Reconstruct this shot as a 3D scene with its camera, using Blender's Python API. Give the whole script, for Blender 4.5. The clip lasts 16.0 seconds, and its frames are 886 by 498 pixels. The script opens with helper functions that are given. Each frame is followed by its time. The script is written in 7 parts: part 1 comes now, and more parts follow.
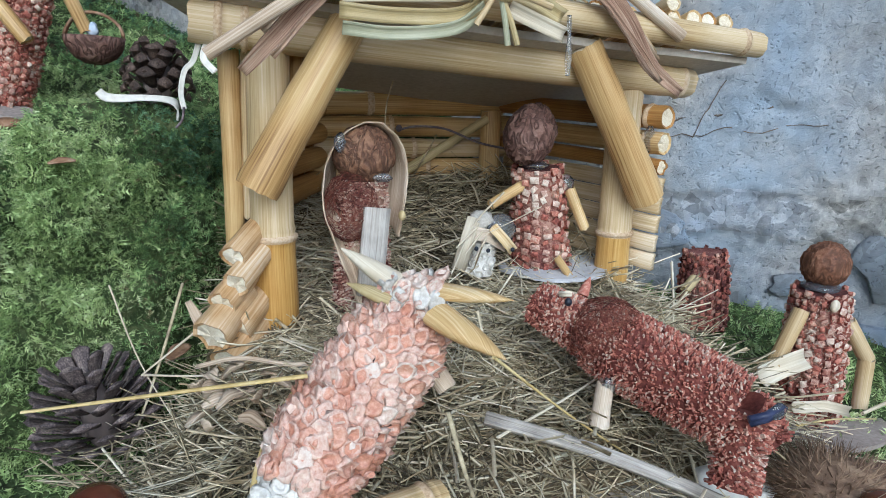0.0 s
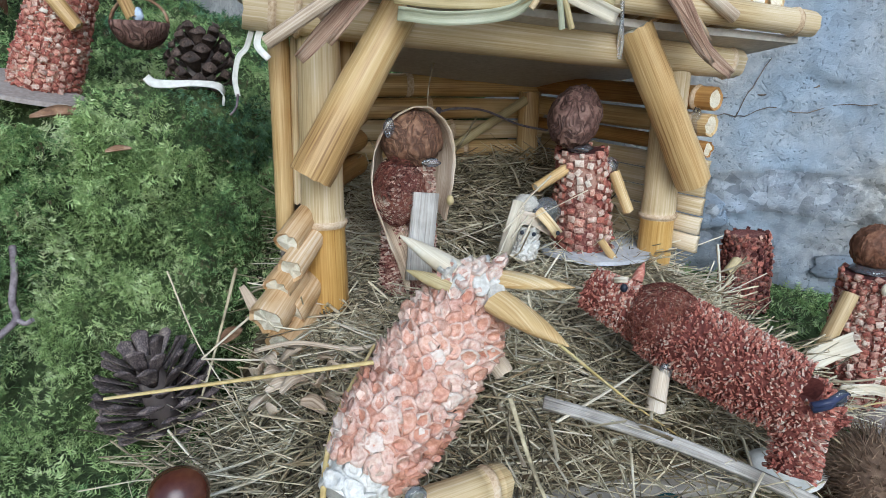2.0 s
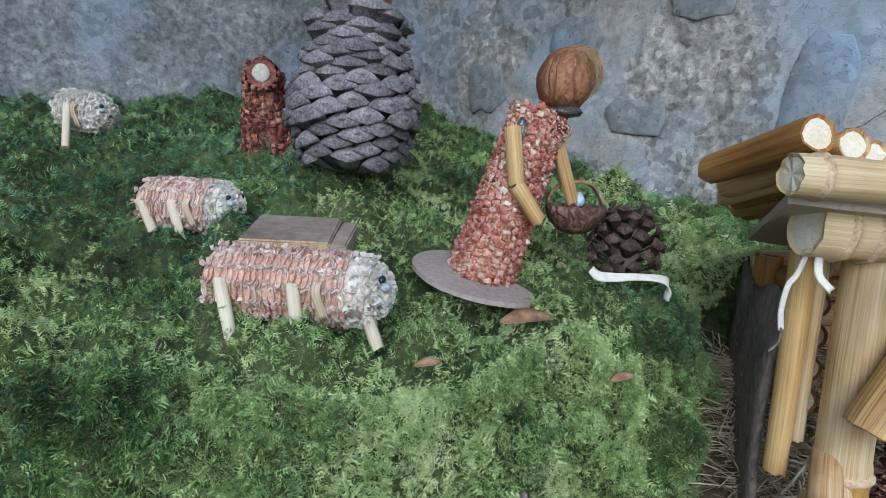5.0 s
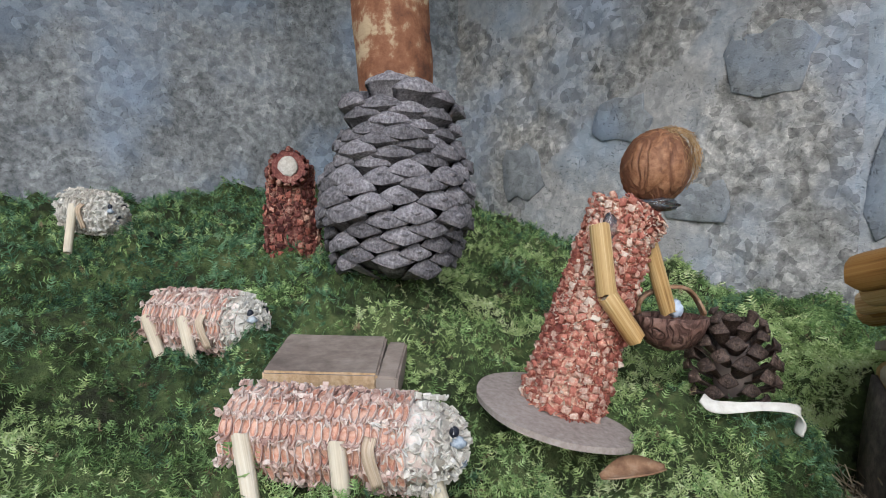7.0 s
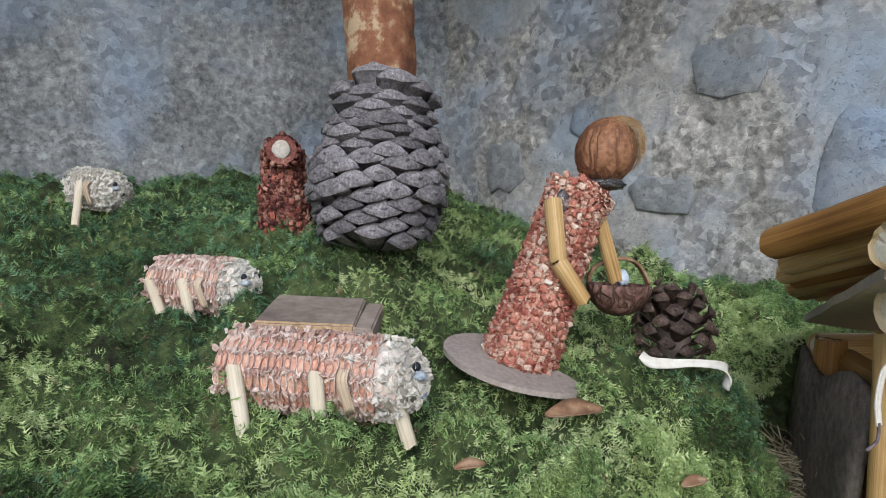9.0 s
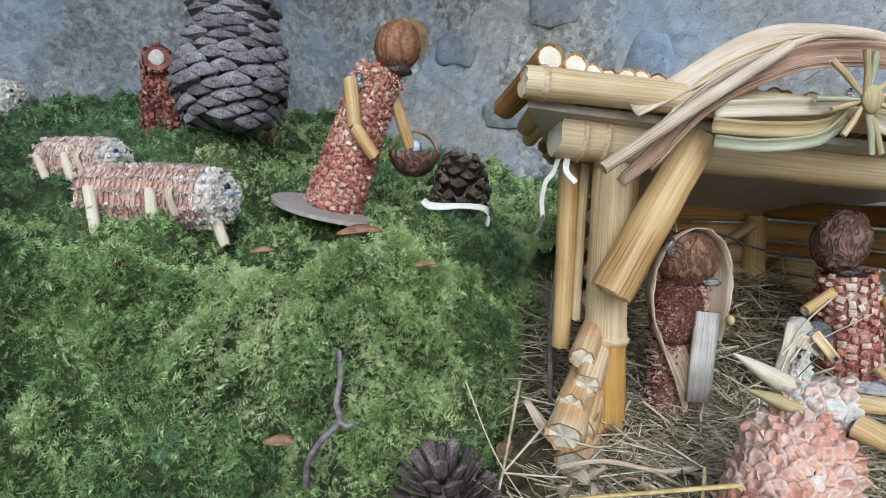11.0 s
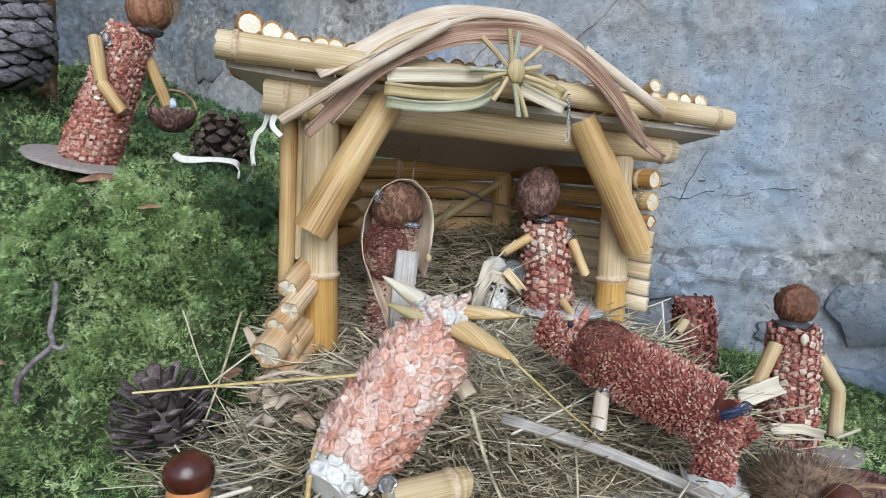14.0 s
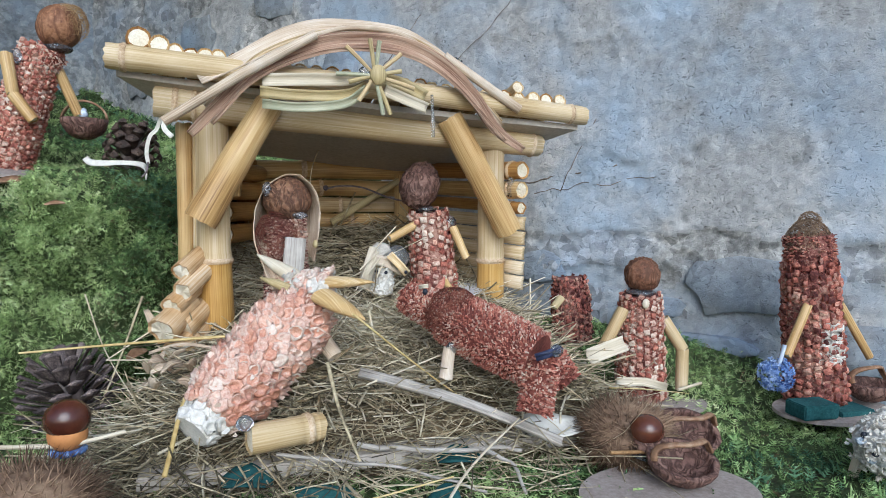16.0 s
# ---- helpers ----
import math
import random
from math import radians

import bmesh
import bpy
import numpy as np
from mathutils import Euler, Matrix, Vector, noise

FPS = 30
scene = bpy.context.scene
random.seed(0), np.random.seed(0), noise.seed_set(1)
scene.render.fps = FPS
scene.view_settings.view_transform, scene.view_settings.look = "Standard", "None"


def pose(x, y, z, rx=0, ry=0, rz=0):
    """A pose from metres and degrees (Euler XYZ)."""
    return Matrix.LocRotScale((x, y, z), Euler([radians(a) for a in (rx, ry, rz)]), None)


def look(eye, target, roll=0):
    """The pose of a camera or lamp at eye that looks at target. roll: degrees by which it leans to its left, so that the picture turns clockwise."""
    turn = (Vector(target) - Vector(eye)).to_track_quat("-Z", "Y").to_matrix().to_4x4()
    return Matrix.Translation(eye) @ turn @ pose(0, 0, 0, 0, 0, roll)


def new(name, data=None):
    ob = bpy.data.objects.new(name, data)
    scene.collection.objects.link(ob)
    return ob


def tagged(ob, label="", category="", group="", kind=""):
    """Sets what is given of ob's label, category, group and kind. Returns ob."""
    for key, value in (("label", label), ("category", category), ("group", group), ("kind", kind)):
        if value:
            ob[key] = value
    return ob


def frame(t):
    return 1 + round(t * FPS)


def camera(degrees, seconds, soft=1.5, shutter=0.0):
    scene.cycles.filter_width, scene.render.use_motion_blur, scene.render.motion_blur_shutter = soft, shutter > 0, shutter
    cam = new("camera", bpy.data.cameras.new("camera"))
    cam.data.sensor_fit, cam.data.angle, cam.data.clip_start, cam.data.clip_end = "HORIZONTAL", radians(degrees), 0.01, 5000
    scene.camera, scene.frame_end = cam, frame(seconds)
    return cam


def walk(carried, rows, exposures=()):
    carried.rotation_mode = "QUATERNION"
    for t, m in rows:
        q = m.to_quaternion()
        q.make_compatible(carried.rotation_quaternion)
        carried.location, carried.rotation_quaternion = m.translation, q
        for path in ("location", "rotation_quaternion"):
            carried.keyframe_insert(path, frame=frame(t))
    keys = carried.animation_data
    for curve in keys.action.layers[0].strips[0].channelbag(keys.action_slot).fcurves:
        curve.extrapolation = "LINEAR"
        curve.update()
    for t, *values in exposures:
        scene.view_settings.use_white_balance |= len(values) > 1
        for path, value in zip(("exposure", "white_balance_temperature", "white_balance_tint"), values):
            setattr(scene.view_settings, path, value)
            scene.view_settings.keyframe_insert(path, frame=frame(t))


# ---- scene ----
cam = camera(70.85, 16.0, soft=0.75)
PATH = [
    (0, (-0.0177, -0.3291, 0.1290), (0.1365, 0.1325, 0.0141), 2.62),
    (0.5, (-0.0154, -0.3256, 0.1287), (0.1414, 0.1342, 0.0103), 2.10),
    (1, (-0.0152, -0.3254, 0.1264), (0.1416, 0.1329, 0.0023), 2.13),
    (1.5, (-0.0223, -0.3248, 0.1275), (0.1315, 0.1328, -0.0030), 2.08),
    (2, (-0.0368, -0.3239, 0.1336), (0.1068, 0.1358, -0.0008), 2.17),
    (2.5, (-0.0462, -0.3234, 0.1353), (0.0852, 0.1399, 0.0005), 1.76),
    (3, (-0.0556, -0.3233, 0.1401), (0.0662, 0.1434, 0.0083), 1.76),
    (3.5, (-0.0861, -0.3180, 0.1475), (0.0118, 0.1549, 0.0181), 1.64),
    (4, (-0.1336, -0.2974, 0.1610), (-0.0657, 0.1835, 0.0423), 1.41),
    (4.5, (-0.1755, -0.2662, 0.1693), (-0.1237, 0.2203, 0.0663), 3.94),
    (5, (-0.2038, -0.2299, 0.1876), (-0.1590, 0.2614, 0.1061), 2.80),
    (5.2, (-0.2112, -0.2185, 0.1953), (-0.1675, 0.2751, 0.1288), 3.70),
    (7.3, (-0.2263, -0.1627, 0.1962), (-0.1935, 0.3360, 0.1817), 1.31),
    (7.5, (-0.2283, -0.1615, 0.1984), (-0.1954, 0.3372, 0.1862), 1.34),
    (8, (-0.2296, -0.1682, 0.1991), (-0.1990, 0.3309, 0.1920), 1.96),
    (8.5, (-0.2252, -0.1785, 0.1925), (-0.1888, 0.3201, 0.1836), 2.37),
    (8.7, (-0.2210, -0.1868, 0.1889), (-0.1843, 0.3117, 0.1778), 2.54),
    (10.8, (-0.1576, -0.3024, 0.1310), (-0.0886, 0.1912, 0.0911), 1.97),
    (11, (-0.1441, -0.3089, 0.1263), (-0.0651, 0.1833, 0.0877), 2.22),
    (11.5, (-0.1167, -0.3354, 0.1170), (-0.0231, 0.1544, 0.0813), 3.23),
    (12, (-0.0761, -0.3422, 0.1222), (0.0514, 0.1399, 0.0862), 3.28),
    (12.5, (-0.0543, -0.3455, 0.1225), (0.0980, 0.1290, 0.0816), 3.26),
    (13, (-0.0446, -0.3527, 0.1174), (0.1126, 0.1195, 0.0697), 2.75),
    (13.5, (-0.0432, -0.3687, 0.1238), (0.1078, 0.1058, 0.0782), 2.33),
    (14, (-0.0439, -0.3854, 0.1166), (0.1049, 0.0889, 0.0627), 3.01),
    (14.5, (-0.0360, -0.4038, 0.1262), (0.1115, 0.0713, 0.0759), 2.46),
    (15, (-0.0331, -0.4142, 0.1240), (0.1123, 0.0617, 0.0753), 2.42),
    (15.5, (-0.0212, -0.4296, 0.1165), (0.1305, 0.0446, 0.0703), 2.22),
    (16, (0.0028, -0.4549, 0.1006), (0.1712, 0.0143, 0.0614), 1.38),
]
walk(cam, [(t, look(eye, target, roll)) for t, eye, target, roll in PATH], [(0, 0.04, 5350, 5), (3, 0.02, 5350, 5), (5, -0.12, 5400, 7), (7.5, -0.02, 5950, 10.5), (9, -0.04, 5950, 10.5), (11.5, 0.0, 5500, 7), (16, 0.08, 5500, 7)])

# ---- light ----
world = bpy.data.worlds.new("overcast_sky")
scene.world = world
world.use_nodes = True
wn = world.node_tree.nodes
sky = wn.new("ShaderNodeTexSky")
sky.sky_type, sky.sun_disc = "NISHITA", False
sky.sun_elevation, sky.sun_rotation = radians(33), radians(190)
sky.air_density, sky.dust_density = 1.0, 3.0
world.node_tree.links.new(sky.outputs[0], wn["Background"].inputs[0])
wn["Background"].inputs[1].default_value = 0.15
sun = new("sun", bpy.data.lights.new("sun", "SUN"))
sun.data.energy, sun.data.angle, sun.data.color = 1.6, radians(50), (0.88, 0.95, 1.0)
sun.matrix_world = look((-0.05, -1.4, 0.88), (0.1, 0.0, 0.0))


# ---- materials ----
def material(name, colours, scale=60.0, coarse=8.0, rough=0.8, bump=0.3, island=0.5, uv=None, dist=0.0008, spec=0.3, grain=2.0, stain=1.5):
    """Colours along a ramp driven by grain, broad stains and a value for each piece."""
    m = bpy.data.materials.new(name)
    m.use_nodes = True
    n, l = m.node_tree.nodes, m.node_tree.links
    bsdf = n["Principled BSDF"]
    coord = n.new("ShaderNodeTexCoord")
    vec = coord.outputs["Object"]
    if uv:
        mp = n.new("ShaderNodeMapping")
        mp.inputs["Scale"].default_value = (uv[0], uv[1], 1.0)
        l.new(coord.outputs["UV"], mp.inputs[0])
        vec = mp.outputs[0]
    fine = n.new("ShaderNodeTexNoise")
    fine.inputs["Scale"].default_value = 1.0 if uv else scale
    fine.inputs["Detail"].default_value = 6.0
    fine.inputs["Roughness"].default_value = 0.65
    l.new(vec, fine.inputs["Vector"])
    broad = n.new("ShaderNodeTexNoise")
    broad.inputs["Scale"].default_value = coarse
    broad.inputs["Detail"].default_value = 3.0
    l.new(coord.outputs["Object"], broad.inputs["Vector"])
    geo = n.new("ShaderNodeNewGeometry")

    def math_node(op, a, b):
        q = n.new("ShaderNodeMath")
        q.operation = op
        for k, v in enumerate((a, b)):
            if isinstance(v, (int, float)):
                q.inputs[k].default_value = v
            else:
                l.new(v, q.inputs[k])
        return q.outputs[0]

    def stretch(v, k):
        return math_node("MULTIPLY", math_node("SUBTRACT", v, 0.5), k)

    total = math_node("ADD", stretch(fine.outputs["Fac"], grain), stretch(broad.outputs["Fac"], stain))
    total = math_node("ADD", total, math_node("MULTIPLY", math_node("SUBTRACT", geo.outputs["Random Per Island"], 0.5), island))
    total = math_node("ADD", total, 0.5)
    ramp = n.new("ShaderNodeValToRGB")
    el = ramp.color_ramp.elements
    for k, c in enumerate(colours):
        e = el[k] if k < 2 else el.new(1.0)
        e.position = k / (len(colours) - 1)
        e.color = (*c, 1)
    l.new(total, ramp.inputs[0])
    l.new(ramp.outputs[0], bsdf.inputs["Base Color"])
    bsdf.inputs["Roughness"].default_value = rough
    bsdf.inputs["Specular IOR Level"].default_value = spec
    if bump:
        b = n.new("ShaderNodeBump")
        b.inputs["Strength"].default_value = bump
        b.inputs["Distance"].default_value = dist
        l.new(fine.outputs["Fac"], b.inputs["Height"])
        l.new(b.outputs[0], bsdf.inputs["Normal"])
    return m


M_CANE = material("cane", [(0.251, 0.135, 0.045), (0.483, 0.297, 0.112), (0.615, 0.432, 0.196), (0.765, 0.624, 0.392)], uv=(900, 12), coarse=14, rough=0.42, bump=0.35, island=0.25, dist=0.0004, spec=0.45)
M_CANE_PALE = material("pale_cane", [(0.30, 0.185, 0.075), (0.49, 0.355, 0.175), (0.61, 0.48, 0.29), (0.74, 0.63, 0.47)], uv=(900, 12), coarse=14, rough=0.5, bump=0.4, island=0.3, dist=0.0004, spec=0.4)
M_CANE_GOLD = material("golden_cane", [(0.219, 0.107, 0.023), (0.439, 0.234, 0.055), (0.559, 0.341, 0.102), (0.658, 0.458, 0.174)], uv=(900, 12), coarse=14, rough=0.4, bump=0.3, island=0.25, dist=0.0004, spec=0.45)
M_CANE_BROWN = material("brown_cane", [(0.16, 0.07, 0.02), (0.36, 0.18, 0.05), (0.52, 0.30, 0.10)], uv=(900, 12), coarse=14, rough=0.5, bump=0.4, island=0.4, dist=0.0004)
M_CANE_TAN = material("tan_cane", [(0.28, 0.15, 0.06), (0.47, 0.29, 0.13), (0.60, 0.42, 0.24), (0.74, 0.62, 0.46)], uv=(700, 12), coarse=45, rough=0.5, bump=0.4, island=0.3, dist=0.0004)
M_PITH = material("pith", [(0.62, 0.52, 0.36), (0.76, 0.69, 0.54), (0.85, 0.80, 0.68)], scale=900, coarse=60, rough=0.95, bump=0.6)
M_NODE = material("cane_node", [(0.28, 0.17, 0.08), (0.55, 0.40, 0.25), (0.70, 0.58, 0.42)], scale=500, coarse=60, rough=0.7, bump=0.5)
M_REED = material("green_yellow_reed", [(0.25, 0.19, 0.085), (0.46, 0.36, 0.175), (0.60, 0.51, 0.31)], uv=(1500, 20), coarse=30, rough=0.45, bump=0.5, dist=0.0004)
M_HUSK = material("dry_husk", [(0.25, 0.175, 0.11), (0.46, 0.35, 0.245), (0.60, 0.49, 0.365), (0.71, 0.63, 0.53)], uv=(1600, 25), coarse=30, rough=0.75, bump=0.5, dist=0.0004)
M_HUSK_GREY = material("weathered_wood_fibre", [(0.17, 0.15, 0.13), (0.33, 0.30, 0.26), (0.46, 0.42, 0.37), (0.58, 0.55, 0.50)], uv=(1600, 25), coarse=60, rough=0.8, bump=0.8, dist=0.0006)
M_BARK_HUSK = material("pinkish_brown_husk", [(0.17, 0.088, 0.055), (0.34, 0.205, 0.14), (0.47, 0.315, 0.22), (0.60, 0.47, 0.355)], uv=(1400, 20), coarse=25, rough=0.6, bump=0.9, dist=0.0006, grain=2.8)
M_GREENISH = material("grey_green_stalk", [(0.22, 0.22, 0.13), (0.40, 0.40, 0.27), (0.56, 0.55, 0.41)], uv=(1500, 20), coarse=30, rough=0.6, bump=0.5, dist=0.0004)
M_BOARD = material("cardboard", [(0.40, 0.35, 0.30), (0.50, 0.45, 0.39), (0.58, 0.53, 0.47)], scale=300, coarse=15, rough=0.9, bump=0.15)
M_PAPER = material("grey_paper", [(0.42, 0.42, 0.43), (0.54, 0.54, 0.55), (0.64, 0.64, 0.65)], scale=300, coarse=40, rough=0.9, bump=0.2)
M_GREYBOARD = material("grey_cardboard", [(0.23, 0.19, 0.17), (0.33, 0.28, 0.25), (0.42, 0.37, 0.34)], scale=400, coarse=20, rough=0.9, bump=0.2)
M_GLUE = material("hot_glue", [(0.60, 0.64, 0.70), (0.74, 0.77, 0.82), (0.86, 0.88, 0.92)], scale=200, coarse=40, rough=0.15, bump=0.4, spec=0.6)
M_GLUE.node_tree.nodes["Principled BSDF"].inputs["Transmission Weight"].default_value = 0.93
M_COB_RED = material("red_cob_chaff", [(0.19, 0.055, 0.042), (0.38, 0.125, 0.09), (0.50, 0.21, 0.15), (0.66, 0.45, 0.34)], scale=700, coarse=60, rough=0.8, bump=0.4, island=0.6)
M_COB_CORE = material("dark_cob_core", [(0.08, 0.024, 0.018), (0.17, 0.05, 0.038), (0.26, 0.09, 0.065)], scale=500, coarse=60, rough=0.9, bump=0.5, island=0.0)
M_COB_DARK = material("dark_red_cob", [(0.055, 0.016, 0.014), (0.13, 0.04, 0.034), (0.22, 0.08, 0.065), (0.40, 0.24, 0.18)], scale=700, coarse=60, rough=0.85, bump=0.4, island=0.8)
M_COB_TIP = material("cream_cob_chaff", [(0.30, 0.125, 0.095), (0.48, 0.28, 0.215), (0.61, 0.46, 0.37), (0.75, 0.66, 0.55)], scale=700, coarse=60, rough=0.8, bump=0.4, island=0.5)
M_COB_PINK = material("pink_orange_cob", [(0.38, 0.17, 0.12), (0.54, 0.30, 0.225), (0.64, 0.43, 0.34), (0.73, 0.58, 0.48)], scale=600, coarse=50, rough=0.5, bump=0.5, island=1.0, spec=0.5)
M_COB_PEACH = material("peach_cob_pit", [(0.38, 0.17, 0.12), (0.56, 0.31, 0.22), (0.68, 0.47, 0.37)], scale=600, coarse=50, rough=0.5, bump=0.4, island=0.6)
M_COB_SHEEP = material("pale_pink_cob", [(0.42, 0.27, 0.23), (0.57, 0.42, 0.36), (0.67, 0.55, 0.49), (0.76, 0.69, 0.63)], scale=600, coarse=50, rough=0.8, bump=0.4, island=0.8)
M_COB_ORANGE = material("orange_cob_pit", [(0.36, 0.14, 0.09), (0.55, 0.27, 0.18), (0.70, 0.46, 0.35)], scale=600, coarse=50, rough=0.35, bump=0.4, island=0.6, spec=0.5)
M_COB_PALE = material("cream_pink_cob", [(0.42, 0.22, 0.17), (0.58, 0.40, 0.32), (0.68, 0.55, 0.46), (0.76, 0.68, 0.60)], scale=600, coarse=50, rough=0.6, bump=0.4, island=0.8, spec=0.4)
M_CREAM = material("cream_fluff", [(0.46, 0.42, 0.36), (0.62, 0.59, 0.53), (0.78, 0.76, 0.71)], scale=600, coarse=50, rough=0.9, bump=0.5, island=0.7)
M_WALNUT = material("walnut_shell", [(0.10, 0.048, 0.028), (0.19, 0.095, 0.055), (0.29, 0.16, 0.095), (0.40, 0.25, 0.16)], scale=320, coarse=90, rough=0.6, bump=0.6, dist=0.0008, island=0.2, grain=1.6, stain=1.0)
M_WALNUT_DARK = material("dull_walnut_shell", [(0.08, 0.04, 0.032), (0.16, 0.085, 0.066), (0.24, 0.14, 0.11), (0.33, 0.21, 0.17)], scale=320, coarse=90, rough=0.65, bump=0.6, dist=0.0008, island=0.2, grain=1.6)


def furrow(m, scale, dark, depth, along=0.55):
    """Winding furrows, as on a nut shell: a darker colour in them and a strong relief."""
    n, l = m.node_tree.nodes, m.node_tree.links
    coord, bsdf = n["Texture Coordinate"], n["Principled BSDF"]
    mp = n.new("ShaderNodeMapping")
    mp.inputs["Scale"].default_value = (1.0, 1.0, along)
    l.new(coord.outputs["Object"], mp.inputs[0])
    t = n.new("ShaderNodeTexNoise")
    t.inputs["Scale"].default_value, t.inputs["Detail"].default_value, t.inputs["Distortion"].default_value = scale, 2.5, 1.2
    l.new(mp.outputs[0], t.inputs["Vector"])
    last = t.outputs["Fac"]
    for op, v in (("SUBTRACT", 0.5), ("ABSOLUTE", 0.0), ("MULTIPLY", 9.0), ("MINIMUM", 1.0)):
        q = n.new("ShaderNodeMath")
        q.operation = op
        l.new(last, q.inputs[0])
        q.inputs[1].default_value = v
        last = q.outputs[0]
    mix = n.new("ShaderNodeMix")
    mix.data_type = "RGBA"
    mix.inputs["A"].default_value = (*dark, 1)
    l.new(last, mix.inputs["Factor"])
    l.new(n["Color Ramp"].outputs[0], mix.inputs["B"])
    l.new(mix.outputs["Result"], bsdf.inputs["Base Color"])
    b = n.new("ShaderNodeBump")
    b.inputs["Strength"].default_value, b.inputs["Distance"].default_value = 1.0, depth
    l.new(last, b.inputs["Height"])
    l.new(n["Bump"].outputs[0], b.inputs["Normal"])
    l.new(b.outputs[0], bsdf.inputs["Normal"])


furrow(M_WALNUT, 150.0, (0.10, 0.05, 0.032), 0.0006)
furrow(M_WALNUT_DARK, 160.0, (0.075, 0.038, 0.03), 0.0006)
M_NUT = material("tan_nut_shell", [(0.12, 0.05, 0.025), (0.26, 0.12, 0.06), (0.37, 0.19, 0.10), (0.50, 0.30, 0.18)], scale=420, coarse=60, rough=0.6, bump=0.7, dist=0.0006, island=0.2, grain=1.7, stain=1.1)
M_NUT_BROWN = material("brown_nut_shell", [(0.08, 0.034, 0.02), (0.17, 0.075, 0.042), (0.25, 0.12, 0.07), (0.36, 0.2, 0.12)], scale=420, coarse=60, rough=0.6, bump=0.7, dist=0.0006, island=0.2, grain=1.7, stain=1.1)
furrow(M_NUT, 120.0, (0.15, 0.065, 0.035), 0.0004, 0.16)
furrow(M_NUT_BROWN, 130.0, (0.11, 0.05, 0.028), 0.0003, 0.35)
M_CHESTNUT = material("chestnut_skin", [(0.035, 0.010, 0.006), (0.07, 0.02, 0.012), (0.12, 0.04, 0.02)], scale=60, coarse=25, rough=0.22, bump=0.05, spec=0.6)
M_CHESTNUT_FACE = material("orange_nut_base", [(0.42, 0.16, 0.05), (0.60, 0.28, 0.10)], scale=120, coarse=40, rough=0.6)
M_SPINE = material("brown_burr_spines", [(0.10, 0.06, 0.035), (0.22, 0.14, 0.09), (0.36, 0.25, 0.16)], scale=200, coarse=40, rough=0.8, bump=0, island=0.9)
M_FIBRE = material("brown_fibre", [(0.22, 0.12, 0.05), (0.42, 0.26, 0.12), (0.58, 0.42, 0.24)], scale=200, coarse=40, rough=0.8, bump=0, island=0.9)
M_RED_FIBRE = material("red_brown_silk", [(0.06, 0.015, 0.012), (0.17, 0.05, 0.035), (0.28, 0.11, 0.07)], scale=200, coarse=40, rough=0.8, bump=0, island=0.9)
M_INK = material("black_ink", [(0.01, 0.012, 0.02), (0.03, 0.035, 0.05)], scale=300, rough=0.4, bump=0)
M_INKSTAIN = material("blue_grey_ink_stain", [(0.16, 0.20, 0.26), (0.36, 0.42, 0.48), (0.56, 0.60, 0.62)], scale=500, rough=0.5, bump=0.3)
M_NAVY = material("navy_plastic", [(0.02, 0.025, 0.06), (0.05, 0.06, 0.12)], scale=200, rough=0.3, bump=0.1)
M_CONE_GREY = material("grey_cone_scale", [(0.11, 0.102, 0.108), (0.19, 0.178, 0.188), (0.265, 0.25, 0.262), (0.40, 0.38, 0.385)], scale=420, coarse=60, rough=0.85, bump=1.0, grain=2.6, island=0.3)
M_CONE_BROWN = material("brown_cone_scale", [(0.03, 0.02, 0.016), (0.075, 0.05, 0.04), (0.14, 0.10, 0.08), (0.26, 0.19, 0.145)], scale=350, coarse=80, rough=0.6, bump=0.5, island=0.4)
M_CONE_DARK = material("dark_cone_scale", [(0.05, 0.038, 0.038), (0.12, 0.094, 0.092), (0.24, 0.19, 0.17), (0.48, 0.41, 0.34)], scale=350, coarse=80, rough=0.75, bump=0.5, island=0.4)
for m in (M_CONE_GREY, M_CONE_BROWN, M_CONE_DARK):
    # every scale has its own tone and grain
    n, l = m.node_tree.nodes, m.node_tree.links
    info, shift, tone, dye = n.new("ShaderNodeObjectInfo"), n.new("ShaderNodeVectorMath"), n.new("ShaderNodeMapRange"), n.new("ShaderNodeMix")
    l.new(n["Texture Coordinate"].outputs["Object"], shift.inputs[0])
    l.new(info.outputs["Random"], shift.inputs[1])
    for q in ("Noise Texture", "Noise Texture.001"):
        l.new(shift.outputs[0], n[q].inputs["Vector"])
    n["Noise Texture"].inputs["Scale"].default_value = 16.0
    n["Noise Texture.001"].inputs["Scale"].default_value = 2.0
    n["Bump"].inputs["Distance"].default_value = 0.0008
    tone.inputs["To Min"].default_value, tone.inputs["To Max"].default_value = 0.62, 1.28
    l.new(info.outputs["Random"], tone.inputs["Value"])
    dye.data_type, dye.blend_type = "RGBA", "MULTIPLY"
    dye.inputs["Factor"].default_value = 1.0
    l.new(n["Color Ramp"].outputs[0], dye.inputs["A"])
    l.new(tone.outputs[0], dye.inputs["B"])
    l.new(dye.outputs["Result"], n["Principled BSDF"].inputs["Base Color"])
M_TRUNK = material("peeling_bark", [(0.025, 0.017, 0.014), (0.07, 0.035, 0.023), (0.15, 0.062, 0.034), (0.22, 0.095, 0.048), (0.28, 0.13, 0.07), (0.50, 0.38, 0.24)], scale=75, coarse=38, rough=0.8, bump=1.0, dist=0.003, grain=2.0, stain=1.4)
M_BARK = material("grey_bark", [(0.09, 0.075, 0.065), (0.19, 0.16, 0.135), (0.32, 0.27, 0.22)], scale=180, coarse=25, rough=0.9, bump=0.9, dist=0.002)
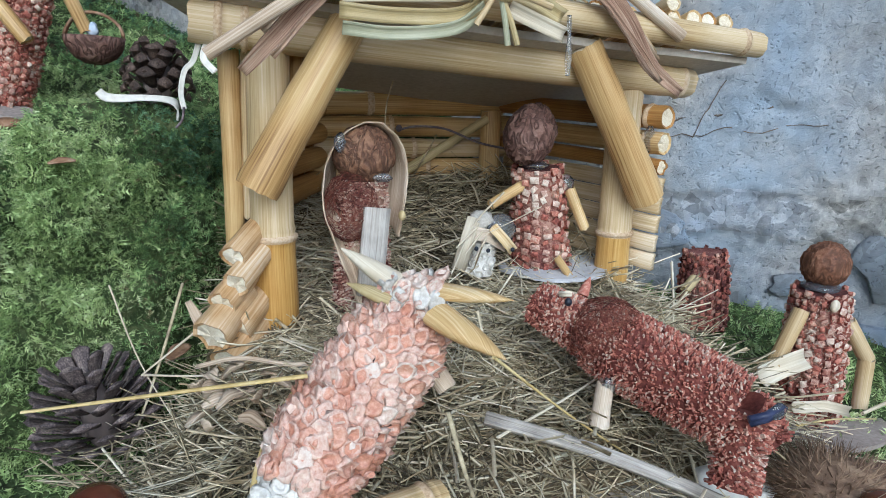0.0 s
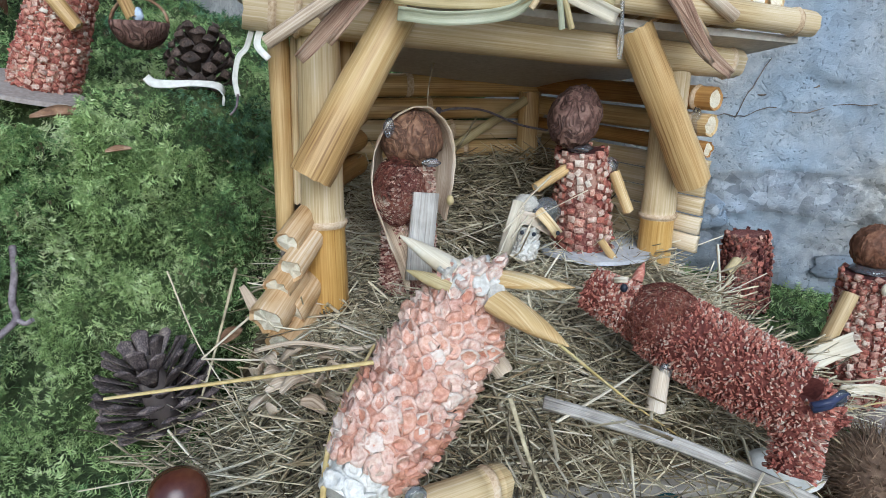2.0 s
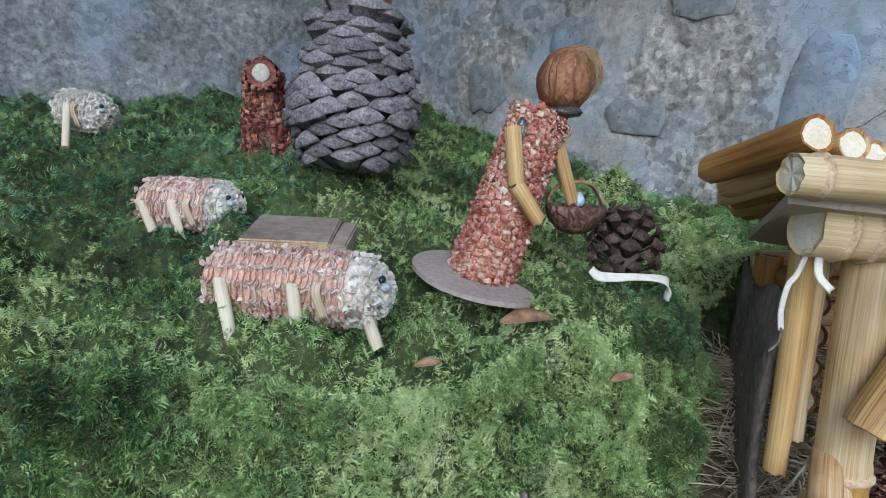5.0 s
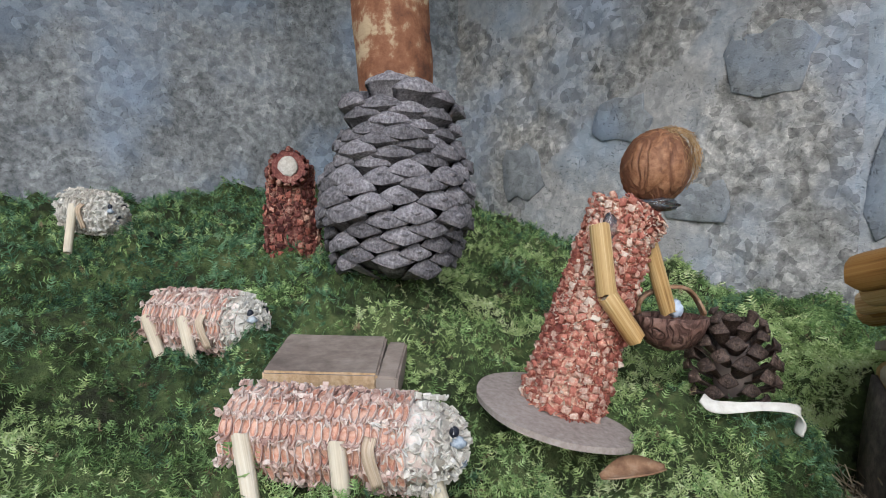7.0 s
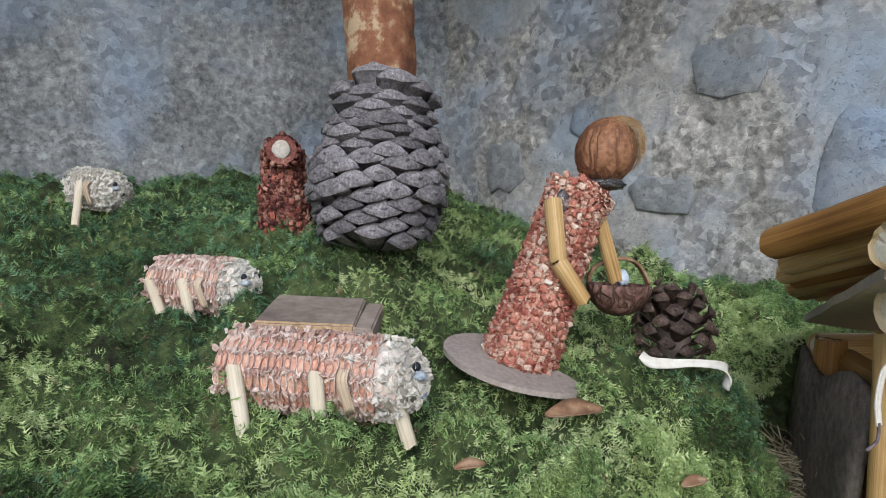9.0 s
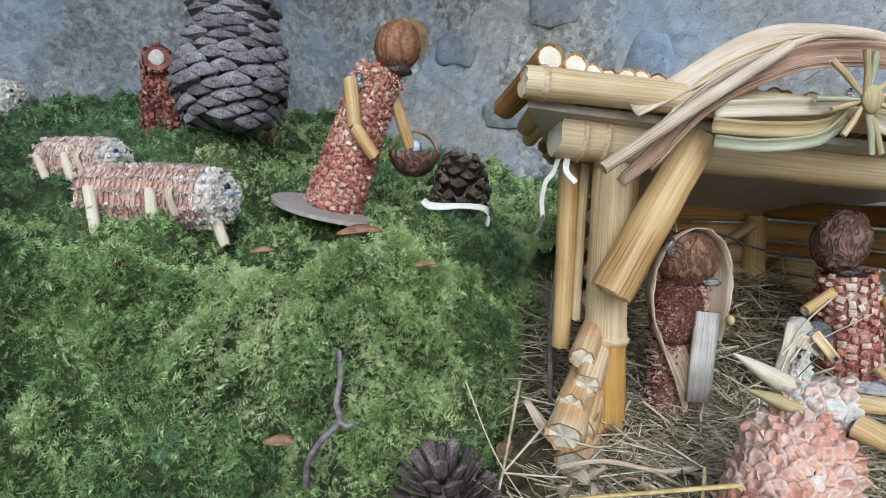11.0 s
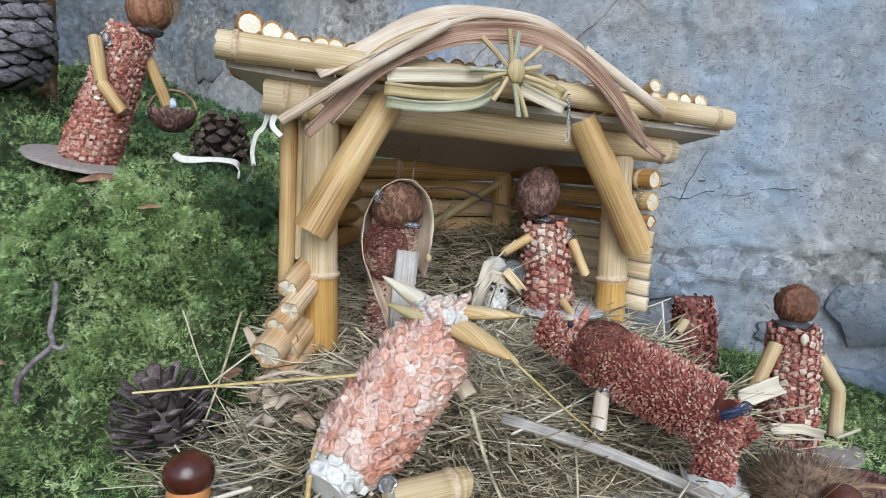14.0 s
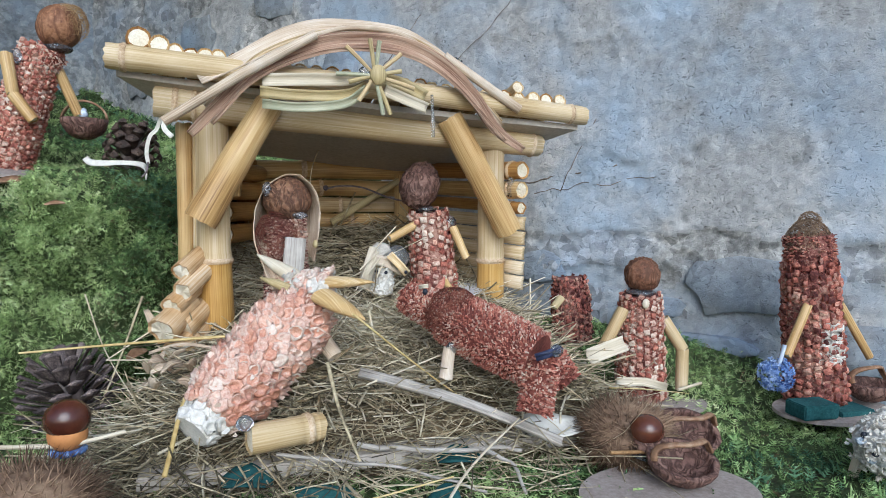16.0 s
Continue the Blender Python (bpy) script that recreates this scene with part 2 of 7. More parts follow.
M_TWIG = material("grey_twig", [(0.05, 0.04, 0.045), (0.14, 0.11, 0.12), (0.28, 0.24, 0.25)], scale=300, coarse=40, rough=0.8, bump=0.6)
M_BLOCK = material("weathered_wood", [(0.17, 0.135, 0.115), (0.27, 0.22, 0.185), (0.38, 0.315, 0.265)], scale=120, coarse=18, rough=0.9, bump=0.3)
M_BLOCK_CUT = material("raw_chipboard", [(0.36, 0.23, 0.12), (0.55, 0.38, 0.22), (0.68, 0.52, 0.34)], scale=500, coarse=60, rough=0.9, bump=0.6)
M_STRAW = material("hay", [(0.090, 0.073, 0.048), (0.245, 0.203, 0.128), (0.42, 0.355, 0.222), (0.61, 0.53, 0.355), (0.78, 0.70, 0.515)], scale=120, coarse=14, rough=0.7, bump=0, island=1.0)
M_STRAW_GOLD = material("golden_straw", [(0.42, 0.29, 0.10), (0.60, 0.46, 0.2), (0.72, 0.60, 0.34)], scale=150, coarse=14, rough=0.5, bump=0, island=0.3)
M_STRAW_PALE = material("pale_straw", [(0.48, 0.40, 0.28), (0.64, 0.56, 0.42), (0.76, 0.70, 0.58)], uv=(1200, 20), coarse=20, rough=0.6, bump=0.3, island=0.4)
M_STRAW_LIGHT = material("pale_hay", [(0.30, 0.23, 0.13), (0.48, 0.40, 0.26), (0.62, 0.54, 0.38), (0.76, 0.70, 0.56)], scale=120, coarse=14, rough=0.65, bump=0, island=1.0)
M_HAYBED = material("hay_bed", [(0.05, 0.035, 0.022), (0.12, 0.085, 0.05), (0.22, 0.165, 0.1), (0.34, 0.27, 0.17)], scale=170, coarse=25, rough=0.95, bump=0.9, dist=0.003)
M_PEEL = material("pale_peeled_bark", [(0.55, 0.52, 0.46), (0.72, 0.70, 0.64), (0.82, 0.80, 0.75)], scale=200, coarse=40, rough=0.8, bump=0.4)
M_MOSS_LEAF = material("moss_leaf", [(0.045, 0.075, 0.030), (0.135, 0.225, 0.078), (0.286, 0.439, 0.162), (0.486, 0.617, 0.291)], scale=35, coarse=11, rough=0.7, bump=0, island=0.6)
M_MOSS_BRIGHT = material("bright_moss_leaf", [(0.12, 0.18, 0.058), (0.347, 0.476, 0.176), (0.528, 0.644, 0.298), (0.723, 0.785, 0.474)], scale=40, coarse=14, rough=0.7, bump=0, island=0.6)
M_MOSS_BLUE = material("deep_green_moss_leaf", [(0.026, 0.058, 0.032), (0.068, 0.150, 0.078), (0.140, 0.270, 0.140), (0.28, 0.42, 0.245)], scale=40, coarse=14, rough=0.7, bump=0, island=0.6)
M_MOSS_BROWN = material("brown_moss_leaf", [(0.08, 0.055, 0.03), (0.18, 0.14, 0.08), (0.34, 0.28, 0.16)], scale=40, coarse=14, rough=0.8, bump=0, island=0.7)
# moss and soil colour, darkened to add shade deep between the sprigs
M_MOSS_GROUND = material("moss_and_soil", [(0.018, 0.018, 0.010), (0.036, 0.050, 0.019), (0.068, 0.10, 0.034), (0.12, 0.14, 0.058)], scale=160, coarse=22, rough=0.95, bump=1.0, dist=0.004)

# thin moss leaves let part of the light through
for m in (M_MOSS_LEAF, M_MOSS_BRIGHT, M_MOSS_BLUE):
    n, l = m.node_tree.nodes, m.node_tree.links
    thin, both = n.new("ShaderNodeBsdfTranslucent"), n.new("ShaderNodeMixShader")
    both.inputs[0].default_value = 0.12
    l.new(n["Color Ramp"].outputs[0], thin.inputs["Color"])
    l.new(n["Principled BSDF"].outputs[0], both.inputs[1])
    l.new(thin.outputs[0], both.inputs[2])
    l.new(both.outputs[0], n["Material Output"].inputs["Surface"])
M_BLUE = material("blue_flower_petals", [(0.06, 0.11, 0.30), (0.16, 0.26, 0.52), (0.40, 0.52, 0.75)], scale=300, coarse=60, rough=0.7, bump=0.2, island=0.9)
M_TEAL = material("teal_cloth", [(0.01, 0.05, 0.055), (0.02, 0.09, 0.095), (0.04, 0.13, 0.13)], scale=500, coarse=40, rough=0.9, bump=0.3)
M_LEAF_DEAD = material("dead_leaf", [(0.12, 0.06, 0.035), (0.28, 0.16, 0.09), (0.45, 0.32, 0.22)], scale=150, coarse=30, rough=0.7, bump=0.5)
M_TAPE = material("silver_foil", [(0.42, 0.5, 0.62), (0.6, 0.66, 0.76)], scale=300, rough=0.25, bump=0.6)


def wall_material(name, base, blue, chunk=0.25, grain=2.6):
    """Old lime plaster and concrete: stains, pits, grit and fine cracks."""
    m = material(name, base, scale=150, coarse=6.5, rough=0.92, bump=0.0, island=0.0, grain=grain, stain=1.7)
    n, l = m.node_tree.nodes, m.node_tree.links
    bsdf, coord = n["Principled BSDF"], n["Texture Coordinate"]
    tint = n.new("ShaderNodeTexNoise")
    tint.inputs["Scale"].default_value, tint.inputs["Detail"].default_value = 10.0, 5.0
    l.new(coord.outputs["Object"], tint.inputs["Vector"])
    ramp = n.new("ShaderNodeMapRange")
    ramp.inputs["From Min"].default_value, ramp.inputs["From Max"].default_value = 0.45, 0.68
    l.new(tint.outputs["Fac"], ramp.inputs["Value"])
    mix = n.new("ShaderNodeMix")
    mix.data_type = "RGBA"
    mix.inputs["B"].default_value = (*blue, 1)
    l.new(ramp.outputs[0], mix.inputs["Factor"])
    l.new(n["Color Ramp"].outputs[0], mix.inputs["A"])
    grit = n.new("ShaderNodeTexVoronoi")
    grit.inputs["Scale"].default_value = 270.0
    grit.inputs["Randomness"].default_value = 1.0
    swirl = n.new("ShaderNodeTexNoise")
    swirl.inputs["Scale"].default_value, swirl.inputs["Detail"].default_value = 60.0, 3.0
    l.new(coord.outputs["Object"], swirl.inputs["Vector"])
    push = n.new("ShaderNodeMix")
    push.data_type = "VECTOR"
    push.inputs["Factor"].default_value = 0.03
    l.new(coord.outputs["Object"], push.inputs[4])
    l.new(swirl.outputs["Color"], push.inputs[5])
    l.new(push.outputs[1], grit.inputs["Vector"])
    speck = n.new("ShaderNodeMapRange")
    speck.inputs["From Min"].default_value, speck.inputs["From Max"].default_value = 0.08, 0.34
    speck.inputs["To Min"].default_value, speck.inputs["To Max"].default_value = 0.62, 1.0
    l.new(grit.outputs["Distance"], speck.inputs["Value"])
    where = n.new("ShaderNodeTexNoise")
    where.inputs["Scale"].default_value, where.inputs["Detail"].default_value = 24.0, 4.0
    l.new(coord.outputs["Object"], where.inputs["Vector"])
    gate = n.new("ShaderNodeMapRange")
    gate.inputs["From Min"].default_value, gate.inputs["From Max"].default_value = 0.43, 0.56
    l.new(where.outputs["Fac"], gate.inputs["Value"])
    dark = n.new("ShaderNodeMix")
    dark.data_type, dark.blend_type = "RGBA", "MULTIPLY"
    l.new(gate.outputs[0], dark.inputs["Factor"])
    l.new(mix.outputs["Result"], dark.inputs["A"])
    l.new(speck.outputs[0], dark.inputs["B"])
    l.new(dark.outputs["Result"], bsdf.inputs["Base Color"])
    cells = n.new("ShaderNodeTexVoronoi")
    cells.inputs["Scale"].default_value = 130.0
    warp = n.new("ShaderNodeMix")
    warp.data_type = "VECTOR"
    warp.inputs["Factor"].default_value = 0.02
    l.new(coord.outputs["Object"], warp.inputs[4])
    l.new(where.outputs["Color"], warp.inputs[5])
    l.new(warp.outputs[1], cells.inputs["Vector"])
    tone = n.new("ShaderNodeMapRange")
    tone.inputs["To Min"].default_value, tone.inputs["To Max"].default_value = 1.0 - 1.4 * chunk, 1.0 + 1.4 * chunk
    l.new(cells.outputs["Color"], tone.inputs["Value"])
    speckled = n.new("ShaderNodeMix")
    speckled.data_type, speckled.blend_type = "RGBA", "MULTIPLY"
    speckled.inputs["Factor"].default_value = 1.0
    l.new(dark.outputs["Result"], speckled.inputs["A"])
    l.new(tone.outputs[0], speckled.inputs["B"])
    l.new(speckled.outputs["Result"], bsdf.inputs["Base Color"])
    b1 = n.new("ShaderNodeBump")
    b1.inputs["Strength"].default_value, b1.inputs["Distance"].default_value = 0.6, 0.003
    l.new(speck.outputs[0], b1.inputs["Height"])
    rough = n.new("ShaderNodeTexNoise")
    rough.inputs["Scale"].default_value, rough.inputs["Detail"].default_value, rough.inputs["Roughness"].default_value = 150.0, 8.0, 0.75
    l.new(coord.outputs["Object"], rough.inputs["Vector"])
    b2 = n.new("ShaderNodeBump")
    b2.inputs["Strength"].default_value, b2.inputs["Distance"].default_value = 0.7, 0.0022
    l.new(rough.outputs["Fac"], b2.inputs["Height"])
    l.new(b1.outputs[0], b2.inputs["Normal"])
    l.new(b2.outputs[0], bsdf.inputs["Normal"])
    return m


M_WALL = wall_material("old_plaster", [(0.235, 0.24, 0.235), (0.335, 0.338, 0.335), (0.42, 0.42, 0.41), (0.55, 0.54, 0.51)], (0.32, 0.395, 0.48), 0.10, 1.6)
M_WALL_LEFT = wall_material("stained_concrete", [(0.13, 0.138, 0.142), (0.225, 0.238, 0.246), (0.32, 0.337, 0.348), (0.49, 0.50, 0.50)], (0.28, 0.345, 0.44), 0.22, 2.2)
M_STONE = wall_material("wall_stone", [(0.16, 0.17, 0.175), (0.23, 0.245, 0.255), (0.29, 0.31, 0.325), (0.38, 0.40, 0.42)], (0.26, 0.33, 0.43), 0.15, 1.6)
M_RUBBLE = wall_material("rough_mortar", [(0.17, 0.168, 0.158), (0.27, 0.268, 0.255), (0.36, 0.355, 0.337), (0.52, 0.51, 0.48)], (0.33, 0.38, 0.45), 0.30, 2.6)


# pale far ground, out of view, added to bounce light into the stable
M_BOUNCE = material("pale_bounce_ground", [(0.30, 0.29, 0.27), (0.42, 0.41, 0.39), (0.52, 0.51, 0.48)], scale=40, coarse=3, rough=0.95, bump=0.3)


# ---- mesh helpers ----
V = Vector


class Geo:
    """Collects vertices and faces with a material index and a texture place."""

    def __init__(self):
        self.v, self.f, self.m, self.uv, self.s = [], [], [], [], []

    def add(self, verts, faces, mat=0, uv=None, smooth=True):
        k = len(self.v)
        self.v.extend(tuple(p) for p in verts)
        self.uv.extend(uv if uv else [(p[0] * 1.0, p[2] * 1.0) for p in verts])
        self.f.extend(tuple(i + k for i in f) for f in faces)
        self.m.extend([mat] * len(faces))
        self.s.extend([smooth] * len(faces))

    def build(self, name, mats, parent=None, label=""):
        me = bpy.data.meshes.new(name)
        me.from_pydata(self.v, [], self.f)
        for m in mats:
            me.materials.append(m)
        me.polygons.foreach_set("material_index", self.m)
        me.polygons.foreach_set("use_smooth", self.s)
        layer = me.uv_layers.new(name="UVMap")
        idx = np.empty(len(me.loops), dtype=np.int32)
        me.loops.foreach_get("vertex_index", idx)
        layer.data.foreach_set("uv", np.array(self.uv, dtype=np.float32)[idx].ravel())
        me.update()
        ob = new(name, me)
        if parent is not None:
            ob.parent = parent
            ob.matrix_parent_inverse = parent.matrix_basis.inverted()
        if label:
            ob["label"] = label
        return ob


def thing(name, at, label, category, group="", kind=""):
    """An Empty at a thing's base, to parent its parts."""
    ob = new(name)
    ob.empty_display_size = 0.01
    ob.matrix_basis = Matrix.Translation(at)
    return tagged(ob, label, category, group, kind)


def frames(pts):
    """Unit tangents and two normals along a path, without twist."""
    pts = [V(p) for p in pts]
    out, side = [], None
    for i in range(len(pts)):
        t = (pts[min(i + 1, len(pts) - 1)] - pts[max(i - 1, 0)]).normalized()
        if side is None:
            side = t.cross(V((0, 0, 1)) if abs(t.z) < 0.9 else V((0, 1, 0))).normalized()
        side = (side - t * side.dot(t)).normalized()
        out.append((t, side, t.cross(side)))
    return pts, out


def tube(g, pts, radii, n=10, mat=0, cap=None, flat=1.0, rag=0.0):
    """A round or flattened tube along a path."""
    pts, fr = frames(pts)
    if not hasattr(radii, "__len__"):
        radii = [radii] * len(pts)
    verts, uv, run = [], [], random.random()
    for i, (p, (t, a, b)) in enumerate(zip(pts, fr)):
        if i:
            run += (p - pts[i - 1]).length
        for k in range(n):
            w = 2 * math.pi * k / n
            off = t * random.uniform(-rag, rag) if i in (0, len(pts) - 1) else V()
            verts.append(p + off + (a * math.cos(w) + b * math.sin(w) * flat) * radii[i])
            uv.append((abs(k / n - 0.5) * 2 * math.pi * radii[i], run))
    faces = [(i * n + k, i * n + (k + 1) % n, (i + 1) * n + (k + 1) % n, (i + 1) * n + k) for i in range(len(pts) - 1) for k in range(n)]
    g.add(verts, faces, mat, uv)
    c = mat if cap is None else cap
    e = len(pts) - 1
    for i, flip in ((0, True), (e, False)):
        ring = [verts[i * n + k] for k in range(n)]
        mid = sum(ring, V()) / n + fr[i][0] * (0.0006 if flip else -0.0006)
        fs = [((k + 1) % n, k, n) if flip else (k, (k + 1) % n, n) for k in range(n)]
        g.add(ring + [mid], fs, c, smooth=False)


def cane_geo(g, a, b, r0, r1, nodes=(), n=16, mats=(0, 1, 2), bend=0.0, below=0.0, rag=0.0007):
    """A cut cane: slightly bent, ragged ends with pale pith, swollen ring at each node (a share of its length)."""
    a, b = V(a), V(b)
    length = (b - a).length
    side = V((random.uniform(-1, 1), random.uniform(-1, 1), random.uniform(-1, 1))) * bend * length
    marks = {0.0: 0.97, 0.004 / max(length, 0.01): 1.0, 1.0: 0.97, 1 - 0.004 / max(length, 0.01): 1.0}
    for q in np.linspace(0.08, 0.92, 8):
        marks[float(q)] = random.uniform(0.975, 1.02)
    for q in nodes:
        for off, k in ((-0.0045, 0.98), (-0.0022, 1.03), (-0.001, 1.11), (0.0, 1.13), (0.001, 1.10), (0.0016, 0.99), (0.004, 1.03)):
            marks[q + off / length] = k
    ts = sorted(q for q in marks if 0 <= q <= 1)
    pts = [a.lerp(b, q) + side * math.sin(math.pi * q) for q in ts]
    rad = [(r0 + (r1 - r0) * q) * marks[q] for q in ts]
    pts_, fr = frames(pts)
    lump = [random.uniform(0.965, 1.035) for _ in range(n)]
    verts, uv, u0 = [], [], random.random()
    for i, q in enumerate(ts):
        t, s1, s2 = fr[i]
        for k in range(n):
            w = 2 * math.pi * k / n
            off = t * random.uniform(-rag, rag) if i in (0, len(ts) - 1) else V()
            verts.append(pts_[i] + off + (s1 * math.cos(w) + s2 * math.sin(w)) * rad[i] * lump[k])
            uv.append((abs(k / n - 0.5) * 2 * math.pi * r0 + u0, q * length + u0))
    k0 = len(g.v)
    g.v.extend(tuple(p) for p in verts)
    g.uv.extend(uv)
    for i in range(len(ts) - 1):
        node = any(abs((ts[i] + ts[i + 1]) / 2 - q) * length < 0.0024 for q in nodes)
        for k in range(n):
            g.f.append((k0 + i * n + k, k0 + i * n + (k + 1) % n, k0 + (i + 1) * n + (k + 1) % n, k0 + (i + 1) * n + k))
            g.m.append(mats[2] if node else 3 if ts[i] < below else mats[0])
            g.s.append(True)
    for i, flip in ((0, True), (len(ts) - 1, False)):
        ring = [verts[i * n + k] for k in range(n)]
        mid = sum(ring, V()) / n
        inner = [mid.lerp(p, 0.8) + fr[i][0] * (0.0008 if flip else -0.0008) for p in ring]
        q = [(k, (k + 1) % n, n + (k + 1) % n, n + k) for k in range(n)]
        c = [(n + k, n + (k + 1) % n, 2 * n) for k in range(n)]
        if flip:
            q, c = [f[::-1] for f in q], [f[::-1] for f in c]
        g.add(ring + inner + [mid + fr[i][0] * (0.0006 if flip else -0.0006)], q, mats[0], smooth=False)
        g.f.extend(tuple(len(g.v) - 2 * n - 1 + j for j in f) for f in c)
        g.m.extend([mats[1]] * n)
        g.s.extend([False] * n)


def cane(name, a, b, r0, r1=None, nodes=(), parent=None, skin=None, label="", bend=0.006, n=16, below=0.0, rag=0.0007):
    g = Geo()
    cane_geo(g, a, b, r0, r1 or r0, nodes, n, bend=bend, below=below, rag=rag)
    return g.build(name, [skin or M_CANE, M_PITH, M_NODE] + ([M_CANE_GOLD] if below else []), parent, label)


def ribbon(g, pts, width, across, mat=0, thick=0.0006, curl=0.0, n=5):
    """A thin strip of husk along a path, as wide as given across it, with a curl and some thickness."""
    pts, fr = frames(pts)
    across = V(across).normalized()
    m = len(pts)
    verts, uv, run = [], [], random.random()
    if not hasattr(width, "__len__"):
        width = [width] * m
    for layer in (1, -1):
        for i in range(m):
            t = fr[i][0]
            a = (across - t * across.dot(t)).normalized()
            nrm = t.cross(a)
            run += (pts[i] - pts[i - 1]).length if i else 0
            for k in range(n):
                q = k / (n - 1) - 0.5
                verts.append(pts[i] + a * width[i] * q + nrm * (layer * thick + curl * width[i] * (4 * q * q - 1)))
                uv.append((width[i] * q + 0.3, run))
    off = m * n
    faces = []
    for i in range(m - 1):
        for k in range(n - 1):
            f = (i * n + k, i * n + k + 1, (i + 1) * n + k + 1, (i + 1) * n + k)
            faces += [f, tuple(off + j for j in f[::-1])]
        for k in (0, n - 1):
            f = (i * n + k, (i + 1) * n + k, off + (i + 1) * n + k, off + i * n + k)
            faces.append(f if k == 0 else f[::-1])
    for i in (0, m - 1):
        for k in range(n - 1):
            f = (i * n + k, i * n + k + 1, off + i * n + k + 1, off + i * n + k)
            faces.append(f[::-1] if i == 0 else f)
    g.add(verts, faces, mat, uv)


def smooth_path(pts, k=6):
    """A Catmull-Rom curve through the points."""
    p = [V(q) for q in pts]
    p = [p[0] * 2 - p[1]] + p + [p[-1] * 2 - p[-2]]
    out = []
    for i in range(1, len(p) - 2):
        for j in range(k):
            t = j / k
            a, b, c, d = p[i - 1], p[i], p[i + 1], p[i + 2]
            out.append(0.5 * ((2 * b) + (c - a) * t + (2 * a - 5 * b + 4 * c - d) * t * t + (3 * b - a - 3 * c + d) * t ** 3))
    return out + [p[-2]]


def ellipsoid(g, c, r, mat=0, n=26, m=18, turn=None, wrinkle=0.0, seam=False, freq=3.0, low=-1.0, seed=0.0):
    """A nut-like body with wrinkles and, if wanted, a raised seam. low cuts the underside off."""
    turn = turn or Matrix.Identity(3)
    verts = []
    for i in range(m + 1):
        la = -math.pi / 2 + math.pi * i / m
        for k in range(n):
            lo = 2 * math.pi * k / n
            d = V((math.cos(la) * math.cos(lo), math.cos(la) * math.sin(lo), math.sin(la)))
            f = 1.0
            if wrinkle:
                q = d * freq + V((seed, seed * 2, -seed))
                f += wrinkle * (0.6 - 2.4 * abs(noise.noise(V((q.x * 2.2, q.y * 2.2, q.z * 0.7))))) + 0.35 * wrinkle * noise.noise(q * 4)
            if seam:
                f += 0.05 * math.exp(-((d.x / 0.09) ** 2)) - 0.03 * math.exp(-(((abs(d.x) - 0.2) / 0.08) ** 2))
            z = max(d.z * f, low)
            verts.append(V(c) + turn @ V((d.x * f * r[0], d.y * f * r[1], z * r[2])))
    faces = [(i * n + k, i * n + (k + 1) % n, (i + 1) * n + (k + 1) % n, (i + 1) * n + k) for i in range(m) for k in range(n)]
    g.add(verts, faces, mat)


def cup_shape(style, deep):
    """Width and height of the rings of one cup, from its foot to its hollow."""
    if style == "torn":
        return (1.04, 0.0), (1.14, 0.5), (0.92, 1.0), (0.66, 0.86), (0.34, deep * 0.8), (0.16, deep * 0.7)
    return (1.04, 0.0), (1.10, 0.55), (0.98, 1.0), (0.80, 0.92), (0.56, deep * 0.7), (0.26, deep * 0.5)


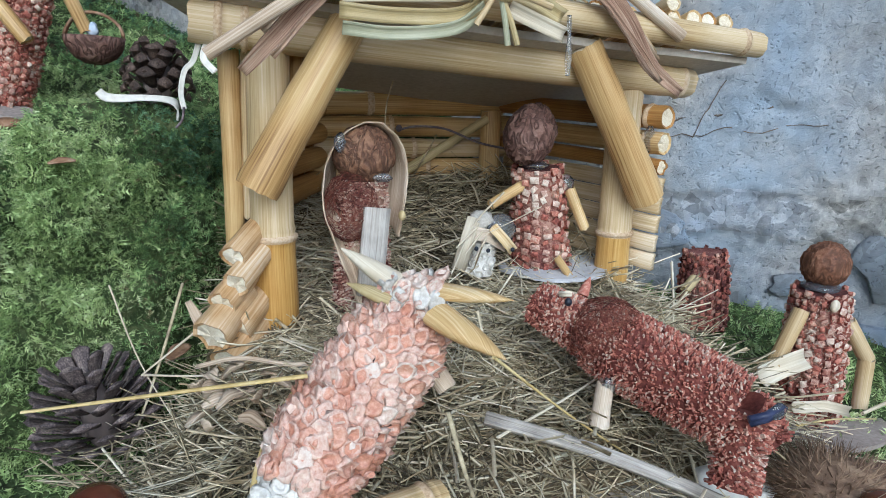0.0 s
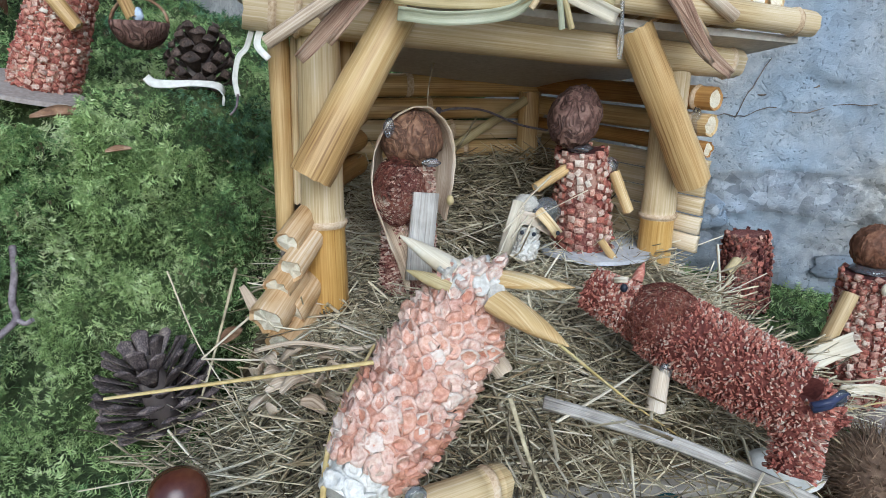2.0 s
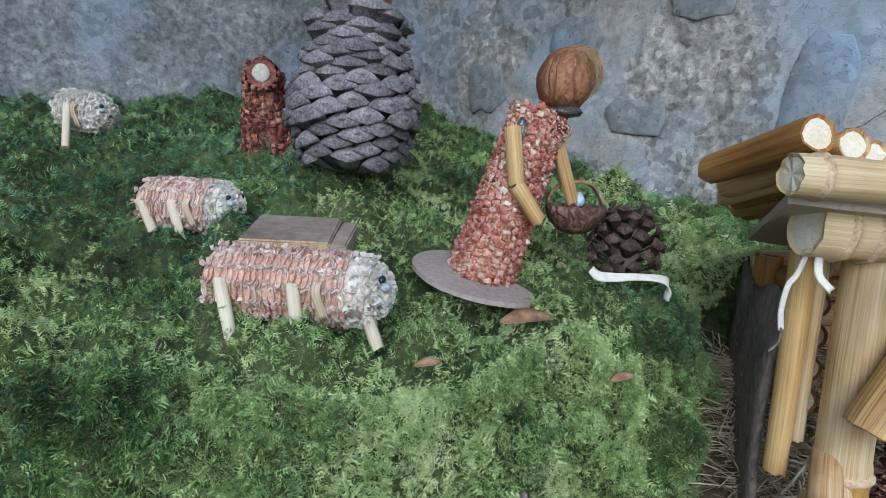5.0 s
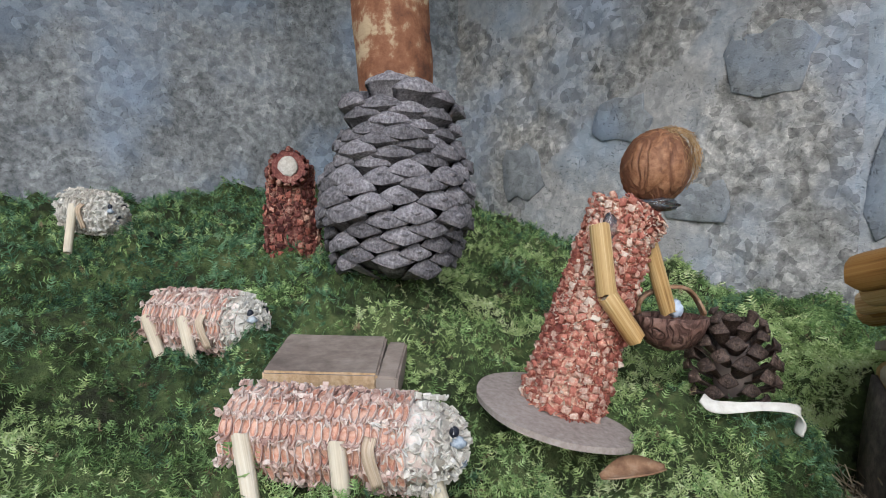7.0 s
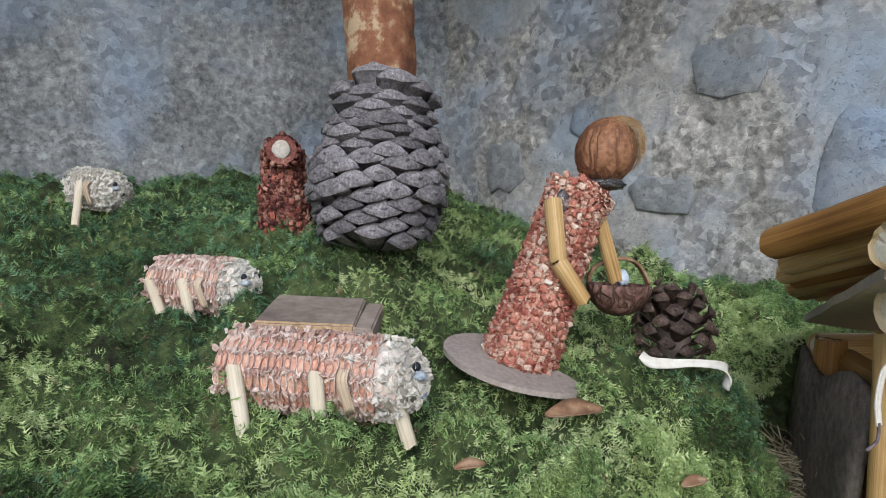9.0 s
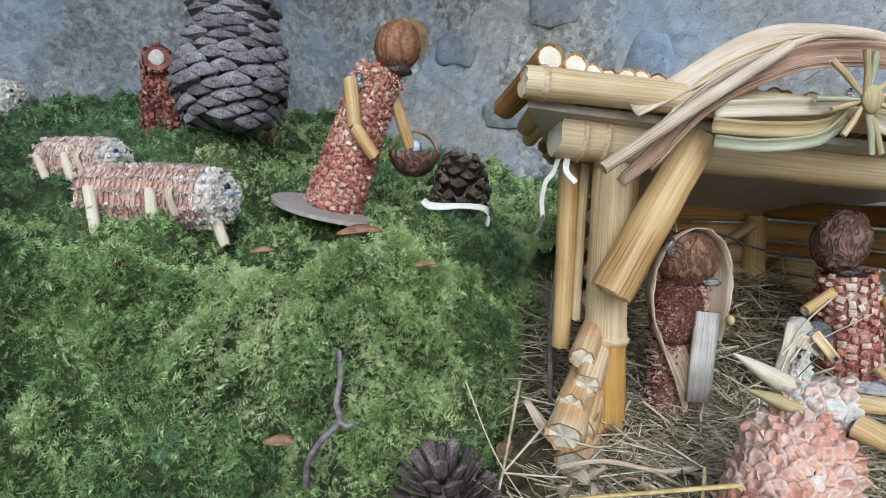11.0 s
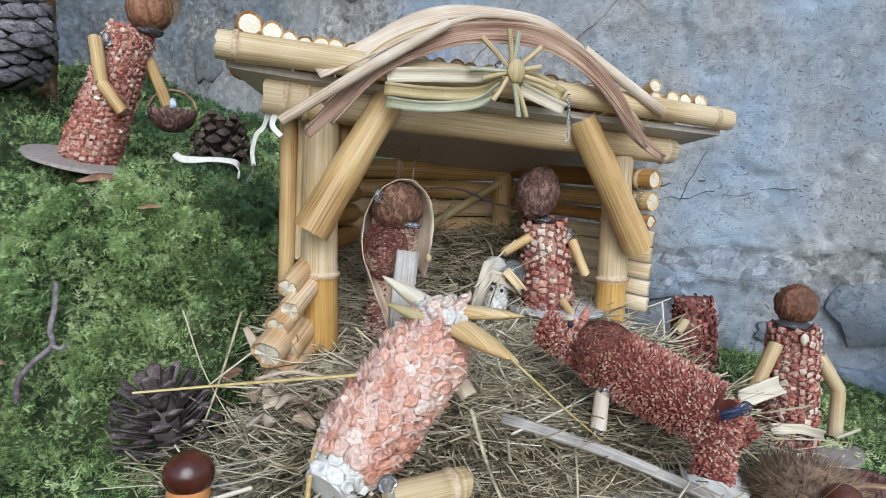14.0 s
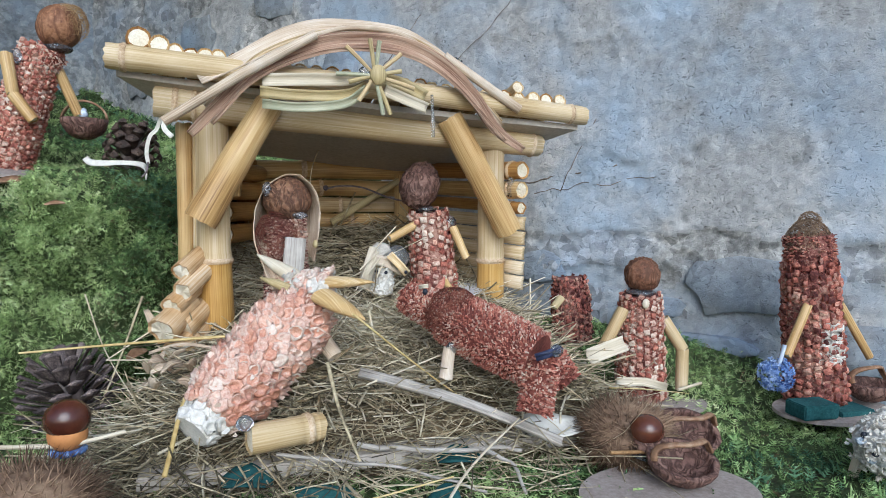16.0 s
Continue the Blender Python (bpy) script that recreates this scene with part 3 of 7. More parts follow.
def cob(g, a, b, r, rows=14, pitch=0.0046, core=0, cups=(1,), style="chaff", size=1.0, seed=1, relief=1.0, emit=None, skin=None, jit=1.0):
    """A corncob: a core and staggered rows of small cups or papery chaff round it. r: radius as a function of the share of its length."""
    rnd = random.Random(seed)
    a, b = V(a), V(b)
    length = (b - a).length
    ax = (b - a).normalized()
    s1 = ax.cross(V((0.21, 0.35, 0.9)) if abs(ax.z) < 0.8 else V((0.1, 1, 0.1))).normalized()
    s2 = ax.cross(s1)
    k = 12
    pts = [a + ax * length * i / k for i in range(k + 1)]
    tube(g, pts, [r(i / k) * 0.92 * (1 + 0.03 * math.sin(i * 2.3)) for i in range(k + 1)], 24, core if skin is None else skin)
    whole = g
    steps = max(2, int(length / pitch))
    for j in range(steps):
        t = (j + 0.5) / steps
        rad = r(t)
        for i in range(rows):
            w = 2 * math.pi * (i + (0.5 * (j % 2) if jit > 0.7 else 0.0)) / rows + rnd.uniform(-0.04, 0.04)
            out = s1 * math.cos(w) + s2 * math.sin(w)
            tan = ax.cross(out)
            c = a + ax * (length * t + rnd.uniform(-0.15, 0.15) * pitch) + out * rad * 0.86
            wd = 2 * math.pi * rad / rows * 0.5 * size
            mat = cups[rnd.randrange(len(cups))]
            if style == "chaff":
                for _ in range(9):
                    h = 0.0017 * rnd.uniform(0.4, 1.5) * size
                    o = c + out * rad * 0.06 + tan * wd * rnd.uniform(-1.0, 1.0) + ax * pitch * rnd.uniform(-0.5, 0.5)
                    turn = rnd.uniform(0, math.pi)
                    u, w_ = tan * math.cos(turn) + ax * math.sin(turn), ax * math.cos(turn) - tan * math.sin(turn)
                    half, th = 0.00075 * size * rnd.uniform(0.5, 1.3), 0.00025
                    tip = o + out * h * 1.25 + (u * rnd.uniform(-0.5, 0.5) + w_ * rnd.uniform(0.0, 1.0)) * h * 0.8
                    base = [o - u * half - w_ * th, o + u * half - w_ * th, o + u * half + w_ * th, o - u * half + w_ * th]
                    top = [tip - u * half * 0.7 - w_ * th, tip + u * half * rnd.uniform(0.3, 0.8) - w_ * th, tip + u * half * 0.6 + w_ * th, tip - u * half * 0.7 + w_ * th]
                    mt = cups[rnd.randrange(len(cups))]
                    g.add(base + top, [(4, 5, 6, 7), (0, 1, 5, 4), (1, 2, 6, 5), (2, 3, 7, 6), (3, 0, 4, 7)], mt, smooth=False)
            elif style == "block":
                w2 = 2 * math.pi * (i + 0.06 * math.sin(j * 1.7)) / rows + rnd.uniform(-0.05, 0.05)
                out = s1 * math.cos(w2) + s2 * math.sin(w2)
                tan = ax.cross(out)
                c = a + ax * (length * t + (0.5 * (i % 2) + rnd.uniform(-0.12, 0.12)) * pitch) + out * rad * 0.88
                h = rad * 0.12 + 0.0015 * rnd.uniform(0.2, 1.5) * size
                hw, hp = wd * rnd.uniform(0.45, 0.9), pitch * rnd.uniform(0.24, 0.46)
                tw = rnd.gauss(0, 0.3)
                tan, ax_, keep = tan * math.cos(tw) + ax * math.sin(tw), ax * math.cos(tw) - tan * math.sin(tw), ax
                ax = ax_
                c += tan * wd * rnd.uniform(-0.15, 0.15)
                lean = ax * h * rnd.uniform(-0.1, 0.55)
                base = [c + tan * hw * x * 0.8 + ax * hp * y * 0.8 for x, y in ((-1, -1), (1, -1), (1, 1), (-1, 1))]
                brow = [c + out * h * rnd.uniform(0.6, 0.95) + lean * 0.7 + tan * hw * x * rnd.uniform(0.85, 1.15) + ax * hp * y * rnd.uniform(0.8, 1.2) for x, y in ((-1, -1), (1, -1), (1, 1), (-1, 1))]
                top = [c + out * h * rnd.uniform(0.85, 1.2) + lean + tan * hw * x * rnd.uniform(0.3, 0.75) + ax * hp * y * rnd.uniform(0.3, 0.75) for x, y in ((-1, -1), (1, -1), (1, 1), (-1, 1))]
                dip = c + out * h * rnd.uniform(0.7, 1.35) + lean
                g.add(base + brow, [(q, (q + 1) % 4, 4 + (q + 1) % 4, 4 + q) for q in range(4)], cups[0])
                g.add(brow + top + [dip], [(q, (q + 1) % 4, 4 + (q + 1) % 4, 4 + q) for q in range(4)] + [(4 + q, 4 + (q + 1) % 4, 8) for q in range(4)], mat)
                ax = keep
            else:
                if emit:
                    g = Geo()
                h = (rad * 0.10 + 0.0013 * (1 + jit * rnd.uniform(-0.7, 0.6)) * size) * relief
                wd *= 1 + jit * rnd.uniform(-0.25, 0.2)
                c += (tan * wd * rnd.uniform(-0.25, 0.25) + ax * pitch * rnd.uniform(-0.2, 0.2)) * jit
                ph = jit * rnd.uniform(-0.9, 0.9) + math.pi / 2
                tw = jit * rnd.uniform(-0.25, 0.25)
                ring = []
                jag = [1 + jit * rnd.uniform(-0.32, 0.26) for _ in range(10)]
                deep = rnd.uniform(0.2, 1.1) if style == "torn" else rnd.uniform(0.1, 0.1 + 0.65 * jit)
                for lev, (rr, hh) in enumerate(cup_shape(style, deep)):
                    for q in range(10):
                        v_ = 2 * math.pi * q / 10 + tw
                        tall = hh * (1 + 0.42 * math.cos(v_ - ph) * (lev > 0)) * (jag[q] if lev in (2, 3) else 1)
                        ring.append(c + tan * math.cos(v_) * wd * rr * jag[(q + lev) % 10] + ax * (math.sin(v_) * pitch * 0.56 * rr * jag[(q + 3) % 10] + 0.25 * tall * h) + out * tall * h)
                fs = [(l_ * 10 + q, l_ * 10 + (q + 1) % 10, l_ * 10 + 10 + (q + 1) % 10, l_ * 10 + 10 + q) for l_ in range(5) for q in range(10)]
                k0 = len(g.m)
                g.add(ring, fs + [tuple(range(50, 60))], mat)
                for q in range(k0 + 30, len(g.m)):
                    g.m[q] = core if deep < 0.55 else mat
                if rnd.random() < (0.55 if style == "torn" else 0.30) * jit:
                    o = c + out * h * 0.7 + tan * wd * rnd.uniform(-0.7, 0.7) + ax * pitch * rnd.uniform(-0.5, 0.5)
                    u = (tan * rnd.uniform(-1, 1) + ax * rnd.uniform(-1, 1)).normalized()
                    w_ = out.cross(u)
                    hf, th = wd * 0.5, 0.00025
                    tip = o + out * h * rnd.uniform(0.3, 0.8) + w_ * h * rnd.uniform(-0.5, 0.5)
                    g.add([o - u * hf - w_ * th, o + u * hf - w_ * th, o + u * hf + w_ * th, o - u * hf + w_ * th, tip - u * hf * 0.6, tip + u * hf * 0.4], [(0, 1, 5, 4), (2, 3, 4, 5), (1, 2, 5), (3, 0, 4)], mat, smooth=False)
                if emit:
                    emit(g)
                    g = whole


def fibres(g, centre, radius, count, length, mat, seed=1, thick=0.00012, spread=1.0, lo=-1.0):
    """Loose curly fibres lying over a rounded body."""
    rnd = random.Random(seed)
    for _ in range(count):
        d = V((rnd.gauss(0, 1), rnd.gauss(0, 1), rnd.gauss(0, 1))).normalized()
        if d.z < lo:
            continue
        t = d.cross(V((rnd.gauss(0, 1), rnd.gauss(0, 1), rnd.gauss(0, 1)))).normalized()
        p = V(centre) + V((d.x * radius[0], d.y * radius[1], d.z * radius[2]))
        pts = []
        for k in range(5):
            q = k / 4 - 0.5
            pts.append(p + t * q * length + d * (0.0015 * spread * rnd.random() + 0.001 - 1.6 * q * q * length * 0.35))
        tube(g, pts, thick, 3, mat)


# ---- the setting: walls, ground, moss bank ----
CORNER = V((-0.165, 0.560, 0.0))
BACK_DIR, BACK_OUT = V((0.685, -0.728, 0.0)).normalized(), V((-0.728, -0.685, 0.0)).normalized()
LEFT_DIR = V((-0.927, -0.376, 0.0)).normalized()
LEFT_OUT = V((0.376, -0.927, 0.0)).normalized()


def spaced(lo, hi, step, far_lo, far_hi, k=8):
    """Even steps in the middle and ever wider ones outwards."""
    a = [lo - (lo - far_lo) * (i / k) ** 2 for i in range(k, 0, -1)] if far_lo < lo else []
    b = [hi + (far_hi - hi) * (i / k) ** 2 for i in range(1, k + 1)] if far_hi > hi else []
    return a + list(np.arange(lo, hi + step / 2, step)) + b


def wall_relief(p, rough):
    q = V(p)
    big = noise.noise(q * 7.0) * 0.006 + noise.noise(q * 22.0) * 0.0016
    fine = noise.noise(q * 70.0) * 0.0012 + noise.noise(q * 160.0) * 0.0010 - max(0.0, noise.noise(q * 85.0 + V((2, 2, 2))) - 0.42) * 0.010
    crust = max(0.0, noise.noise(q * 14.0 + V((3.1, 0, 7.7))) - 0.05) * 0.005
    flake = 0.0022 * min(1.0, max(0.0, (noise.noise(q * 11.0 + V((4, 4, 4))) + 0.3 * noise.noise(q * 40.0)) * 9.0))
    return big + flake * rough + (fine + crust * noise.noise(q * 130.0)) * rough


def wall(name, start, along, out, length, mat, mat2, label, band):
    g = Geo()
    xs = spaced(-0.06, 0.90, 0.0036, -0.06, length)
    zs = spaced(-0.06, 0.46, 0.0036, -0.16, 2.3)
    nx = len(xs)
    verts = []
    for z in zs:
        for s in xs:
            p = start + along * s + V((0, 0, z))
            verts.append(p + out * (wall_relief(p, 1.0) + band(s, z)[0]))
    faces, mats = [], []
    for i in range(len(zs) - 1):
        for k in range(nx - 1):
            faces.append((i * nx + k, i * nx + k + 1, (i + 1) * nx + k + 1, (i + 1) * nx + k))
            mats.append(band(xs[k], zs[i])[1])
    g.add(verts, faces, 0)
    g.m = mats
    n0 = len(verts)
    back = [start + along * s + V((0, 0, z)) - out * 0.3 for z in (zs[0], zs[-1]) for s in (-0.06, xs[-1])]
    g.add(back, [(1, 0, 2, 3)], 0, smooth=False)
    edge = [verts[0], verts[nx - 1], verts[n0 - nx], verts[-1]]
    g.add([edge[2], edge[3], back[2], back[3]], [(0, 1, 3, 2)], 0, smooth=False)
    g.add([edge[1], edge[3], back[1], back[3]], [(0, 2, 3, 1)], 0, smooth=False)
    return tagged(g.build(name, [mat, mat2]), label, "wall", kind="structure")


def back_band(s, z):
    """A crust of rough mortar between the smooth upper plaster and the stones below."""
    edge = 0.074 + 0.010 * noise.noise(V((s * 14, 0, 2.0))) + 0.006 * noise.noise(V((s * 45, 0, 5.0)))
    pebble = 0.42 - noise.voronoi(V((s * 120, z * 120, 1.0)))[0][0]
    lump = noise.noise(V((s * 45, z * 45, 1.0))) * 0.0018 + pebble * 0.0045 + noise.noise(V((s * 150, z * 150, 1.0))) * 0.0026
    if s > 0.44 and z < edge:
        low = edge - 0.026 - 0.012 * noise.noise(V((s * 20, z * 5, 9)))
        t = min(1.0, max(0.0, (low - z) / 0.006))
        return -0.003 - 0.004 * t + lump * (1.0 - 0.5 * t), 1 if z > low - 0.004 or noise.noise(V((s * 30, z * 30, 4.0))) > 0.1 else 0
    if s < 0.40 and noise.noise(V((s * 7, z * 7, 3.0))) > -0.1:
        return lump * 0.7 - max(0.0, noise.noise(V((s * 24, z * 24, 6.0))) - 0.3) * 0.02, 1
    return 0.0, 0


wall_back = wall("wall_back", CORNER, BACK_DIR, BACK_OUT, 2.6, M_WALL, M_RUBBLE, "old grey-blue plastered stone wall, cracked and pitted", back_band)
wall_left = wall("wall_left", CORNER, LEFT_DIR, LEFT_OUT, 2.6, M_WALL_LEFT, M_WALL_LEFT, "stained blue-grey concrete wall behind the moss", lambda s, z: (0.0, 0))


# an unseen slab, added overhead to shade the back of the corner
g = Geo()
slab = [(-2.6, -0.12), (2.3, -0.12), (2.3, 0.9), (-2.6, 0.9)]
g.add([(x, y, z) for z in (0.69, 0.75) for x, y in slab], [(3, 2, 1, 0), (4, 5, 6, 7), (0, 1, 5, 4), (1, 2, 6, 5), (2, 3, 7, 6), (3, 0, 4, 7)], 0, smooth=False)
tagged(g.build("ceiling", [M_WALL_LEFT]), "unseen concrete slab added to shade the corner", "ceiling", kind="structure")


def stone(s, z, w, h, proud, seed, mat=None, deep=0.0):
    """A flat, uneven stone set into the back wall."""
    rnd = random.Random(seed)
    n = 14
    shape = []
    for k in range(n):
        a = 2 * math.pi * k / n
        q = max(abs(math.cos(a)), abs(math.sin(a))) ** 0.75
        shape.append((math.cos(a) / q * w / 2 * rnd.uniform(0.78, 1.12), math.sin(a) / q * h / 2 * rnd.uniform(0.74, 1.14)))
    g = Geo()
    verts = []
    for f, o in ((1.03, -0.012), (1.0, proud * 0.75), (0.975, proud), (0.5, proud * 1.05)):
        for x, y in shape:
            p = CORNER + BACK_DIR * (s + x * f) + V((0, 0, z + y * f))
            verts.append(p + BACK_OUT * (o - deep + wall_relief(p, 0.3) + 0.0015 * noise.noise(p * 60)))
    mid = CORNER + BACK_DIR * s + V((0, 0, z))
    verts.append(mid + BACK_OUT * (proud * 1.05 - deep + wall_relief(mid, 0.3)))
    fs = [(l_ * n + k, l_ * n + (k + 1) % n, l_ * n + n + (k + 1) % n, l_ * n + n + k) for l_ in range(3) for k in range(n)]
    fs += [(3 * n + k, 3 * n + (k + 1) % n, 4 * n) for k in range(n)]
    g.add(verts, [f[::-1] for f in fs], 0)
    return g.build("stone", [mat or M_STONE], wall_back)


for row in ((0.335, 0.335, 0.07, 0.06, 0.002, 1), (0.21, 0.300, 0.055, 0.045, 0.003, 2), (0.10, 0.255, 0.05, 0.06, 0.003, 3), (0.662, 0.040, 0.062, 0.030, 0.002, 4),
            (0.855, 0.034, 0.120, 0.052, 0.004, 5), (0.822, -0.018, 0.070, 0.016, 0.006, 6), (0.775, 0.010, 0.05, 0.020, 0.003, 7), (0.95, -0.01, 0.09, 0.045, 0.004, 8),
            (0.28, 0.225, 0.06, 0.035, 0.003, 10), (0.43, 0.24, 0.05, 0.10, 0.003, 11)):
    stone(*row, deep=0.005 if row[0] > 0.5 else 0.0)


def crack(pts, parent, width=0.0011):
    """A thin raised root-like seam that runs over the plaster."""
    g = Geo()
    out = []
    for s, z in pts:
        p = CORNER + BACK_DIR * s + V((0, 0, z))
        out.append(p + BACK_OUT * (wall_relief(p, 1.0) + 0.0004))
    path = smooth_path(out, 14)
    path = [p + V((0, 0, 1)) * (0.0016 * noise.noise(p * 160) + 0.007 * noise.noise(p * 45)) for p in path]
    tube(g, path, [width * 0.7 * (0.6 + 0.5 * random.random()) for _ in path], 5, 0)
    return g.build("crack_seam", [M_BARK], parent)


crack([(0.62, 0.118), (0.66, 0.120), (0.70, 0.128), (0.735, 0.135)], wall_back)
crack([(0.685, 0.112), (0.70, 0.150), (0.715, 0.178)], wall_back, 0.0007)
crack([(0.66, 0.108), (0.71, 0.118), (0.77, 0.128)], wall_back, 0.0006)
crack([(0.56, 0.235), (0.60, 0.262), (0.64, 0.300), (0.66, 0.34)], wall_back, 0.0006)
crack([(0.43, 0.205), (0.47, 0.225), (0.505, 0.262), (0.53, 0.29)], wall_back, 0.0007)


def ground_height(x, y):
    """Low ground in front: it rises a little towards the wall on the right."""
    z = -0.056 + 0.006 * noise.noise(V((x * 7, y * 7, 0))) + 0.003 * noise.noise(V((x * 25, y * 25, 4)))
    d = (x - 0.2) * 0.728 + (y - 0.172) * 0.685
    z += 0.045 * math.exp(-((min(d, 0) / 0.085) ** 2)) * max(0.0, min(1.0, (y + 0.12) / 0.1)) * (1.0 if x > 0.2 else 0.0)
    return z


g = Geo()
xs, ys = spaced(-0.9, 0.9, 0.012, -30, 30), spaced(-0.7, 0.15, 0.012, -30, 30)
verts = [(x, y, ground_height(x, y)) for y in ys for x in xs]
nx = len(xs)
g.add(verts, [(i * nx + k, i * nx + k + 1, (i + 1) * nx + k + 1, (i + 1) * nx + k) for i in range(len(ys) - 1) for k in range(nx - 1)])
# cells beyond the view turn pale to throw light up under the roof
for k, f in enumerate(g.f):
    if min(g.v[q][1] for q in f) < -0.75:
        g.m[k] = 1
ground = tagged(g.build("ground", [M_MOSS_GROUND, M_BOUNCE]), "dark mossy soil at the wall, added pale bounce ground beyond", "ground", kind="structure")

RIM_X = [-1.2, -0.6, -0.3, -0.25, -0.2, -0.15, -0.115, -0.08, -0.045, 0.0, 0.05, 0.1, 0.17, 0.4]
RIM_Y = [-0.06, -0.03, -0.02, -0.008, 0.012, 0.030, 0.042, 0.053, 0.085, 0.150, 0.178, 0.200, 0.215, 0.24]
RIM_Z = [0.10, 0.095, 0.09, 0.088, 0.085, 0.085, 0.086, 0.083, 0.088, 0.098, 0.11, 0.125, 0.13, 0.13]


def wall_y(x):
    if x > CORNER.x:
        return CORNER.y + (x - CORNER.x) * BACK_DIR.y / BACK_DIR.x
    return CORNER.y + (x - CORNER.x) * LEFT_DIR.y / LEFT_DIR.x


def bump_at(x, y, cx, cy, amp, sig):
    return amp * math.exp(-((x - cx) ** 2 + (y - cy) ** 2) / (2 * sig * sig))


def bank_top(x, y):
    yr, zr = np.interp(x, RIM_X, RIM_Y), np.interp(x, RIM_X, RIM_Z)
    z = zr + 0.27 * (y - yr)
    z += bump_at(x, y, -0.228, 0.165, 0.034, 0.042) + bump_at(x, y, -0.07, 0.115, 0.012, 0.03) + bump_at(x, y, -0.228, 0.222, 0.022, 0.026) + bump_at(x, y, -0.30, 0.26, 0.014, 0.04)
    z += bump_at(x, y, -0.165, 0.09, 0.006, 0.03) - bump_at(x, y, -0.34, 0.14, 0.020, 0.05) - bump_at(x, y, -0.15, 0.09, 0.014, 0.028)
    return z


def bank_point(x, s):
    """s from 0 at the foot over 1 at the rim to 2 at the wall."""
    yr, zr = float(np.interp(x, RIM_X, RIM_Y)), float(np.interp(x, RIM_X, RIM_Z))
    foot = 0.040 if x > -0.2 else 0.052
    if s < 1:
        t = s
        y = yr - foot * (1 - t) ** 1.6 * (1.0 if t > 0.08 else 1.0)
        z = -0.062 + (zr + 0.062) * (1 - (1 - t) ** 1.7) ** 0.9
        p = V((x, y, z))
    else:
        t = (s - 1) ** 1.25
        y = yr + (wall_y(x) + 0.02 - yr) * t
        p = V((x, y, bank_top(x, y)))
    turn = min(1.0, max(0.0, (s - 0.7) / 0.5))
    out = V((0, -1, 0.35)).normalized().lerp(V((0, -0.25, 1)).normalized(), turn * turn * (3 - 2 * turn)).normalized()
    lump = 0.011 * noise.noise(p * 17) + 0.021 * (abs(noise.noise(p * 32)) * 2.2 - 0.45) + 0.006 * (abs(noise.noise(p * 80)) * 2 - 0.4)
    lump += 0.014 * math.exp(-((p.x + 0.103) / 0.032) ** 2 - ((p.z - 0.062) / 0.035) ** 2)
    k = min(1.0, max(0.0, s / 0.15))
    lump *= 1.0 - 0.4 * min(1.0, max(0.0, (s - 1.0) / 0.3))
    return p + out * lump * k, out


g = Geo()
bx = list(np.arange(-0.95, 0.18, 0.006))
bs = list(np.linspace(0, 1, 30)) + list(1 + np.linspace(0, 1, 70)[1:])
verts = [bank_point(x, s)[0] for s in bs for x in bx]
nx = len(bx)
g.add(verts, [(i * nx + k, i * nx + k + 1, (i + 1) * nx + k + 1, (i + 1) * nx + k) for i in range(len(bs) - 1) for k in range(nx - 1)])
moss_bank = tagged(g.build("moss_bank", [M_MOSS_GROUND]), "steep mossy bank that rises to the wall", "moss bank", kind="structure")


# ---- moss as many small sprigs ----
def scatter(name, mats, places, normals, lengths, which, label, seed):
    """Feathery sprigs: a bent stem with pairs of leaflets, joined into one mesh of its own kind."""
    rng = np.random.default_rng(seed)
    n = len(places)
    P, N = np.array(places, dtype=np.float64), np.array(normals, dtype=np.float64)
    D = N + rng.normal(0, 0.75, (n, 3))
    D /= np.linalg.norm(D, axis=1)[:, None]
    S = np.cross(D, rng.normal(0, 1, (n, 3)))
    S /= np.linalg.norm(S, axis=1)[:, None]
    B = np.cross(D, S)
    L = np.array(lengths)[:, None]
    stem = [(0.0, 0.0), (0.3, 0.06), (0.58, 0.18), (0.82, 0.36), (1.0, 0.6)]
    at = [P + D * L * h + B * L * k for h, k in stem]
    parts = []
    w = L * 0.045
    for i in (0, 2):
        parts.append((at[i] - S * w, at[i] + S * w, at[i + 2]))
    for i in range(1, 5):
        f = (0.50, 0.52, 0.42, 0.28)[i - 1]
        for sg in (-1, 1):
            tip = at[i] + (S * sg * 0.95 + D * 0.45 + B * rng.uniform(-0.1, 0.6, (n, 1))) * L * f
            parts.append((at[i] - D * L * 0.085, at[i] + D * L * 0.085, tip))
    tri = np.stack([np.stack(p, 1) for p in parts], 1)
    k = len(parts)
    co = tri.reshape(-1, 3)
    # one island a sprig: tie the triangles of a sprig to its foot
    faces = np.arange(n * k * 3).reshape(n, k, 3)
    me = bpy.data.meshes.new(name)
    me.vertices.add(len(co))
    me.vertices.foreach_set("co", co.ravel())
    me.loops.add(n * k * 3)
    me.loops.foreach_set("vertex_index", faces.ravel())
    me.polygons.add(n * k)
    me.polygons.foreach_set("loop_start", np.arange(0, n * k * 3, 3))
    me.polygons.foreach_set("material_index", np.repeat(np.array(which, dtype=np.int32), k))
    for m in mats:
        me.materials.append(m)
    me.update()
    return tagged(new(name, me), label, "moss", kind="stuff")


rng = random.Random(11)
pl, no, le, wh = [], [], [], []


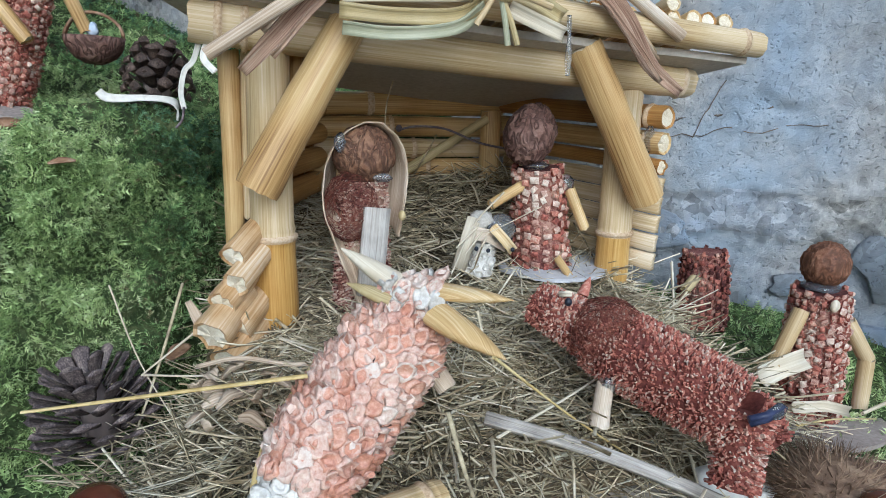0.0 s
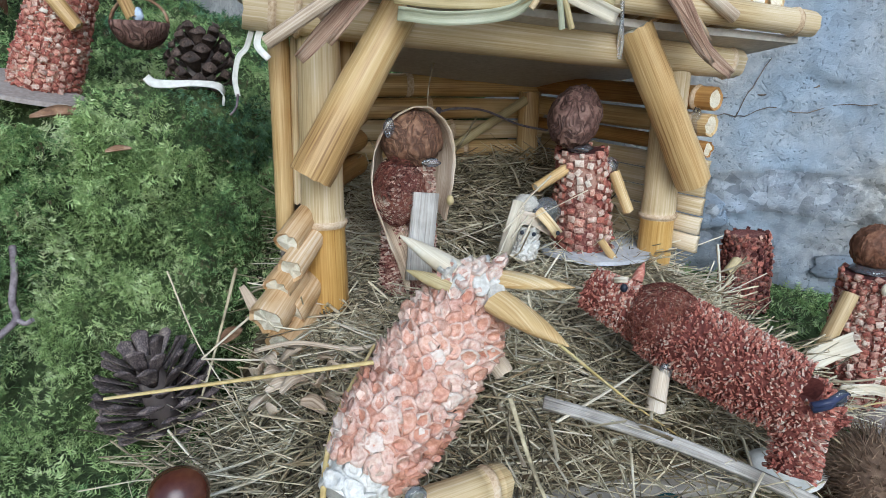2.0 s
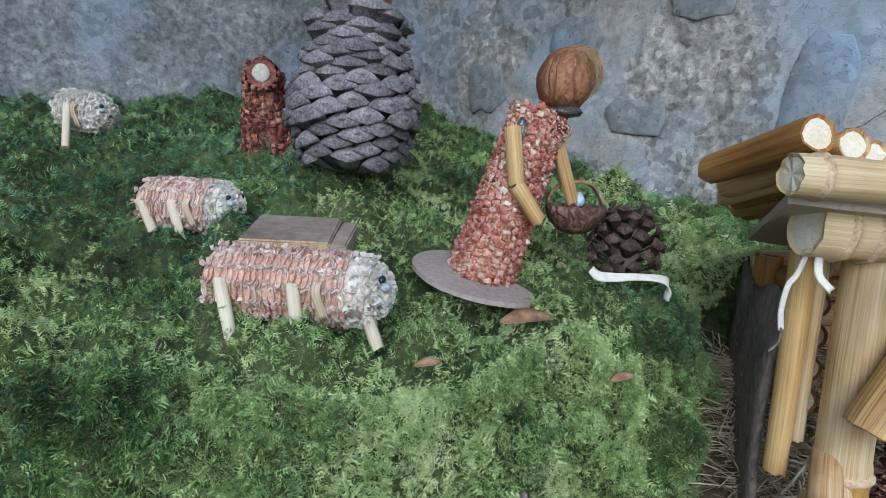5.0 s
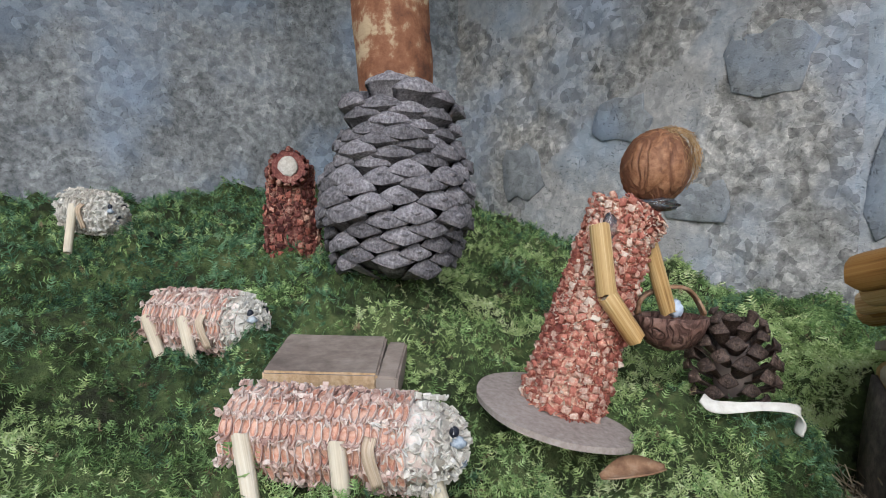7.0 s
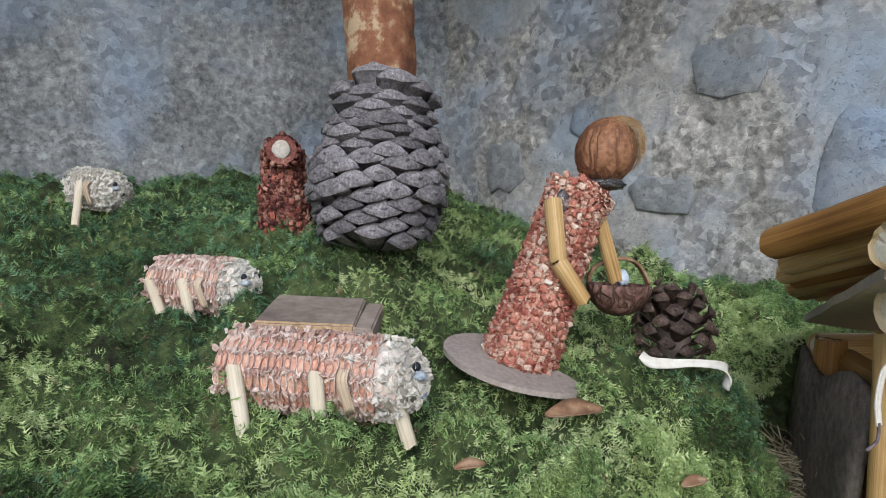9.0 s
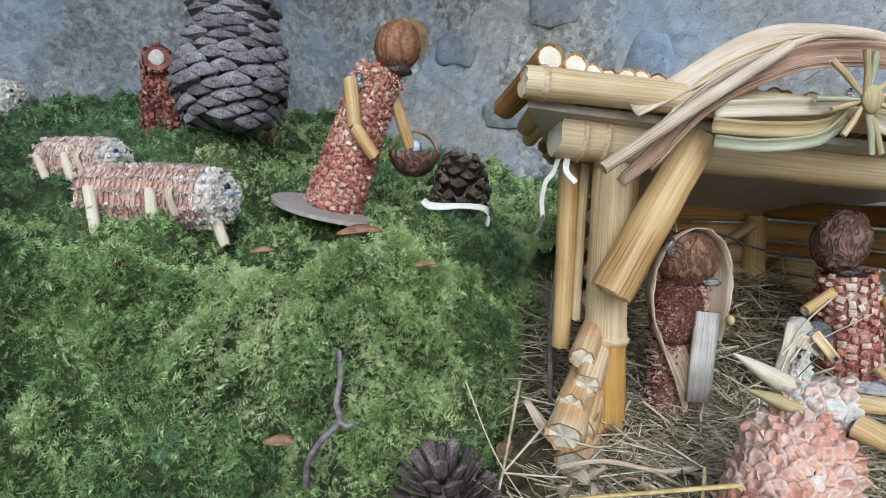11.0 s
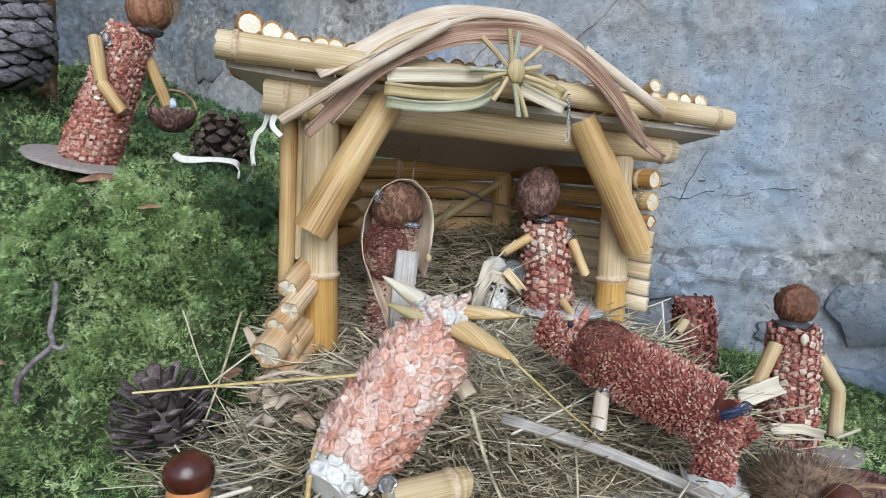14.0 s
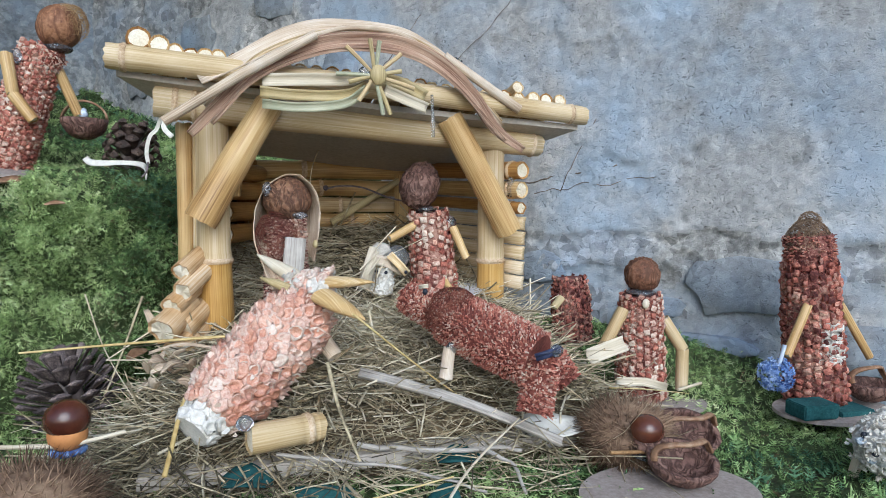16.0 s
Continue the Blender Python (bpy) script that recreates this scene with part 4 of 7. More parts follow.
def put_moss(p, out, size):
    deep = abs(noise.noise(p * 32)) + 0.5 * abs(noise.noise(p * 80))
    if deep < 0.09 and rng.random() < 0.7:
        return
    bare = noise.noise(p * 21 + V((5, 1, 2))) + 0.35 * noise.noise(p * 70)
    if bare < -0.40 and rng.random() < 0.55:
        return
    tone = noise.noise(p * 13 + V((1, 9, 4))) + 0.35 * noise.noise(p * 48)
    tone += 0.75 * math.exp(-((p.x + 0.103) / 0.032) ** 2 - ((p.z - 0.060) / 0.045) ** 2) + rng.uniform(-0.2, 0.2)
    # light put into the colour: bank face brighter, shaded far left darker
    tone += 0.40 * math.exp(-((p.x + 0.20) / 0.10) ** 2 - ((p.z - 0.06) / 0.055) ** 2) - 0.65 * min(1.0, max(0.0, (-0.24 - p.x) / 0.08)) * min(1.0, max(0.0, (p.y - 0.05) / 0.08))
    pl.append(p - out * 0.001)
    no.append(out)
    long = rng.random() < 0.05
    le.append(size * (rng.uniform(1.2, 2.0) if long else rng.uniform(0.5, 1.3)))
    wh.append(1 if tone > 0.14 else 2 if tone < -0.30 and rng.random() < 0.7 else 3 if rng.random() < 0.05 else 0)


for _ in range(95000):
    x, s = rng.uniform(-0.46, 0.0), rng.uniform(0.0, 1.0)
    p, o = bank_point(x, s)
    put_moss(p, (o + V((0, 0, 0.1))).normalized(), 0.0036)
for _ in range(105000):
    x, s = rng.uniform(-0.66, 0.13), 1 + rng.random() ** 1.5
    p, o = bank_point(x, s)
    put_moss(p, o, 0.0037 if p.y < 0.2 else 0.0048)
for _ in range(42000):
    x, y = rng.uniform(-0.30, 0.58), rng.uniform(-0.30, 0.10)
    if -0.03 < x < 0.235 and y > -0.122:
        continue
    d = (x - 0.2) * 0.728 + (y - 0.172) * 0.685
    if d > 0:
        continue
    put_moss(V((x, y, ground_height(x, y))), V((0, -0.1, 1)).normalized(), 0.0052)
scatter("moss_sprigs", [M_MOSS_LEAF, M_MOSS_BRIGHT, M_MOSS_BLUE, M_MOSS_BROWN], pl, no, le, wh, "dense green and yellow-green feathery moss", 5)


# ---- hay ----
def hay_height(x, y):
    z = 0.002 + 0.09 * x + 0.26 * min(y, 0.0) + 0.05 * max(y, 0)
    z += 0.050 * min(1.0, max(0.0, (y - 0.045) / 0.075)) ** 1.3 + 0.006 * noise.noise(V((x * 22, y * 22, 1))) + 0.003 * noise.noise(V((x * 60, y * 60, 3)))
    edge = min(1.0, max(0.0, (0.255 - x) / 0.05)) * min(1.0, max(0.0, (x + 0.055) / 0.05)) * min(1.0, max(0.0, (y + 0.122) / 0.02))
    return -0.058 + (z + 0.058) * edge ** 0.7


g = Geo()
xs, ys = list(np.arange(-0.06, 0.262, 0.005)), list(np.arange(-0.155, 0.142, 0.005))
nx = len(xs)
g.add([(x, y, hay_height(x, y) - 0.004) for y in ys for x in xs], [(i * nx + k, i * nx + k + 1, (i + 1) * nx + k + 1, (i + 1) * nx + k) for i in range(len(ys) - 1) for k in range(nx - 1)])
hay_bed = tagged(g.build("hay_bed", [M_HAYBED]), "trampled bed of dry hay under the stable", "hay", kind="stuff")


def strands(name, count, seed, place, lo, hi, thick, mat, label, lift=0.02):
    """Many thin bent stalks in one mesh of kind stuff."""
    rnd = random.Random(seed)
    rg = np.random.default_rng(seed)
    m, sides = 6, 3
    P = np.array([place(rnd) for _ in range(count)])
    ang = rg.uniform(0, 2 * np.pi, count)
    tilt = rg.normal(0, 0.16, count)
    D = np.stack([np.cos(ang) * np.cos(tilt), np.sin(ang) * np.cos(tilt), np.sin(tilt)], 1)
    U = np.array([0, 0, 1.0]) + rg.normal(0, 0.3, (count, 3))
    S = np.cross(D, U)
    S /= np.linalg.norm(S, axis=1)[:, None]
    U = np.cross(S, D)
    L = (lo + (hi - lo) * rg.random(count) ** 1.8)[:, None]
    bend, sway = rg.normal(0.0, 0.22, (count, 1)), rg.normal(0, 0.25, (count, 1))
    R = (thick * rg.uniform(0.45, 1.5, count))[:, None]
    rings = []
    for i in range(m):
        q = i / (m - 1) - 0.5
        c = P + D * L * q + U * L * (-bend * (4 * q * q) * 0.5) + S * L * sway * 4 * q * q * 0.4
        r = R * (1.0 - 0.35 * (i / (m - 1)))
        rings.append(np.stack([c + r * (np.cos(a) * S + np.sin(a) * U * 0.7) for a in np.arange(sides) * 2 * np.pi / sides], 1))
    co = np.stack(rings, 1).reshape(-1, 3)
    base = (np.arange(count) * m * sides)[:, None]
    quad = np.array([(i * sides + k, i * sides + (k + 1) % sides, (i + 1) * sides + (k + 1) % sides, (i + 1) * sides + k) for i in range(m - 1) for k in range(sides)])
    faces = (base[:, :, None] + quad[None]).reshape(-1, 4)
    me = bpy.data.meshes.new(name)
    me.vertices.add(len(co))
    me.vertices.foreach_set("co", co.ravel())
    me.loops.add(faces.size)
    me.loops.foreach_set("vertex_index", faces.ravel())
    me.polygons.add(len(faces))
    me.polygons.foreach_set("loop_start", np.arange(0, faces.size, 4))
    me.materials.append(mat)
    me.update()
    return tagged(new(name, me), label, "hay", kind="stuff")


def on_hay(rnd):
    while True:
        x, y = rnd.uniform(-0.055, 0.25), rnd.uniform(-0.122, 0.135)
        if x < -0.01 and y > -0.01:
            continue
        return (x, y, hay_height(x, y) + rnd.uniform(-0.002, 0.005))


def hay_fringe(rnd):
    a = rnd.random()
    if a < 0.35:
        x, y = rnd.gauss(-0.045, 0.02), rnd.uniform(-0.12, -0.01)
    elif a < 0.6:
        x, y = rnd.gauss(0.25, 0.02), rnd.uniform(-0.10, 0.03)
    else:
        x, y = rnd.uniform(-0.05, 0.24), rnd.gauss(-0.140, 0.02)
    return (x, y, max(hay_height(min(max(x, -0.05), 0.25), max(y, -0.124)), -0.052) + rnd.uniform(0.0, 0.012))


strands("hay", 10500, 3, on_hay, 0.015, 0.075, 0.00050, M_STRAW, "loose dry hay, grey-brown to straw yellow")
strands("long_hay", 1900, 7, on_hay, 0.04, 0.12, 0.00078, M_STRAW_LIGHT, "long pale stalks on top of the hay")
strands("hay_fringe", 700, 4, hay_fringe, 0.03, 0.12, 0.00055, M_STRAW, "stray hay stalks spread over the moss")


# ---- the stable of cut canes ----
stable = thing("stable", (0.1, 0.06, -0.01), "small open stable built of glued yellow canes on hay", "model stable")
cane("post", (0.001, 0.010, -0.012), (-0.002, 0.010, 0.154), 0.0124, 0.0104, (0.40,), stable, M_CANE_PALE, n=20, below=0.40)
cane("post", (0.212, 0.010, 0.008), (0.209, 0.010, 0.142), 0.0112, 0.0104, (0.33,), stable, M_CANE_PALE, n=20, below=0.33)
cane("back_post", (0.170, 0.126, -0.01), (0.168, 0.126, 0.124), 0.0085, 0.008, (), stable)
cane("back_post", (0.026, 0.122, -0.01), (0.026, 0.122, 0.132), 0.0085, 0.008, (), stable, M_CANE_BROWN)
cane("front_beam", (-0.0375, 0.004, 0.1630), (0.2500, 0.006, 0.1470), 0.0118, 0.0088, (0.045, 0.085, 0.972), stable, M_CANE_PALE, n=20)
cane("brace", (0.0352, -0.010, 0.1640), (-0.0096, -0.0125, 0.0829), 0.0095, 0.0112, (), stable, bend=0.004, n=20)
cane("brace", (0.1650, -0.010, 0.1625), (0.2170, -0.0115, 0.0770), 0.0098, 0.0104, (), stable, bend=0.004, n=20)
cane("eave_log", (-0.0625, -0.019, 0.1836), (0.2755, -0.020, 0.1694), 0.0080, 0.0072, (0.03, 0.96), stable, M_CANE_PALE, n=20)
cane("side_pole", (-0.0212, 0.026, 0.150), (-0.0204, 0.026, 0.046), 0.0056, 0.0052, (), stable)
cane("side_pole", (-0.0125, 0.024, 0.150), (-0.0128, 0.024, 0.062), 0.0030, 0.0028, (), stable, M_CANE_PALE)
cane("side_pole", (0.0135, 0.020, 0.150), (0.0125, 0.020, 0.10), 0.0050, 0.0045, (), stable)
for a, r in (((-0.0180, -0.012, 0.0400), 0.0062), ((-0.0250, -0.010, 0.0290), 0.0066), ((-0.0300, -0.016, 0.0150), 0.0088), ((-0.0180, -0.008, 0.0150), 0.0072), ((-0.0225, -0.012, -0.0020), 0.0090), ((-0.0190, -0.006, 0.0520), 0.0060)):
    cane("side_log", V(a) + V((-0.003, -0.004, -0.004)), V(a) + V((0.014, 0.020, 0.011)), r * 1.18, r, (), stable, M_CANE_TAN, "short tan cane piece with a torn white end", n=18, rag=0.0014)
for z, r in ((0.070, 0.0075), (0.087, 0.0075), (0.104, 0.0075), (0.120, 0.0070)):
    cane("side_log", (0.006, 0.050, z), (0.036, 0.122, z), r, r, (), stable, M_CANE_BROWN)
for k, (z, r) in enumerate(((0.124, 0.0085), (0.1075, 0.0078), (0.092, 0.0074), (0.077, 0.0072), (0.062, 0.0070), (0.047, 0.007), (0.032, 0.007), (0.018, 0.007))):
    cane("back_log", (0.030, 0.139, z), (0.182 + 0.004 * (k % 3), 0.139, z + 0.003), r, r * 0.95, (0.3 + 0.1 * (k % 4),), stable, (M_CANE, M_CANE, M_CANE_PALE)[k % 3])
for z, r, skin in ((0.1256, 0.0072, M_CANE_BROWN), (0.1100, 0.0072, M_CANE), (0.0955, 0.0050, M_CANE_BROWN)):
    cane("wall_log", (0.2310, -0.004, z), (0.182, 0.136, z + 0.004), r, r, (0.08,), stable, skin)
for k, z in enumerate((0.0830, 0.0710, 0.0590, 0.0465, 0.0345)):
    g = Geo()
    ribbon(g, [V((0.2345, -0.002, z)).lerp(V((0.186, 0.132, z + 0.004)), q) for q in np.linspace(0, 1, 7)], 0.0108, (0.05, 0, 1), 0, 0.0022, 0.08)
    g.build("wall_strip", [M_CANE_PALE], stable)
cane("stick", (0.1000, 0.124, 0.0770), (0.1630, 0.120, 0.1180), 0.0036, 0.0034, (), stable, M_REED)
g = Geo()
tube(g, smooth_path([(0.093, 0.115, 0.108), (0.105, 0.11, 0.111), (0.125, 0.105, 0.110), (0.150, 0.10, 0.101), (0.175, 0.09, 0.097)]), 0.0009, 6, 0)
ellipsoid(g, (0.093, 0.115, 0.109), (0.0025, 0.0022, 0.0025), 0, 10, 8)
g.build("twig", [M_TWIG], stable)

# roof: a cardboard sheet that falls to the back, canes on it
g = Geo()
n = 14
verts = []
for layer in (0.002, -0.002):
    for i in range(n + 1):
        for k in range(n + 1):
            u, w = i / n, k / n
            x = (-0.058 + 0.330 * u) * (1 - w) + (0.020 + 0.190 * u) * w
            y = -0.013 - 0.003 * u + 0.150 * w
            sag = -0.002 * math.sin(math.pi * u) + 0.0012 * noise.noise(V((u * 5, w * 5, 1)))
            verts.append((x, y, 0.1750 - 0.0140 * u - 0.034 * w + sag + layer))
m = (n + 1) ** 2
fs = [(i * (n + 1) + k, (i + 1) * (n + 1) + k, (i + 1) * (n + 1) + k + 1, i * (n + 1) + k + 1) for i in range(n) for k in range(n)]
fs += [tuple(m + j for j in f[::-1]) for f in fs]
rim = [i * (n + 1) for i in range(n + 1)] + [n * (n + 1) + k for k in range(1, n + 1)] + [i * (n + 1) + n for i in range(n - 1, -1, -1)] + [k for k in range(n - 1, 0, -1)]
fs += [(rim[j], m + rim[j], m + rim[(j + 1) % len(rim)], rim[(j + 1) % len(rim)]) for j in range(len(rim))]
g.add(verts, fs, 0, smooth=False)
g.build("roof_board", [M_BOARD], stable, "grey-brown cardboard sheet")
roof_x = [-0.0456, -0.0335, -0.0243, -0.0150, -0.0060, 0.0022] + [0.0022 + 0.0108 * k for k in range(1, 19)] + [0.2093, 0.2235, 0.2350, 0.2478, 0.2605]
for k, x in enumerate(roof_x):
    u = (x + 0.058) / 0.330
    r = 0.0078 if k == 0 else 0.0066 if k == 1 else random.uniform(0.0048, 0.0056)
    front = float(np.interp(x, (-0.0456, -0.034, -0.025, -0.0153, 0.0015, 0.063, 0.083, 0.209, 0.26), (0.1990, 0.1955, 0.1925, 0.1915, 0.1915, 0.1885, 0.1880, 0.1815, 0.1825)))
    y0 = -0.009 + random.uniform(-0.004, 0.003) + (0.004 if k > 5 and k < 24 else 0)
    drop = -0.250
    y1 = min(0.135, 0.058 + max(0.0, x + 0.0456) * 1.3) if x < 0.1 else min(0.135, 0.05 + (0.275 - x) * 1.2)
    cane("roof_cane", (x, y0, front), (x + random.uniform(-0.003, 0.003) - (0.007 if k == 0 else 0.0), y1, front + drop * (y1 - y0)), r, r * 0.95, (), stable, M_CANE if k % 3 else M_CANE_BROWN, n=12)
cane("roof_cane", (0.2232, -0.006, 0.1905), (0.222, 0.100, 0.163), 0.0050, 0.0048, (), stable, M_CANE_PALE, n=12)

# the arch of husks over the front, with strips and a star of straw
g = Geo()
ribbon(g, smooth_path([(-0.0150, -0.028, 0.1380), (-0.0005, -0.033, 0.1537), (0.0251, -0.034, 0.1799), (0.0655, -0.034, 0.2005), (0.1015, -0.033, 0.2066), (0.1282, -0.033, 0.2045), (0.1528, -0.034, 0.1930), (0.1748, -0.034, 0.1744), (0.1934, -0.032, 0.1534), (0.2185, -0.028, 0.1395)]),
       [0.003 + 0.0085 * math.sin(math.pi * min(1, max(0, q))) ** 0.6 for q in np.linspace(0.03, 0.97, 55)], (0, -0.25, 1), 0, 0.0008, 0.22)
g.build("husk_arch", [M_BARK_HUSK], stable, "pinkish brown curved seed husk")
g = Geo()
ribbon(g, smooth_path([(-0.0090, -0.026, 0.1725), (0.0193, -0.026, 0.1900), (0.0462, -0.026, 0.2060), (0.0744, -0.025, 0.2142), (0.1195, -0.025, 0.2150), (0.1438, -0.025, 0.2073), (0.1651, -0.025, 0.1965)]),
       [0.002 + 0.012 * math.sin(math.pi * q) ** 0.8 for q in np.linspace(0.12, 0.97, 37)], (0, 0.45, 1), 0, 0.0008, 0.2)
g.build("husk_arch", [M_HUSK], stable, "pale papery husk")
g = Geo()
tube(g, [(-0.0293, -0.040, 0.1436), (0.0150, -0.041, 0.1750), (0.0616, -0.037, 0.2056)], [0.0030, 0.0032, 0.0030], 10, 0)
g.build("stick", [M_HUSK], stable, "straight pale stick")
g = Geo()
tube(g, smooth_path([(0.0616, -0.034, 0.2060), (0.085, -0.033, 0.2135), (0.118, -0.031, 0.2140), (0.1438, -0.030, 0.2030)]), 0.0018, 8, 0)
g.build("stick", [M_HUSK], stable)
g = Geo()
tube(g, [(0.1540, -0.027, 0.2030), (0.1850, -0.029, 0.1850), (0.2130, -0.030, 0.1690)], [0.0032, 0.0034, 0.0036], 10, 0)
g.build("stick", [M_HUSK], stable)
for pts, w, mt in ((((0.0282, -0.034, 0.1745), (0.055, -0.037, 0.1765), (0.0838, -0.036, 0.1790), (0.0960, -0.036, 0.1820)), 0.0080, M_STRAW_PALE),
                   (((0.0270, -0.034, 0.1670), (0.050, -0.038, 0.1660), (0.0807, -0.037, 0.1685), (0.0960, -0.036, 0.1760)), 0.0070, M_REED),
                   (((0.0285, -0.034, 0.1595), (0.052, -0.037, 0.1585), (0.0809, -0.037, 0.1630), (0.0960, -0.036, 0.1740)), 0.0060, M_GREENISH),
                   (((0.1060, -0.036, 0.1810), (0.1200, -0.037, 0.1790), (0.1380, -0.035, 0.1720)), 0.0085, M_REED),
                   (((0.1080, -0.037, 0.1740), (0.1220, -0.038, 0.1690), (0.1390, -0.036, 0.1640)), 0.0075, M_STRAW_PALE)):
    g = Geo()
    ribbon(g, smooth_path(pts), w, (0, -0.25, 1), 0, 0.0009, 0.25)
    g.build("reed_strip", [mt], stable)
for k, (dz, dy, w) in enumerate(((0.006, 0.003, 0.0030), (-0.005, -0.002, 0.0026), (0.010, 0.006, 0.0024))):
    g = Geo()
    ribbon(g, smooth_path([(-0.006 + 0.004 * k, -0.030 + dy, 0.1500 + dz), (0.0251, -0.034 + dy, 0.1799 + dz), (0.0655, -0.035 + dy, 0.1995 + dz), (0.1015, -0.034 + dy, 0.2050 + dz), (0.1300, -0.034 + dy, 0.2020 + dz), (0.1560, -0.035 + dy, 0.1890 + dz), (0.1780, -0.035 + dy, 0.1700 + dz), (0.2010, -0.031 + dy, 0.1500 + dz)]), w, (0, -0.4, 1), 0, 0.0007, 0.25)
    g.build("husk_strip", [(M_HUSK, M_BARK_HUSK, M_CANE_PALE)[k]], stable)
star = thing("straw_star", (0.1, -0.040, 0.182), "star of short dry straw pieces glued over the stable", "star")
for k in range(11):
    a = 2 * math.pi * (k + 0.3) / 11 + random.uniform(-0.22, 0.22)
    r = random.uniform(0.017, 0.028)
    d = V((math.cos(a), random.uniform(-0.12, 0.05), math.sin(a)))
    g = Geo()
    tube(g, [V((0.1, -0.042, 0.182)) + d * 0.003, V((0.1, -0.042, 0.182)) + d * r * 0.6 + V((0, -0.001, 0)), V((0.1, -0.042, 0.182)) + d * r], [0.0012, 0.0015, 0.0016], 8, 0, cap=1)
    g.build("ray", [(M_REED, M_CANE_PALE, M_GREENISH)[k % 3], M_PITH], star)
g = Geo()
ellipsoid(g, (0.102, -0.044, 0.182), (0.0055, 0.0022, 0.0065), 0, 14, 10, wrinkle=0.12)
g.build("disc", [M_REED], star)
g = Geo()
ellipsoid(g, (0.094, -0.042, 0.183), (0.0045, 0.0012, 0.004), 0, 18, 14, wrinkle=0.4, seed=3)
g.build("glue_blob", [M_GLUE], star)
g = Geo()
tube(g, [(0.1445, -0.029, 0.1745), (0.1450, -0.030, 0.1640), (0.1455, -0.030, 0.1530), (0.1457, -0.030, 0.1450)], [0.0012, 0.0010, 0.0019, 0.0012], 8, 0)
g.build("glue_drip", [M_GLUE], stable)
for c, r in (((0.214, 0.010, 0.1440), (0.008, 0.008, 0.003)), ((0.2235, 0.002, 0.112), (0.003, 0.003, 0.008)),
             ((-0.012, 0.004, 0.004), (0.003, 0.003, 0.010)), ((0.160, -0.024, 0.2005), (0.008, 0.003, 0.003))):
    g = Geo()
    ellipsoid(g, c, r, 0, 20, 14, wrinkle=0.35, seed=c[0] * 50)
    g.build("glue_blob", [M_GLUE], stable)
# bark on the side that faces the moss, and a torn pale strip that hangs from the beam's end
g = Geo()
ribbon(g, [V((-0.019 + 0.042 * q, 0.036 + 0.106 * q, 0.062)) for q in np.linspace(0, 1, 9)], [0.118 + 0.012 * math.sin(7 * q) for q in np.linspace(0, 1, 9)], (0.02, 0, 1), 0, 0.0014, 0.03, 9)
g.build("bark_panel", [M_BARK], stable, "grey bark panel")
g = Geo()
ribbon(g, smooth_path([(-0.034, 0.006, 0.152), (-0.037, 0.006, 0.143), (-0.041, 0.005, 0.138), (-0.043, 0.004, 0.128), (-0.042, 0.004, 0.120)]), 0.0024, (1, 0.3, 0.1), 0, 0.0005, 0.2)
ribbon(g, smooth_path([(-0.030, 0.004, 0.152), (-0.032, 0.0, 0.144), (-0.027, -0.002, 0.138)]), 0.0032, (1, 0.2, 0.2), 0, 0.0005, 0.3)
g.build("torn_strip", [M_PEEL], stable, "torn pale bark strip")
g = Geo()
tube(g, smooth_path([(-0.042, 0.004, 0.121), (-0.043, 0.003, 0.115), (-0.046, 0.004, 0.111)]), 0.0006, 5, 0)
g.build("twig", [M_TWIG], stable)


# ---- the small figures, each one mesh ----
def arm(g, pts, r, mat, pith):
    for a, b in zip(pts[:-1], pts[1:]):
        cane_geo(g, a, b, r, r * 0.96, (), 10, (mat, pith, mat), 0.0)


# the doll with a husk hood
g = Geo()
cob(g, (0.050, 0.022, 0.008), (0.049, 0.022, 0.084), lambda t: 0.0165 - 0.003 * t, 12, 0.0046, 0, (1, 1, 0), seed=4)
ellipsoid(g, (0.0495, 0.019, 0.0985), (0.0172, 0.0160, 0.0165), 2, 36, 26, Matrix.Rotation(0.5, 3, "X"), 0.09, True)
rim = smooth_path([(0.0455, 0.002, 0.010), (0.0375, 0.003, 0.034), (0.0258, 0.007, 0.066), (0.0262, 0.009, 0.090), (0.0350, 0.010, 0.1085), (0.0500, 0.010, 0.1170), (0.0645, 0.010, 0.1115), (0.0722, 0.009, 0.0960), (0.0712, 0.008, 0.072), (0.0690, 0.010, 0.052)])
cols, rows_ = 6, len(rim)
verts, uv = [], []
for layer in (0.0, 0.0011):
    for i, p in enumerate(rim):
        for q in range(cols):
            f = q / (cols - 1)
            k = 1 - 0.42 * f * f - layer * 25
            low = max(0.0, min(1.0, (p.z - 0.012) / 0.05))
            wob = 0.0012 * noise.noise(V((i * 0.35, f * 3, 2.0 + layer)))
            verts.append(V((0.0492 + (p.x - 0.0492) * k + wob, p.y + 0.026 * f * low - (0.002 * noise.noise(V((i * 0.5, 1, 1))) if q == 0 else 0), 0.086 + (p.z - 0.086) * k + wob)))
            uv.append((0.02 * f, i * 0.004))
off = cols * rows_
fs = []
for i in range(rows_ - 1):
    for q in range(cols - 1):
        f = (i * cols + q, (i + 1) * cols + q, (i + 1) * cols + q + 1, i * cols + q + 1)
        fs += [f, tuple(off + j for j in f[::-1])]
    fs.append((i * cols, off + i * cols, off + (i + 1) * cols, (i + 1) * cols))
g.add(verts, fs, 3, uv)
fibres(g, (0.041, 0.012, 0.070), (0.013, 0.011, 0.018), 420, 0.016, 4, 8, 0.00014)
ribbon(g, [(0.0500, -0.001, 0.022), (0.0515, 0.000, 0.044), (0.0540, 0.002, 0.0710)], 0.0150, (1, 0.15, 0), 5, 0.0013, 0.05)
